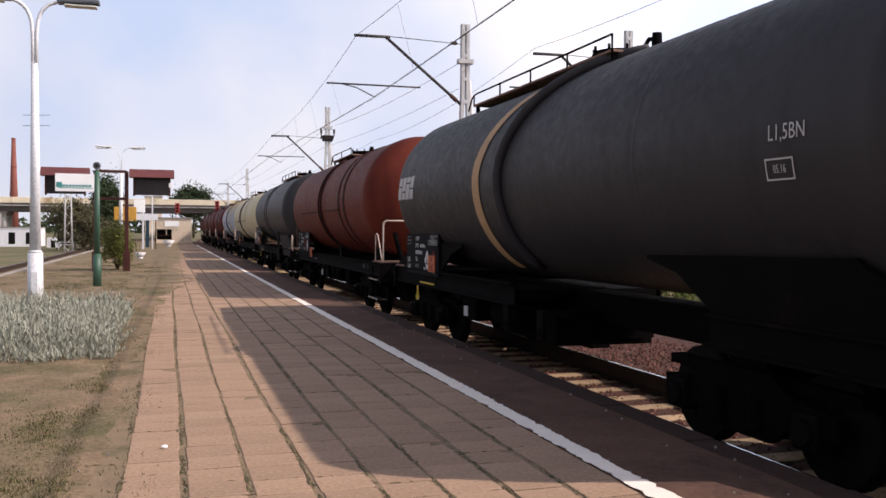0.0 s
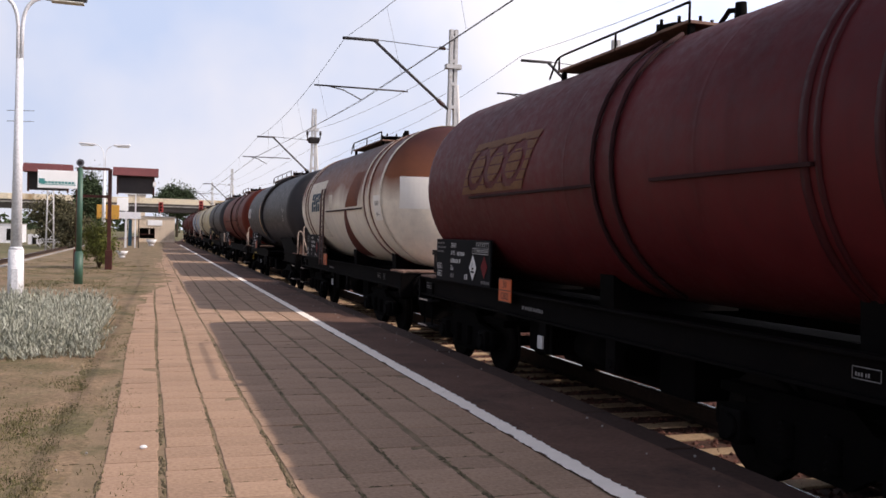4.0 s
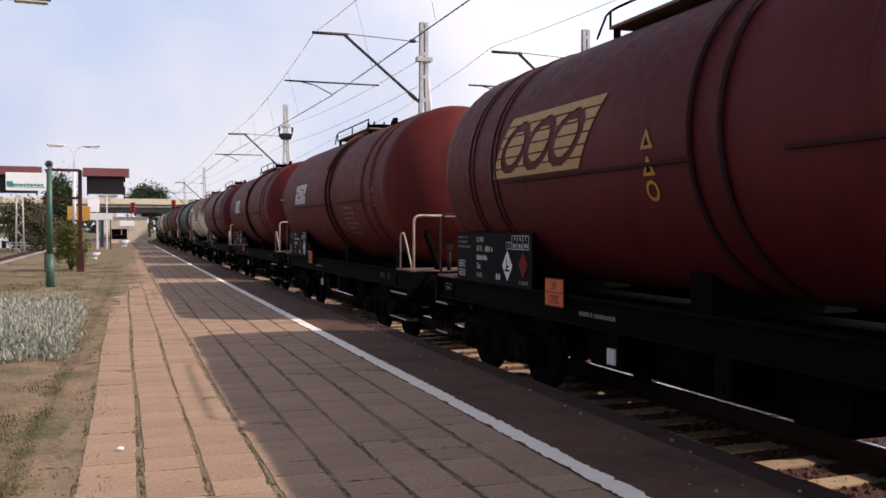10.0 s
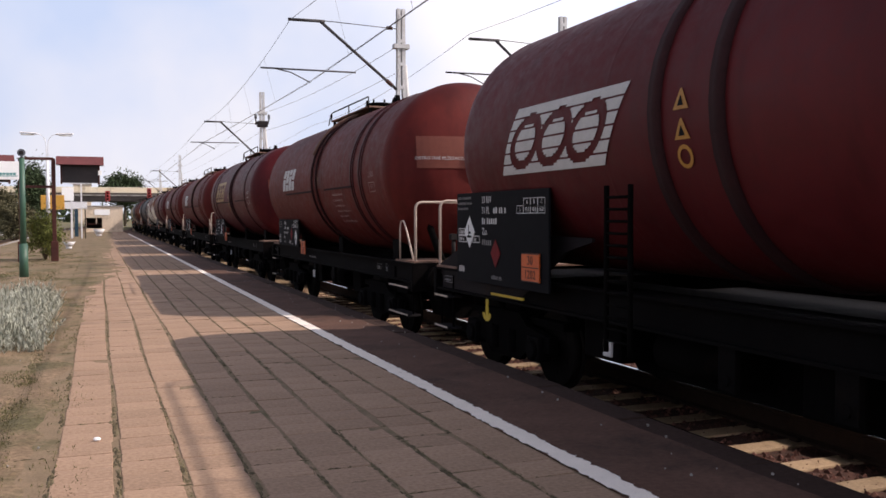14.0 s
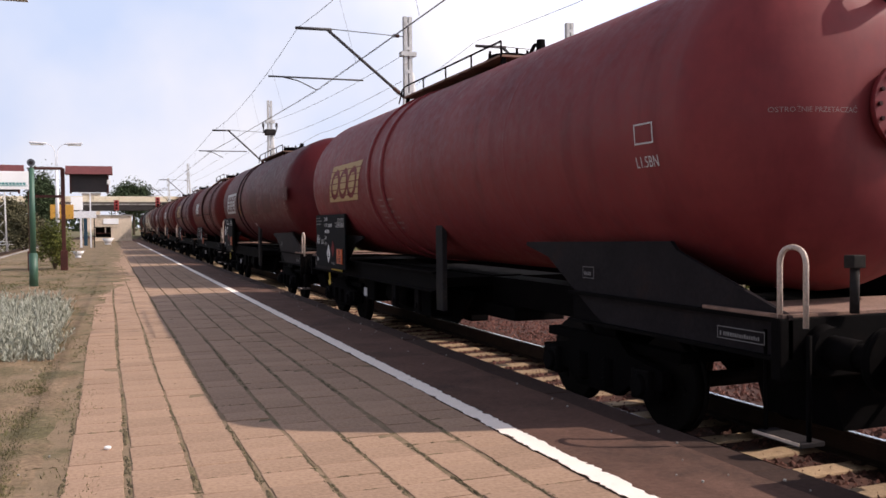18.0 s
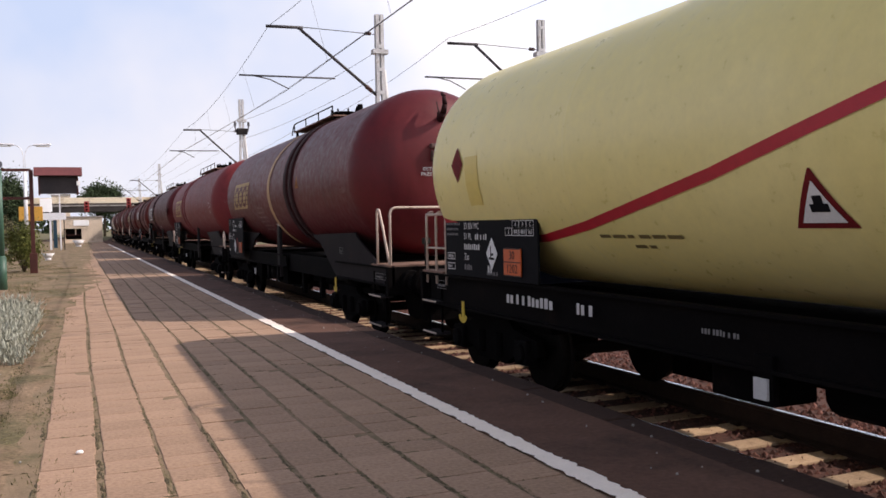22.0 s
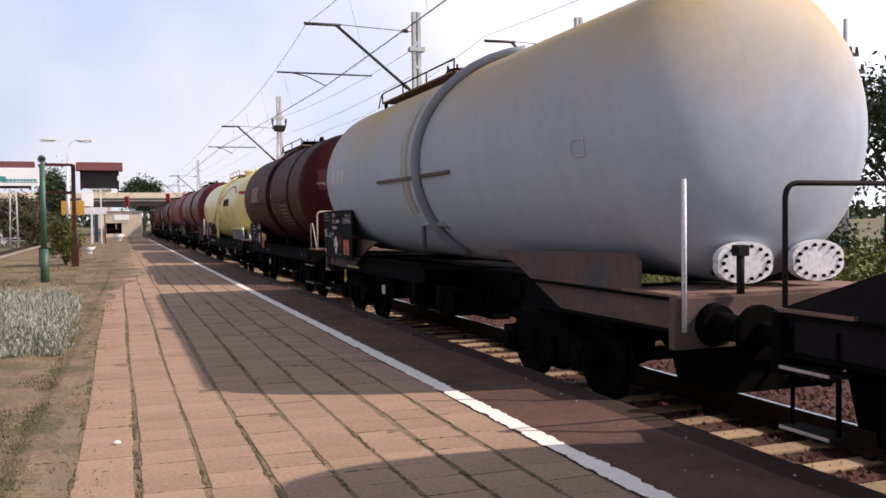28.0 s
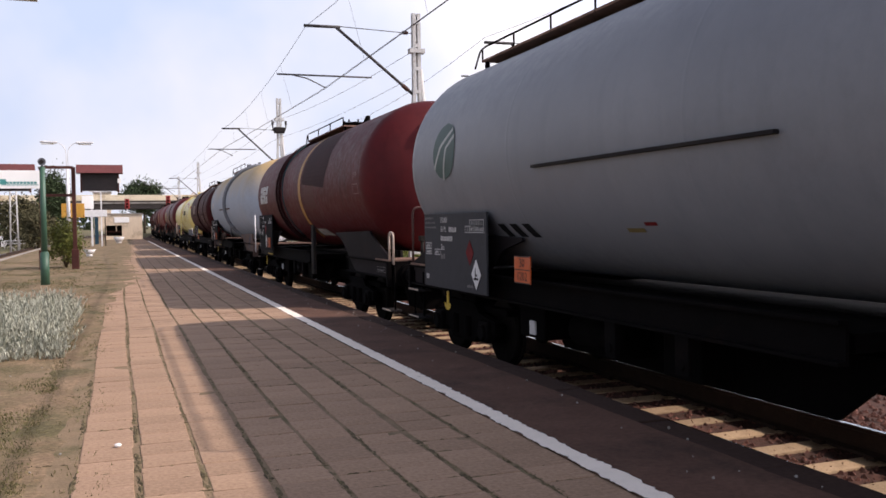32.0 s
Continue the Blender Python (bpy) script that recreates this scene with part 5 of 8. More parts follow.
def axle_box(bm):
    box(bm, -1.13, -0.96, -0.15, 0.15, 0.32, 0.62, 0.03)
    rod(bm, (-1.17, 0, 0.46), (-1.12, 0, 0.46), 0.10, 0.12, 12)


def coil_spring(bm):
    last = None
    for k in range(13):
        now = ring(bm, (-1.05, 0, 0.34 + k * 0.024), (0, 0, 1), 0.088 if k % 2 else 0.066, 10, (0, 1, 0))
        if last:
            skin(bm, last, now)
        last = now


def bogie(parent, y):
    # bolster, and an added unseen plate that blocks sun below the bogie
    b = piece("bogie", shared("bogie", "bolster_sun_plate", lambda bm: (box(bm, -0.95, 0.95, -0.22, 0.22, 0.5, 0.92, 0.03), box(bm, -0.94, 0.94, -1.3, 1.3, 0.70, 0.80, 0.02)), M["black"]), parent, pose(0, y, 0))
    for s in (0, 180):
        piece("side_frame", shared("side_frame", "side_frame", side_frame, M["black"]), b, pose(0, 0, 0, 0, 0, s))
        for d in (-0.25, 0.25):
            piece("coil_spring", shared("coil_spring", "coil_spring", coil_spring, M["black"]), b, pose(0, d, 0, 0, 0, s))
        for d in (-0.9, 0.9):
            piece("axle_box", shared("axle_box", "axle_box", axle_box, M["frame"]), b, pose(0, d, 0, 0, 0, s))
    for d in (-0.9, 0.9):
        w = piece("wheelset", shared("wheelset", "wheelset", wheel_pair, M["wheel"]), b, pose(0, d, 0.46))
        WHEELS.append((w, d))
    return b


WHEELS = []


def wrap(r, zc, y, v, lift):
    """A place on a tank: y along it, v metres up its side from the middle height."""
    a = v / r
    return Vector((-(r + lift) * math.cos(a), y, zc + (r + lift) * math.sin(a)))


def patch(bm, r, zc, corners, lift=0.006, step=0.12):
    """A painted quad (y, v corners) laid on the tank's near side."""
    (a, b, c, d) = corners
    n = max(1, int(max(abs(a[1] - d[1]), abs(b[1] - c[1]), 0.01) / step) + 1)
    last = None
    for k in range(n + 1):
        f = k / n
        p = (a[0] + (d[0] - a[0]) * f, a[1] + (d[1] - a[1]) * f)
        q = (b[0] + (c[0] - b[0]) * f, b[1] + (c[1] - b[1]) * f)
        now = [bm.verts.new(wrap(r, zc, *p, lift)), bm.verts.new(wrap(r, zc, *q, lift))]
        if last:
            bm.faces.new((last[0], last[1], now[1], now[0]))
        last = now


def rect(bm, r, zc, y0, y1, v0, v1, lift=0.006, slant=0.0):
    patch(bm, r, zc, ((y0, v0), (y1, v0), (y1 - slant, v1), (y0 - slant, v1)), lift)


def tank_words(name, text, size, material, parent, r, zc, y, v, shear=0.0, stretch=1.0, bold=0.0):
    ob = words(name, text, size * 0.78, material, parent, Matrix(), 0.0, shear, stretch, bold)
    for p in ob.data.vertices:
        p.co = wrap(r, zc, y - p.co.x, v + p.co.y, 0.012)
    return ob


def blocks_logo(bm, r, zc, y, v, w, h):
    """Four heavy slanted blocks side by side, each cut by a thin slot."""
    g = w / 4
    s = h * 0.30
    for k in range(4):
        y0, y1 = y - k * g, y - k * g - g * 0.86
        low, high = v - h / 2, v + h / 2
        cut = v + h * (0.10, -0.16, 0.22, -0.04)[k]
        a, b = (cut - 0.035 * h - low) / h, (cut + 0.035 * h - low) / h
        rect(bm, r, zc, y0, y1, low, cut - 0.035 * h, 0.008, s * a)
        patch(bm, r, zc, ((y0 - s * b, cut + 0.035 * h), (y1 - s * b, cut + 0.035 * h), (y1 - s, high), (y0 - s, high)), 0.008)


def stripes_logo(bm, r, zc, y, v, w, h):
    """A slanted field of stripes, out of which three rings are cut."""
    s, n, m = h * 0.62, 6, 4
    rings = [(w * c, h * 0.40) for c in (0.20, 0.49, 0.78)]
    for k in range(n):
        for q in range(m):
            f0, f1 = (k + 0.84 * q / m) / n, (k + 0.84 * (q + 1) / m) / n
            zm = ((f0 + f1) / 2 - 0.46) * h
            cuts = []
            for c, R in rings:
                if abs(zm) < R:
                    o = math.sqrt(R * R - zm * zm) * 1.15
                    t = R * 0.64
                    i = math.sqrt(t * t - zm * zm) * 1.15 if abs(zm) < t else 0.0
                    cuts += [(c - o, c - i), (c + i, c + o)] if i else [(c - o, c + o)]
            x = 0.0
            for a, b in sorted(cuts) + [(w, w)]:
                if a > x + 0.01:
                    patch(bm, r, zc, ((y - x - s * f0, v - h / 2 + h * f0), (y - a - s * f0, v - h / 2 + h * f0), (y - a - s * f1, v - h / 2 + h * f1), (y - x - s * f1, v - h / 2 + h * f1)), 0.009)
                x = max(x, b)


def text_block(bm, r, zc, y, v, w, lines, pitch, size):
    """Rows of small print, too small to read, as short bars."""
    for k in range(lines):
        x, end = 0.0, w * random.uniform(0.55, 1.0)
        while x < end:
            d = size * random.uniform(0.5, 0.8)
            h = size * random.uniform(0.62, 0.9)
            rect(bm, r, zc, y - x, y - x - d, v - k * pitch - size / 2, v - k * pitch - size / 2 + h, 0.007)
            x += d + size * (0.9 if random.random() < 0.16 else 0.28)


def print_rows(bm, x, y, z, w, lines, pitch, size):
    """Short bars of print on an upright plate that faces the platform."""
    for k in range(lines):
        a, end = 0.0, w * random.uniform(0.6, 1.0)
        while a < end:
            e = a + size * random.uniform(0.4, 0.65)
            h = size * random.uniform(0.75, 1.0)
            vs = [bm.verts.new((x, y - a, z - k * pitch)), bm.verts.new((x, y - e, z - k * pitch)), bm.verts.new((x, y - e, z - k * pitch + h)), bm.verts.new((x, y - a, z - k * pitch + h))]
            bm.faces.new(vs)
            a = e + size * (0.7 if random.random() < 0.18 else 0.25)


def outline(bm, x, y, z, w, h, t=0.012):
    for (a, b, c, d) in ((y, y - w, z, z + t), (y, y - w, z + h - t, z + h), (y, y - t, z, z + h), (y - w + t, y - w, z, z + h)):
        vs = [bm.verts.new((x, a, c)), bm.verts.new((x, b, c)), bm.verts.new((x, b, d)), bm.verts.new((x, a, d))]
        bm.faces.new(vs)


def diamond(bm, x, y, z, s):
    vs = [bm.verts.new((x, y + dy * s, z + dz * s)) for dy, dz in ((0, -1), (-0.8, 0), (0, 1), (0.8, 0))]
    ws = [bm.verts.new((x + 0.006, y + dy * s, z + dz * s)) for dy, dz in ((0, -1), (-0.8, 0), (0, 1), (0.8, 0))]
    bm.faces.new(vs)
    for k in range(4):
        bm.faces.new((vs[k], ws[k], ws[(k + 1) % 4], vs[(k + 1) % 4]))


FACE = Matrix(((0, 0, -1, 0), (-1, 0, 0, 0), (0, 1, 0, 0), (0, 0, 0, 1)))


def data_plate(w, y, z0, z1, width, x=-1.24, white=(0.68, 0.36), red=(0.88, 0.42), orange=0.0, orange_z=1.22, material="plate", orange_on=0.0, text=0.30, class_mark="33 RIV"):
    """The black plate with the wagon's data, hazard labels and orange plate; white, red and orange_on say how far along and up it they sit."""
    h = z1 - z0
    bm = bmesh.new()
    box(bm, x, x + 0.03, y - width, y, z0, z1, 0.006)
    p = part("data_plate", bm, M[material], w, "black data plate with white print")
    f = x - 0.002
    tall = h > 0.9
    pitch = min(0.130, h * 0.175)
    bm = bmesh.new()
    print_rows(bm, f, y - 0.04, z1 - 0.08, width * 0.21, 3, 0.068, 0.034)
    print_rows(bm, f, y - text * width, z1 - 0.10 - pitch * 4 - 0.035, width * 0.10, 1, pitch, pitch * 0.60)
    print_rows(bm, f, y - width * (red[0] - 0.05 if red else 0.5), z0 + h * 0.06, width * 0.13, 1, 0.1, 0.05)
    tagged(part("print", bm, M["letter_dim"], p, "worn grey print too small to read"), kind="stuff")
    bm = bmesh.new()
    print_rows(bm, f, y - text * width - pitch * 2.55, z1 - 0.10 - pitch - 0.035, width * 0.15, 1, pitch, pitch * 0.60)
    print_rows(bm, f, y - text * width, z1 - 0.10 - pitch * 2 - 0.035, width * 0.24, 1, pitch, pitch * 0.60)
    for dy, k, wide in ((0.06, 0.44, 0.11), (0.06, 0.52, 0.11), (0.19 * width, 0.44, 0.10)) if tall else ((0.06, 0.28, 0.10), (0.06, 0.10, 0.10)):
        outline(bm, f, y - dy, z0 + h * k, width * wide, 0.09)
        print_rows(bm, f, y - dy - 0.03, z0 + h * k + 0.022, width * wide - 0.06, 1, 0.1, 0.045)
    print_rows(bm, f, y - (0.08 if tall else (text + 0.27) * width), z0 + h * 0.10, width * 0.06, 1, 0.1, 0.09)
    top = z1 - (0.27 if tall else 0.21)
    for q in range(4):
        outline(bm, f, y - width * (0.70 + 0.0675 * q), top, width * 0.0675, 0.092, 0.009)
        if q:
            outline(bm, f, y - width * (0.70 + 0.0675 * q), top + 0.083, width * 0.0675, 0.092, 0.009)
    tagged(part("print", bm, M["letter"], p, "white print and ruled boxes"), kind="stuff")
    for mark, q, up in (("A", 1, 0.128), ("B", 2, 0.128), ("C", 3, 0.128), ("S", 0, 0.046), ("40.0", 1, 0.046), ("48.0", 2, 0.046), ("56.0", 3, 0.046)):
        words("load_mark", mark, 0.072, M["letter"], p, Matrix.Translation((f, y - width * (0.735 + 0.0675 * q), top + up)) @ FACE, 0.001, 0, 0.80)
    for mark, k in ((class_mark, 0), ("51 PL", 1), ("Zas", 3)):
        ob = words("class_mark", mark, pitch * 0.92, M["letter"], p, Matrix.Translation((f, y - width * text, z1 - 0.10 - pitch * k)) @ FACE, 0.001, 0, 0.85)
        shift = min(v.co.x for v in ob.data.vertices)
        for v in ob.data.vertices:
            v.co.x -= shift
    size = 0.20 if h > 0.8 else 0.19
    bm = bmesh.new()
    c = (x - 0.010, y - width * white[0], z0 + h * white[1])
    diamond(bm, *c, size)
    d = part("hazard_label", bm, M["diamond_white"], p, "white diamond hazard label")
    bm = bmesh.new()
    for dy, dz, a, b in ((0.0, -0.06, 0.075, 0.014), (0.02, 0.02, 0.012, 0.07), (-0.02, -0.01, 0.03, 0.014)):
        vs = [bm.verts.new((c[0] - 0.002, c[1] + dy + i * a, c[2] + dz + j * b)) for i, j in ((-1, -1), (1, -1), (1, 1), (-1, 1))]
        bm.faces.new(vs[::-1])
    part("pictogram", bm, M["letter_black"], d)
    if red:
        bm = bmesh.new()
        diamond(bm, x - 0.010, y - width * red[0], z0 + h * red[1], size * 0.85)
        part("hazard_label", bm, M["diamond_red"], p, "dull red diamond hazard label")
    if orange or orange_on:
        oy = y - (width * orange_on if orange_on else orange)
        oz = z0 + h * 0.09 if orange_on else orange_z
        wide = 0.42
        bm = bmesh.new()
        box(bm, x - 0.03, x - 0.012, oy - wide, oy, oz, oz + 0.32, 0.004)
        o = part("hazard_plate", bm, M["orange"], p if orange_on else w, "orange hazard number plate")
        for k, number in ((0, "1202"), (1, "30")):
            words("hazard_number", number, 0.14, M["board_dark"], o, Matrix.Translation((x - 0.032, oy - wide / 2, oz + 0.080 + 0.155 * k)) @ FACE, 0.001)
        bm = bmesh.new()
        for zz in (oz, oz + 0.155, oz + 0.308):
            vs = [bm.verts.new((x - 0.0325, oy - wide / 2 + i * wide / 2, zz + j * 0.012)) for i, j in ((-1, 0), (1, 0), (1, 1), (-1, 1))]
            bm.faces.new(vs[::-1])
        tagged(part("print", bm, M["board_dark"], o), kind="stuff")
    return p


def sole_marks(w, places, x=-1.266):
    """Small white framed marks and rows of print along the sole bar: (y, z, width, height, framed)."""
    for y, z, width, h, framed_mark in places:
        bm = bmesh.new()
        if framed_mark:
            outline(bm, x, y, z, width, h, 0.007)
            print_rows(bm, x, y - 0.03, z + h * 0.25, width - 0.06, 1, 0.1, h * 0.35)
        else:
            print_rows(bm, x, y, z, width, 1, 0.1, h)
        tagged(part("sole_bar_mark", bm, M["letter" if h > 0.115 and not framed_mark else "letter_dim"], w, "small pale painted mark"), kind="stuff")


def handrail(w, y, kind, material, far=True):
    """Bent-bar rails at a wagon's end."""
    m = M[material]
    bm = bmesh.new()
    if kind == "end":                    # across the end, from side to side
        x = -1.2
        tube(bm, [(x, y, 1.0), (x, y, 2.10)] + arc((x, y, 2.14), (x, y, 2.26), (x + 0.12, y, 2.26)) + [(-x - 0.12, y, 2.26)] + arc((-x - 0.12, y, 2.26), (-x, y, 2.26), (-x, y, 2.14)) + [(-x, y, 1.0)], 0.021, 8)
    elif kind == "hook":                 # a leaning loop along the side
        tube(bm, [(-1.2, y + 0.10, 1.34), (-1.2, y + 0.10, 1.82)] + arc((-1.2, y + 0.10, 1.86), (-1.2, y + 0.08, 1.96), (-1.2, y - 0.02, 1.96)) + arc((-1.2, y - 0.08, 1.96), (-1.2, y - 0.16, 1.94), (-1.2, y - 0.56, 1.34)), 0.015, 8)
    elif kind == "tall_hook":
        tube(bm, [(-1.2, y, 1.32), (-1.2, y, 2.10)] + arc((-1.2, y, 2.14), (-1.2, y - 0.01, 2.24), (-1.2, y - 0.08, 2.24)) + arc((-1.2, y - 0.10, 2.24), (-1.2, y - 0.16, 2.23), (-1.2, y - 0.60, 1.34)), 0.021, 8)
    elif kind == "end_hook":             # a narrow loop across the corner of the end
        tube(bm, [(-1.2, y, 1.30), (-1.2, y, 1.94)] + arc((-1.2, y, 1.96), (-1.19, y, 2.07), (-1.12, y, 2.07)) + arc((-1.10, y, 2.07), (-1.04, y, 2.05), (-0.86, y, 1.32)), 0.018, 8)
    elif kind == "loop":                 # a narrow upright loop
        tube(bm, [(-1.22, y + 0.13, 1.25), (-1.22, y + 0.13, 1.68)] + arc((-1.22, y + 0.13, 1.71), (-1.22, y + 0.12, 1.83), (-1.22, y, 1.83)) + arc((-1.22, y, 1.83), (-1.22, y - 0.12, 1.83), (-1.22, y - 0.13, 1.71)) + [(-1.22, y - 0.13, 1.25)], 0.021, 8)
    elif kind == "pole":
        rod(bm, (-1.2, y, 1.0), (-1.2, y, 2.35), 0.022, 0.022, 8)
    elif kind == "cage":                 # a rail of several uprights round the platform
        for k in range(3):
            yy = y + 0.35 * k
            tube(bm, [(-1.22, yy, 1.15), (-1.22, yy, 2.05)] + arc((-1.22, yy, 2.06), (-1.22, yy, 2.16), (-1.12, yy, 2.16)), 0.018, 6)
        tube(bm, [(-1.12, y, 2.16), (1.2, y, 2.16)], 0.018, 6)
        tube(bm, [(-1.22, y, 1.65), (-1.22, y + 0.7, 1.65)], 0.015, 6)
        tube(bm, [(-1.22, y, 2.12), (-1.22, y + 0.7, 2.12)], 0.018, 6)
    return part("handrail", bm, m, w)


def steps(w, y, levels=(0.90, 0.46), half=0.25):
    bm = bmesh.new()
    q = half - 0.03
    tube(bm, [(-1.20, y - q, 1.2), (-1.20, y - q, levels[-1]), (-1.20, y + q, levels[-1]), (-1.20, y + q, 1.2)], 0.020, 4)
    st = part("step_frame", bm, M["black"], w)
    for z in levels:
        bm = bmesh.new()
        box(bm, -1.30, -1.08, y - half, y + half, z - 0.02, z + 0.015, 0.006)
        part("tread", bm, M["grey_steel"], st)
        # pale bar: the tread's sunlit front edge, put into colour
        bm = bmesh.new()
        box(bm, -1.312, -1.301, y - half + 0.01, y + half - 0.01, z - 0.004, z + 0.018)
        part("tread_edge", bm, M["handrail"], st, "pale step edge with sunlight painted on")


def catwalk(w, y0, y1, z, material="black", rail=0.22, deck="deck", both=True):
    """The platform on the tank's crown with its railing."""
    bm = bmesh.new()
    box(bm, -0.55, 0.55, y1, y0, z, z + 0.035, 0.006)
    c = part("catwalk", bm, M[deck], w)
    bm = bmesh.new()
    for y in (y0 - 0.05, y1 + 0.05):
        for x in (-0.48, 0.48):
            box(bm, x - 0.03, x + 0.03, y - 0.03, y + 0.03, z - 0.32, z)
    part("walkway_bracket", bm, M[material], c)
    for x in (-0.54, 0.54) if both else (-0.54,):
        bm = bmesh.new()
        n = max(2, int((y0 - y1) / 1.1))
        for k in range(n + 1):
            yy = y0 + (y1 - y0) * k / n
            rod(bm, (x, yy, z), (x, yy, z + rail), 0.014, 0.014, 6)
        tube(bm, [(x, y0 + 0.3, z - 0.05)] + arc((x, y0 + 0.1, z + rail * 0.8), (x, y0, z + rail), (x, y0 - 0.2, z + rail)) + [(x, y1, z + rail)], 0.015, 6)
        part("railing", bm, M[material], c)
    return c


def top_fittings(w, y, z, material="black"):
    bm = bmesh.new()
    rod(bm, (0, y, z - 0.1), (0, y, z + 0.14), 0.30, 0.30, 20)
    rod(bm, (0, y, z + 0.14), (0, y, z + 0.20), 0.34, 0.30, 20)
    lid = part("manhole", bm, M[material], w)
    bm = bmesh.new()
    for k in range(8):
        a = k * math.tau / 8
        rod(bm, (0.31 * math.cos(a), y + 0.31 * math.sin(a), z + 0.1), (0.31 * math.cos(a), y + 0.31 * math.sin(a), z + 0.26), 0.02, 0.02, 6)
    part("bolt_ring", bm, M[material], lid)
    bm = bmesh.new()
    rod(bm, (0.1, y - 0.9, z - 0.1), (0.1, y - 0.9, z + 0.28), 0.08, 0.06, 10)
    tube(bm, [(0.1, y - 0.9, z + 0.2), (0.1, y - 0.7, z + 0.24), (0.1, y - 0.5, z + 0.1)], 0.03, 6)
    part("valve", bm, M[material], w)


def ladder(w, y, r, zc, z0, z1, material, width=0.36):
    """Rails that follow the tank's side, with rungs."""
    lad = None
    pts = []
    n = 14
    for k in range(n + 1):
        z = z0 + (z1 - z0) * k / n
        dz = z - zc
        x = -(math.sqrt(max(0.05, (r + 0.10) ** 2 - dz * dz)) if dz > 0 else r + 0.10)
        pts.append((min(x, -0.45), z))
    for s in (-1, 1):
        bm = bmesh.new()
        tube(bm, [(x, y + s * width / 2, z) for x, z in pts], 0.026, 6)
        ob = part("ladder" if lad is None else "ladder_rail", bm, M[material], w if lad is None else lad)
        lad = lad or ob
    for k in range(1, n):
        bm = bmesh.new()
        rod(bm, (pts[k][0], y - width / 2, pts[k][1]), (pts[k][0], y + width / 2, pts[k][1]), 0.014, 0.014, 6)
        part("rung", bm, M[material], lad)


def band(w, y, r, zc, width, material, a0=0.0, a1=math.tau, lift=0.012, name="band", lean=0.0):
    """A strap round the tank, from angle a0 to a1 (0 is the top, growing towards the platform)."""
    bm = bmesh.new()
    n = 44
    last = None
    for k in range(n + 1):
        a = a0 + (a1 - a0) * k / n
        yy = y + lean * (1 - math.cos(a)) / 2
        now = [bm.verts.new((-(r + q) * math.sin(a), yy + d, zc + (r + q) * math.cos(a))) for q, d in ((0, -width / 2), (lift, -width / 2), (lift, width / 2), (0, width / 2))]
        if last:
            for i in range(3):
                bm.faces.new((last[i], last[i + 1], now[i + 1], now[i])).smooth = True
        last = now
    return part(name, bm, M[material], w)


def buffers(w, y, way):
    for x in (-0.875, 0.875):
        me = shared("buffer", "buffer", lambda bm: (rod(bm, (0, 0, 0), (0, 0.10, 0), 0.20, 0.18, 14), rod(bm, (0, 0.10, 0), (0, 0.36, 0), 0.125, 0.115, 14), rod(bm, (0, 0.30, 0), (0, 0.57, 0), 0.095, 0.095, 14)), M["frame"])
        b = piece("buffer", me, w, pose(x, y, 1.05, 0, 0, 0 if way > 0 else 180))
        piece("buffer_head", shared("buffer_head", "buffer_head", lambda bm: (rod(bm, (0, 0.56, 0), (0, 0.60, 0), 0.23, 0.235, 20), rod(bm, (0, 0.60, 0), (0, 0.615, 0), 0.235, 0.15, 20)), M["black"]), b)
    bm = bmesh.new()
    box(bm, -0.06, 0.06, y, y + way * 0.30, 0.93, 1.05, 0.02)
    tube(bm, [(0, y + way * 0.25, 1.0), (0, y + way * 0.42, 0.78), (0, y + way * 0.60, 0.70)], 0.03, 6)
    hook = part("coupling", bm, M["black"], w)
    bm = bmesh.new()
    tube(bm, [(-0.32, y, 0.98)] + arc((-0.32, y + way * 0.2, 0.96), (-0.33, y + way * 0.35, 0.5), (-0.30, y + way * 0.58, 0.62)), 0.028, 6)
    part("brake_hose", bm, M["black"], w)
    bm = bmesh.new()
    tube(bm, [(0.32, y, 0.98)] + arc((0.32, y + way * 0.2, 0.96), (0.33, y + way * 0.35, 0.5), (0.30, y + way * 0.58, 0.62)), 0.028, 6)
    part("brake_hose", bm, M["black"], w)


def tank_body(w, y0, y1, r, zc, material, head=0.62, n=56, name="tank"):
    """The vessel with its dished ends; y0 the leading end, y1 the trailing one."""
    prof = []
    for k in range(9):
        a = math.pi / 2 * k / 8
        prof.append((y0 - head * (1 - math.cos(a)) ** 0.92, r * math.sin(a) ** 0.62))
    seams = [y0 - head - (y0 - y1 - 2 * head) * k / 4 for k in range(1, 4)]
    prof = [(y, max(rr, 0.0)) for y, rr in prof]
    prof.append((y0 - head - 0.03, r))
    for s in seams:
        prof += [(s + 0.05, r), (s + 0.012, r), (s, r + 0.002), (s - 0.012, r), (s - 0.05, r)]
    prof.append((y1 + head + 0.03, r))
    for k in range(8, -1, -1):
        a = math.pi / 2 * k / 8
        prof.append((y1 + head * (1 - math.cos(a)) ** 0.92, r * math.sin(a) ** 0.62))
    bm = bmesh.new()
    yc = (y0 + y1) / 2
    lathe_y(bm, [(y - yc, rr) for y, rr in prof], 0.0, n)
    ob = part(name, bm, M[material], w)
    ob.location = (0, yc, zc)
    return ob


HEAD_A, HEAD_B = 0.92, 0.62


def dome_y(x, dz, y1, r, head=0.62):
    """Where the trailing dished end lies at x and dz from its middle."""
    q = min(1.0, math.hypot(x, dz) / r)
    a = math.asin(q ** (1 / HEAD_B))
    return y1 + head * (1 - math.cos(a)) ** HEAD_A


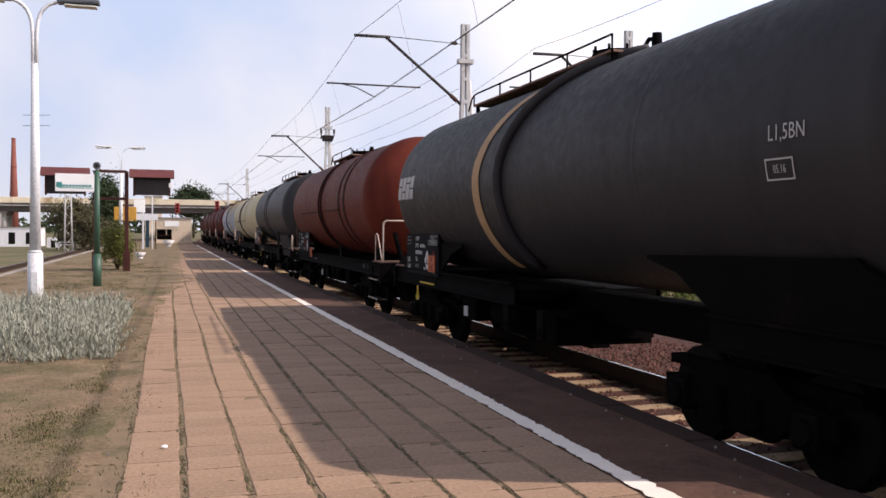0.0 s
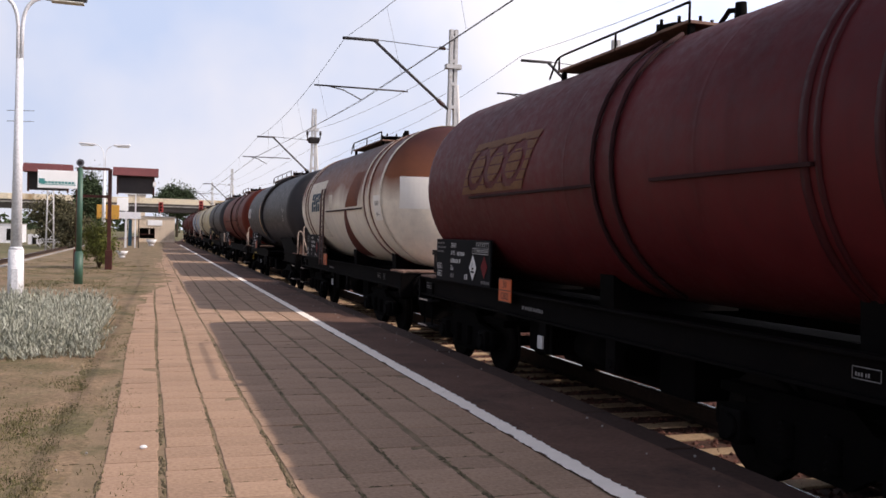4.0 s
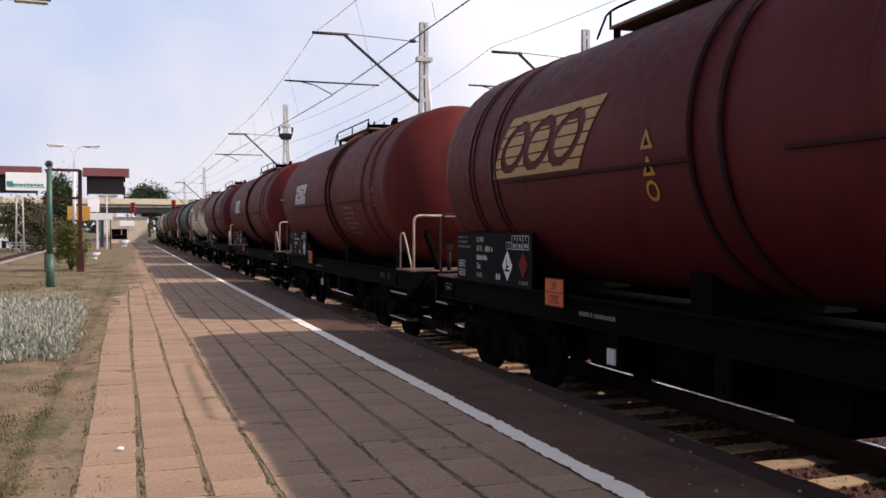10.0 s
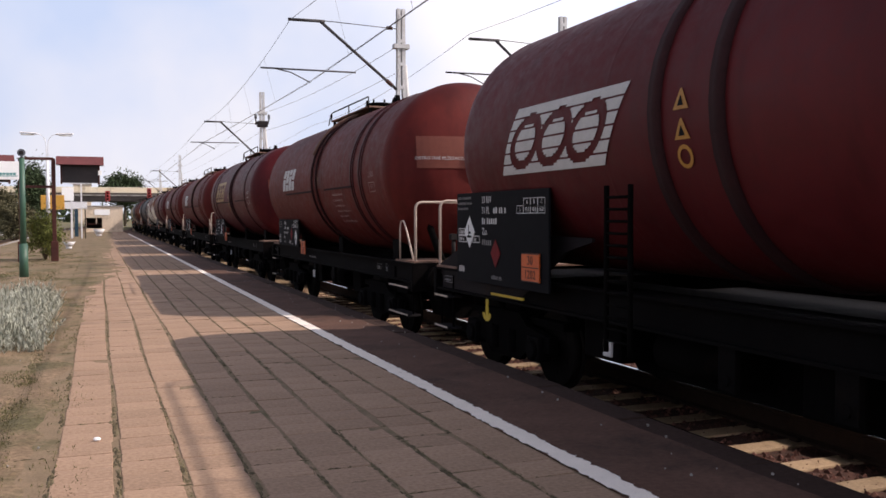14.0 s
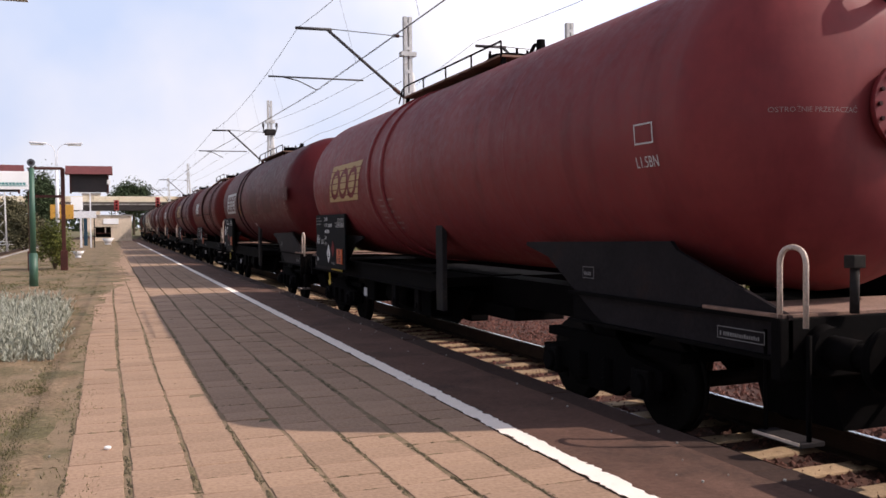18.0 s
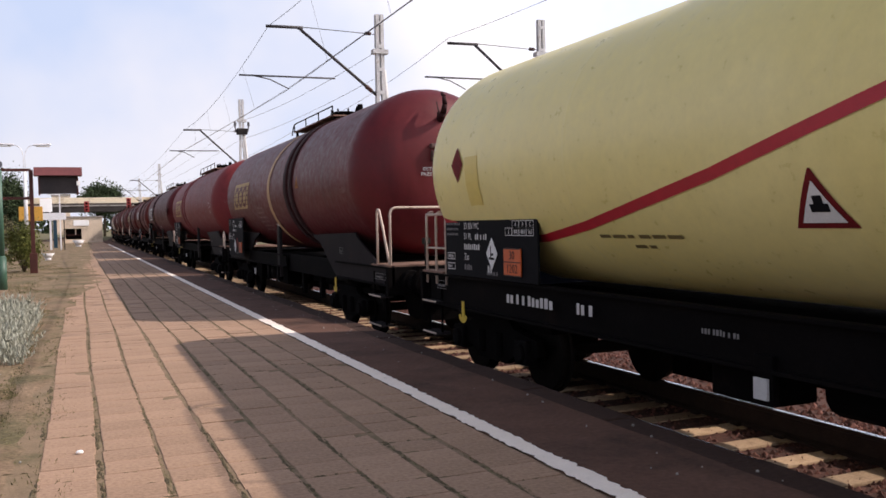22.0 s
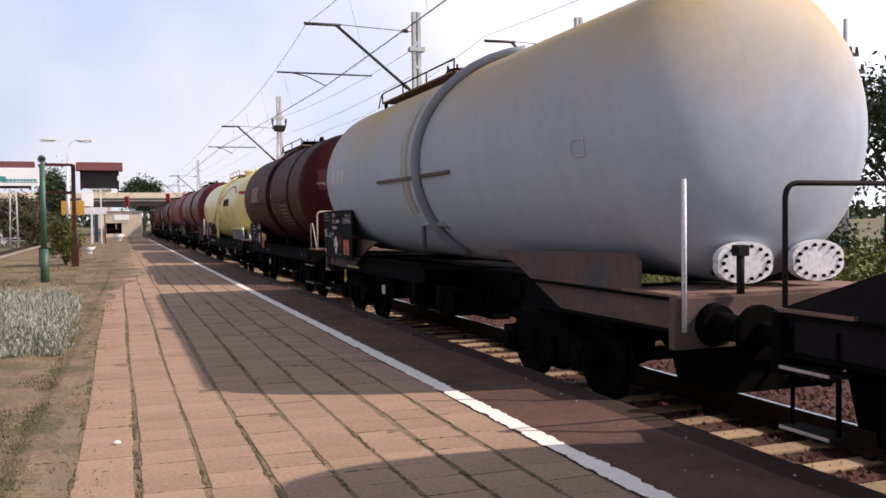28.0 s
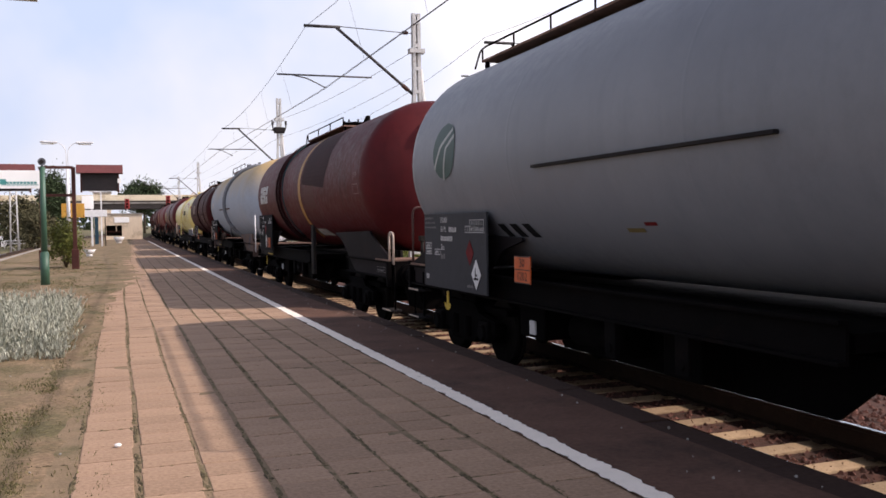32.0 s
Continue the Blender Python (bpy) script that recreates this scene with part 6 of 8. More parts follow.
def dome_patch(bm, y1, r, zc, x0, x1, z0, z1, head=0.62, lift=0.007, nx=8, nz=6):
    vs = [[bm.verts.new((x0 + (x1 - x0) * i / nx, dome_y(x0 + (x1 - x0) * i / nx, z0 + (z1 - z0) * j / nz - zc, y1, r, head) - lift, z0 + (z1 - z0) * j / nz)) for i in range(nx + 1)] for j in range(nz + 1)]
    for j in range(nz):
        for i in range(nx):
            bm.faces.new((vs[j][i], vs[j][i + 1], vs[j + 1][i + 1], vs[j + 1][i]))


def dome_words(name, text, size, material, parent, y1, r, zc, x, z, head=0.62):
    ob = words(name, text, size, material, parent, Matrix(), 0.0)
    for p in ob.data.vertices:
        px, pz = x + p.co.x, z + p.co.y
        p.co = (px, dome_y(px, pz - zc, y1, r, head) - 0.02, pz)
    return ob


def lift_eye(w, y1, r, zc, head=0.62):
    """A dark lifting horn welded high on the dished end."""
    bm = bmesh.new()
    y = dome_y(0, r * 0.74, y1, r, head)
    rise = [Vector((0, y + dy, zc + r * k)) for dy, k in ((0.10, 0.57), (-0.10, 0.60), (-0.24, 0.66), (-0.31, 0.75), (-0.28, 0.84), (-0.18, 0.89))]
    for i, (p, q) in enumerate(zip(rise[:-1], rise[1:])):
        rod(bm, p, q, 0.075 - 0.010 * i, 0.065 - 0.010 * i, 8)
    rod(bm, (0, y - 0.04, zc + r * 0.62), (0, y + 0.10, zc + r * 0.80), 0.055, 0.045, 8)
    rod(bm, (0, y + 0.06, zc + r * 0.56), (0, y - 0.02, zc + r * 0.57), 0.15, 0.13, 12)
    part("lifting_hook", bm, M["strap_dark"], w, "dark welded lifting hook")


def under_frame(w, L, full=True, stub=8.4, belly=True, headstock="frame"):
    for y in (0, -L):
        s = 1 if y == 0 else -1
        bm = bmesh.new()
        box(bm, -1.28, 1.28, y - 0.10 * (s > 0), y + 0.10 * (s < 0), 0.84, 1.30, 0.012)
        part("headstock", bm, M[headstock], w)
        buffers(w, y, s)
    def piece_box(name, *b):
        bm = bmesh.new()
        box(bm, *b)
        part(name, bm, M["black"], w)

    # filler blocks added round the draw gear to stop sun and view
    for y, s in ((0, -1), (-L, 1)):
        bm = bmesh.new()
        a = [bm.verts.new((x, y + s * 0.12, z)) for x, z in ((-0.7, 0.95), (-0.55, 0.38), (0.55, 0.38), (0.7, 0.95))]
        far = 1.0 if s > 0 else 0.5
        b = [bm.verts.new((v.co.x, y + s * far, v.co.z)) for v in a]
        skin(bm, a, b, False)
        bm.faces.new(a)
        bm.faces.new(b[::-1])
        part("draw_gear", bm, M["black"], w)
    deep = 0.42 if belly else 0.80
    if full:
        piece_box("centre_sill", -0.25, 0.25, -L + 0.1, -0.1, 0.90, 1.22)
        prof = [(-3.8, 0.95), (-4.5, deep), (-L + 4.8, deep), (-L + 4.2, 0.95)]
    else:
        piece_box("centre_sill", -0.25, 0.25, -stub, -0.1, 0.90, 1.22)
        piece_box("floor_plate", -1.1, 1.1, -stub, -3.9, 1.06, 1.20)
        piece_box("centre_sill", -0.25, 0.25, -L + 0.1, -stub - 0.01, 0.80, 1.20)
        piece_box("drain_trough", -0.40, 0.40, -stub - 1.1, -stub - 0.01, 0.61, 0.799)
        prof = [(-3.7, 0.95), (-4.2, 0.40), (-stub + 0.7, 0.40), (-stub, 0.95)]
    # deep webs added as screens against sun and the view beyond
    for x in (-0.55, 0.55):
        bm = bmesh.new()
        va, vb = ([bm.verts.new((x + d, y, z)) for y, z in prof] for d in (-0.02, 0.02))
        skin(bm, va, vb, False)
        bm.faces.new(va)
        bm.faces.new(vb[::-1])
        part("girder_web", bm, M["black"], w)
    spans = [(-L + 0.10, -0.10)] if full else [(-stub, -0.10), (-L + 0.10, -L + 3.2)]
    for a, b in spans:
        for s in (-1, 1):
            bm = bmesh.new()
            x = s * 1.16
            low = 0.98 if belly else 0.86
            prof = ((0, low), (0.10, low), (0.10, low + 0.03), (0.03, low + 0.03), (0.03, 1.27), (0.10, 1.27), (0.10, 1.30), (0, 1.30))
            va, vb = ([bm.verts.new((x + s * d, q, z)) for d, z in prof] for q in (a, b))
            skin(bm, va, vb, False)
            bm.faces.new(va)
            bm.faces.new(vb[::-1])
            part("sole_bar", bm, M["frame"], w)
    for yb in (-1.9, -L + 2.5) if full else (-1.95, -L + 2.95):
        bogie(w, yb)
    bm = bmesh.new()
    gy = -L / 2 if full else -5.6
    rod(bm, (-0.75, gy + 0.6, 0.74), (-0.75, gy - 0.6, 0.74), 0.20, 0.20, 14)
    part("air_tank", bm, M["black"], w)
    bm = bmesh.new()
    box(bm, -0.95, 0.5, gy - 1.9, gy - 1.3, 0.50, 0.95, 0.03)
    box(bm, -1.05, -0.6, gy + 1.0, gy + 1.7, 0.55, 0.98, 0.03)
    rod(bm, (-0.3, gy + 2.4, 0.62), (-0.3, gy - 2.4, 0.62), 0.03, 0.03, 6)
    rod(bm, (-1.0, gy + 2.4, 0.95), (-1.0, gy - 2.4, 0.95), 0.025, 0.025, 6)
    part("brake_rigging", bm, M["black"], w)
    for y in (gy - 0.8, gy + 0.9) if full else (-6.4, -7.6):
        bm = bmesh.new()
        box(bm, -1.24, -1.18, y - 0.10, y + 0.10, 0.62, 0.99, 0.01)
        rod(bm, (-1.26, y, 0.72), (-1.16, y, 0.72), 0.05, 0.05, 8)
        lever = part("brake_lever", bm, M["frame"], w)
    bm = bmesh.new()
    box(bm, -1.27, -1.245, gy + 0.83, gy + 0.97, 0.66, 0.82, 0.004)
    part("brake_mark", bm, M["letter"], lever, "white brake setting plate")


def sun_block_box(w, y0, y1):
    """An added box below the far sole bar that keeps sun off the sleepers."""
    bm = bmesh.new()
    box(bm, 0.72, 1.10, y1, y0, 0.12, 0.94, 0.03)
    part("brake_casing", bm, M["black"], w)


def yellow_hook(w, y):
    """The yellow anchor-shaped lifting mark on the sole bar."""
    bm = bmesh.new()
    box(bm, -1.285, -1.272, y - 0.035, y + 0.035, 0.76, 0.98)
    n = 10
    a = [bm.verts.new((-1.285, y + 0.13 * math.cos(q), 0.80 + 0.10 * math.sin(q))) for q in np.linspace(math.pi, math.tau, n)]
    b = [bm.verts.new((-1.285, y + 0.065 * math.cos(q), 0.81 + 0.045 * math.sin(q))) for q in np.linspace(math.pi, math.tau, n)]
    for k in range(n - 1):
        bm.faces.new((a[k], a[k + 1], b[k + 1], b[k]))
    part("lifting_mark", bm, M["yellow_mark"], w, "yellow painted lifting mark")


def saddles(w, L, r, zc, ys, material="frame"):
    for y in ys:
        bm = bmesh.new()
        n = 12
        a = []
        for k in range(n + 1):
            t = -0.62 + 1.24 * k / n
            a.append((math.sin(t) * (r + 0.004), zc - math.cos(t) * (r + 0.004)))
        for d in (-0.16, 0.16):
            top = [bm.verts.new((x, y + d, z)) for x, z in a]
            low = [bm.verts.new((x * 0.98, y + d, 1.22)) for x, z in a]
            for k in range(n):
                bm.faces.new((low[k], low[k + 1], top[k + 1], top[k]))
            if d < 0:
                first = (top, low)
            else:
                for k in range(n):
                    bm.faces.new((first[1][k], first[1][k + 1], low[k + 1], low[k]))
                for i in (0, n):
                    bm.faces.new((first[1][i], low[i], top[i], first[0][i]))
        part("saddle", bm, M[material], w)


def wedge_plate(w, y_end, way, length, material, z_top, inset=1.45, foot=0.0):
    """The plate that carries a self-supporting tank over its bogie: high on the tank, sloping down to the headstock."""
    for s in (-1, 1):
        bm = bmesh.new()
        x = s * 1.20
        prof = ([(foot, 1.32)] if foot else []) + [(0.0, 1.32), (0.0, 1.0), (length - 1.75, 1.0), (length - 1.55, 1.08), (length - 0.55, z_top - 0.16), (length, z_top - 0.04), (length, z_top), (inset, z_top + 0.05), (inset - 0.10, z_top - 0.03)]
        a = [bm.verts.new((x, y_end + way * y, z)) for y, z in prof]
        b = [bm.verts.new((x - s * 0.04, y_end + way * y, z)) for y, z in prof]
        bm.faces.new(a)
        bm.faces.new(b[::-1])
        for k in range(len(prof)):
            bm.faces.new((a[k], b[k], b[(k + 1) % len(prof)], a[(k + 1) % len(prof)]))
        part("carrier_plate", bm, M[material], w)
    bm = bmesh.new()
    ends = sorted((y_end + way * 0.1, y_end + way * (length - 1.9)))
    box(bm, -1.16, 1.16, *ends, 1.02, 1.26)
    part("carrier_floor", bm, M["black"], w)


def support_leg(w, y, r, zc, material="grey_steel"):
    for s in (-1, 1):
        bm = bmesh.new()
        box(bm, min(s * 1.12, s * 1.2), max(s * 1.12, s * 1.2), y - 0.14, y + 0.14, 0.72, zc - 0.85, 0.015)
        part("support_leg", bm, M[material], w)


def wagon(label, paint, L, style, r=1.48, zc=2.84, front=0.55, rear=0.60, stub=8.4, head=0.62, headstock="frame"):
    """The parts that all wagons have; returns the thing and its tank's ends."""
    w = thing("tank_wagon", label, "tank wagon", None, "wagons of the tank train")
    y0, y1 = -front, -L + rear
    tank_body(w, y0, y1, r, zc, paint, head)
    under_frame(w, L, style != "long", stub, headstock=headstock)
    return w, y0, y1


def deck_plate(w, L, y0, y1, z=1.30):
    bm = bmesh.new()
    box(bm, -1.24, 1.24, min(y0, y1), max(y0, y1), z, z + 0.03, 0.005)
    part("end_deck", bm, M["deck"], w, "rusty end platform plate")


def brake_post(w, y, tall=True):
    bm = bmesh.new()
    if tall:
        box(bm, -0.07, 0.07, y - 0.06, y + 0.06, 1.3, 2.28, 0.02)
        rod(bm, (0, y, 2.28), (0, y, 2.36), 0.04, 0.04, 8)
        tube(bm, [(-0.3, y, 2.36), (0.0, y, 2.37), (0.3, y, 2.33)], 0.02, 6)
        part("brake_post", bm, M["black"], w)
    bm = bmesh.new()
    rod(bm, (-0.62, y - 0.25, 1.32), (-0.62, y - 0.25, 1.66), 0.035, 0.035, 8)
    box(bm, -0.68, -0.56, y - 0.30, y - 0.20, 1.66, 1.76, 0.01)
    part("lamp_bracket", bm, M["grey_steel"], w)


def strut_pair(w, y_end, way, r, zc):
    """Diagonal stays from the headstock up to the dished end."""
    for x in (-0.75, 0.75):
        bm = bmesh.new()
        tube(bm, [(x, y_end + way * 0.05, 1.32), (x * 1.05, y_end + way * 0.75, 2.1)], 0.06, 4)
        part("end_stay", bm, M["black"], w)


def short_wagon(label, paint, L, rear_rail="handrail", front_rail="handrail_dark", box_end=False, ladder_y=-6.85, straps=(-9.95, -10.65), order="rw", front=0.50, rear=0.42, pipes=True, strap_paint=None):
    """The short type: a full underframe, saddles, an end platform with rails at the back."""
    r, zc = 1.48, 2.84
    w, y0, y1 = wagon(label, paint, L, "short", r, zc, front, rear)
    saddles(w, L, r, zc, (-2.1, -L / 2, -L + 2.1))
    sun_block_box(w, -3.2, -6.2)
    deck_plate(w, L, -0.02, -0.75)
    deck_plate(w, L, -L + 0.02, -L + 0.95)
    if rear_rail:
        handrail(w, -L + 0.06, "end", rear_rail)
        handrail(w, -L + 0.72, "hook", rear_rail)
        steps(w, -L + 0.62, half=0.48)
    if front_rail:
        handrail(w, -0.06, "end", front_rail)
    steps(w, -0.38)
    brake_post(w, -L + 0.14, bool(rear_rail))
    if rear_rail:
        strut_pair(w, -L, 1, r, zc)
    data_plate(w, -0.97, 1.30, 1.98, 2.47, x=-1.27, white={"rw": (0.89, 0.34), "low": (0.895, 0.26), "wr": (0.72, 0.38)}[order], red={"rw": (0.68, 0.46), "low": (0.71, 0.36), "wr": (0.91, 0.42)}[order], orange=2.89, orange_z=1.15)
    sole_marks(w, ((-0.45, 1.12, 0.26, 0.09, True), (-4.6, 1.10, 0.9, 0.05, False), (-L + 1.9, 1.12, 0.26, 0.09, True), (-L + 1.4, 1.11, 0.12, 0.12, True)))
    catwalk(w, -4.0, -7.1, zc + r + 0.02)
    top_fittings(w, -6.2, zc + r + 0.02)
    for y in straps:
        band(w, y, r, zc, 0.08, strap_paint or paint, 0.0, math.tau, 0.018)
        band(w, y - 0.14, r, zc, 0.05, "rust_run" if strap_paint else paint, 0.0, math.tau, 0.018)
    for d in (0.0, -0.40) if pipes else ():
        bm = bmesh.new()
        tube(bm, [wrap(r, zc, ladder_y + d, v, 0.03) for v in np.linspace(1.6, -1.75, 16)], 0.026, 6)
        part("side_pipe", bm, M["strap_dark"], w)
    for y_from, y_to in ((-3.1, ladder_y + 0.02), (ladder_y - 1.1, ladder_y - 3.2)) if pipes else ((-5.1, -9.2),):
        bm = bmesh.new()
        p, q = wrap(r, zc, y_from, -0.23, 0.04), wrap(r, zc, y_to, -0.23, 0.04)
        box(bm, p.x, p.x + 0.05, q.y, p.y, p.z - 0.022, p.z + 0.010)
        part("side_rib", bm, M["strap_dark"], w)
    if box_end:
        bm = bmesh.new()
        box(bm, -0.11, 0.09, y1 - 0.10, y1 + 0.06, 2.90, 3.16, 0.02)
        box(bm, -0.08, 0.08, y1 - 0.08, y1 + 0.06, 2.78, 2.902, 0.02)
        part("end_box", bm, M["handrail_dark"], w, "dark box on the tank end")
    return w


def end_notice(w, L, paint, text=True, r=1.48, zc=2.84, rear=0.42, x0=-1.05, x1=-0.22, low=-0.02, high=0.50, head=0.62):
    """A repainted field with a caution notice on the trailing end."""
    y1 = -L + rear
    decal(w, "notice_field", paint, lambda bm: dome_patch(bm, y1, r, zc, x0, x1, zc + low, zc + high, head), "repainted field of another shade")
    if text:
        dome_words("notice", "OSTROŻNIE PRZETACZAĆ", 0.075, M["letter"], w, y1, r, zc, (x0 + x1) / 2, zc + 0.14)


def long_wagon(label, paint, L, r=1.50, zc=2.90, rear_rail=None, front_rail="handrail_dark", wedge="plate_grey", front=0.60, rear=0.45, leg=-8.55, straps=(-5.8, -6.6), walk_at=(-5.0, -9.4), hook=True, stub=8.4, plate_long=4.3, plate_top=1.80, head=0.62, headstock="frame", strap_w=0.16, yellow=True, inset=1.45, foot=0.0):
    """The long self-supporting type on carrier plates, open below its middle."""
    w, y0, y1 = wagon(label, paint, L, "long", r, zc, front, rear, stub, head, headstock)
    sun_block_box(w, -3.2, -5.2)
    wedge_plate(w, -L, 1, plate_long, wedge, plate_top, inset, foot)
    wedge_plate(w, 0, -1, plate_long, wedge, plate_top, inset, foot)
    deck_plate(w, L, -L + 0.02, -L + 0.95)
    deck_plate(w, L, -0.02, -0.75)
    if rear_rail == "hook":
        handrail(w, -L + 0.06, "end", "handrail")
        handrail(w, -L + 0.72, "tall_hook", "handrail")
        steps(w, -L + 0.62, (0.80, 0.32), 0.32)
    elif rear_rail != "none":
        handrail(w, -L - 0.06, "loop", "handrail")
        steps(w, -L + 0.02, (0.42,))
    if front_rail:
        handrail(w, -0.06, "end", front_rail)
        steps(w, -0.36)
    brake_post(w, -L + 0.20, rear_rail == "hook")
    if leg:
        support_leg(w, leg, r, zc)
    for y in straps:
        band(w, y, r, zc, strap_w, "strap_dark" if "red" in paint or "maroon" in paint or "cherry" in paint else paint, 0, math.tau, 0.03)
    catwalk(w, walk_at[0], walk_at[1], zc + r + 0.02)
    top_fittings(w, walk_at[1] + 0.9, zc + r + 0.02)
    if yellow:
        yellow_hook(w, -1.9)
        bm = bmesh.new()
        box(bm, -1.25, -1.235, -2.85, -1.95, 1.04, 1.07)
        part("yellow_edge", bm, M["yellow_mark"], w)
    if hook:
        lift_eye(w, y1, r, zc, head)
    return w


def end_flange(w, y1, zc, paint, x=-0.10, rad=0.34):
    """The round bolted cover on the dished end."""
    bm = bmesh.new()
    rod(bm, (x, y1 + 0.05, zc), (x, y1 - 0.15, zc), rad * 0.85, rad * 0.85, 24)
    rod(bm, (x, y1 - 0.15, zc), (x, y1 - 0.20, zc), rad, rad, 26)
    f = part("end_cover", bm, M[paint], w, "round bolted cover")
    bm = bmesh.new()
    for k in range(16):
        a = k * math.tau / 16
        rod(bm, (x + rad * 0.87 * math.cos(a), y1 - 0.20, zc + rad * 0.87 * math.sin(a)), (x + rad * 0.87 * math.cos(a), y1 - 0.225, zc + rad * 0.87 * math.sin(a)), 0.018, 0.018, 6)
    part("bolt_ring", bm, M["strap_dark"], f)


def decal(w, name, material, build, label=""):
    bm = bmesh.new()
    build(bm)
    ob = part(name, bm, M[material], w, label)
    if name in ("address_print", "warning_ring"):
        tagged(ob, label, kind="stuff")
    return ob


def framed(w, r, zc, y, v, width, h, material, t=0.014):
    decal(w, "date_frame", material, lambda bm: [rect(bm, r, zc, a, b, c, d, 0.012) for a, b, c, d in (
        (y, y - width, v + h - t, v + h), (y, y - width, v, v + t), (y, y - t, v, v + h), (y - width + t, y - width, v, v + h))])


TRAIN = []          # (wagon, place of its leading headstock at the start)


def add(w, f):
    TRAIN.append((w, f))
    return w


# dark grey wagon with a beige band
L, R0, ZC = 14.5, 1.48, 2.80
w = add(long_wagon("dark grey tank wagon with a beige sloping band", "tank_grey", L, R0, ZC, "none", None, "frame", leg=None, straps=(), walk_at=(-3.0, -8.2), hook=False, stub=6.6), 18.1)
handrail(w, -L + 0.06, "end_hook", "handrail")
steps(w, -L + 0.36)
bm = bmesh.new()
fin = [[bm.verts.new((x, -L + 0.10 + d, z)) for x, z in ((-1.14, 1.31), (-0.92, 1.31), (-0.98, 1.45), (-1.10, 1.72))] for d in (0.0, 0.02)]
skin(bm, fin[0], fin[1], False)
bm.faces.new(fin[0])
bm.faces.new(fin[1][::-1])
part("reflector_plate", bm, M["filler"], w, "pale tapered plate inside the hooked rail")
data_plate(w, -0.95, 1.20, 1.98, 2.15, orange_on=0.74)
bm = bmesh.new()
for k in range(16):
    a, b = 1.75 - k * 0.21, 1.75 - (k + 1) * 0.21
    ya, yb = (-5.75 - 0.55 * max(0.0, q) ** 1.5 for q in (a, b))
    patch(bm, R0, ZC, ((ya + 0.15, a), (ya - 0.15, a), (yb - 0.15, b), (yb + 0.15, b)), 0.012)
part("beige_band", bm, M["beige_band"], w, "beige painted band")
bm = bmesh.new()
tube(bm, [wrap(R0, ZC, -6.75 - 0.5 * max(0.0, q) ** 1.5, q, 0.05) for q in np.linspace(2.2, -1.5, 18)], 0.07, 8)
part("hoop_pipe", bm, M["tank_grey"], w)
decal(w, "logo", "letter", lambda bm: blocks_logo(bm, R0, ZC, -1.15, 0.05, 1.1, 0.42), "worn pale block logo")
tank_words("brake_marking", "L1,5BN", 0.22, M["letter"], w, R0, ZC, -12.65, -0.02, 0, 0.8)
tank_words("test_date", "05.16", 0.12, M["letter"], w, R0, ZC, -12.55, -0.29, 0, 0.7)
framed(w, R0, ZC, -12.39, -0.375, 0.32, 0.17, "letter")

# white and rust wagon
L, R0, ZC = 11.8, 1.48, 2.84
w = add(short_wagon("white tank wagon streaked with rust, blue block logo", "tank_white", L, None, None, False, -5.0, (-1.70, -2.10, -9.24, -9.78), pipes=False, strap_paint="tank_clean"), 2.36)
decal(w, "paint_field", "tank_clean", lambda bm: rect(bm, R0, ZC, -2.32, -4.62, -0.98, 0.64, 0.004), "repainted cream field")
decal(w, "paint_field", "tank_clean", lambda bm: rect(bm, R0, ZC, -5.38, -5.82, -0.2, 0.18, 0.004), "repainted cream field")
decal(w, "logo", "letter_blue", lambda bm: blocks_logo(bm, R0, ZC, -2.80, 0.04, 1.25, 0.50), "dark blue block logo")
decal(w, "paint_patch", "fresh_white", lambda bm: rect(bm, R0, ZC, -10.20, -10.78, -0.53, 0.0), "fresh white paint patch")
tank_words("brake_marking", "L1.5BN", 0.17, M["letter_black"], w, R0, ZC, -10.49, -0.17, 0, 0.70)
tank_words("brake_marking", "08.16 L", 0.15, M["letter_black"], w, R0, ZC, -10.49, -0.40, 0, 0.7)
decal(w, "paint_run", "rust_run", lambda bm: (patch(bm, R0, ZC, ((-6.50, -1.07), (-7.34, -1.07), (-7.48, -0.25), (-7.26, -0.25))), patch(bm, R0, ZC, ((-5.75, -1.70), (-7.22, -1.70), (-7.34, -1.07), (-6.50, -1.07)))), "maroon paint sweep down the side")
decal(w, "paint_sweep", "rust_swoosh", lambda bm: (patch(bm, R0, ZC, ((-7.35, -0.18), (-8.67, -0.18), (-8.90, 0.20), (-7.75, 0.20)), 0.004), patch(bm, R0, ZC, ((-7.75, 0.20), (-8.90, 0.20), (-9.0, 0.62), (-8.15, 0.62)), 0.004)), "orange-brown paint sweep above the rib")
decal(w, "paint_patch", "fresh_white", lambda bm: dome_patch(bm, -L + 0.42, R0, ZC, -1.18, -0.42, ZC - 0.28, ZC + 0.36), "fresh white paint field")
decal(w, "paint_patch", "fresh_white", lambda bm: dome_patch(bm, -L + 0.42, R0, ZC, -0.42, 0.20, ZC - 0.48, ZC - 0.02), "fresh white paint field")
decal(w, "paint_patch", "fresh_white", lambda bm: dome_patch(bm, -L + 0.42, R0, ZC, 0.48, 1.0, ZC + 0.18, ZC + 0.52), "fresh white paint field")
handrail(w, 0.16, "end", "handrail")
deck_plate(w, L, 0.24, 0.0)
ladder(w, -5.0, R0, ZC, 1.2, 3.2, "handrail_dark", 0.4)
band(w, -L + 1.02, R0, ZC, 0.16, "tank_clean", 0.0, math.tau, 0.006, "pale_ring")


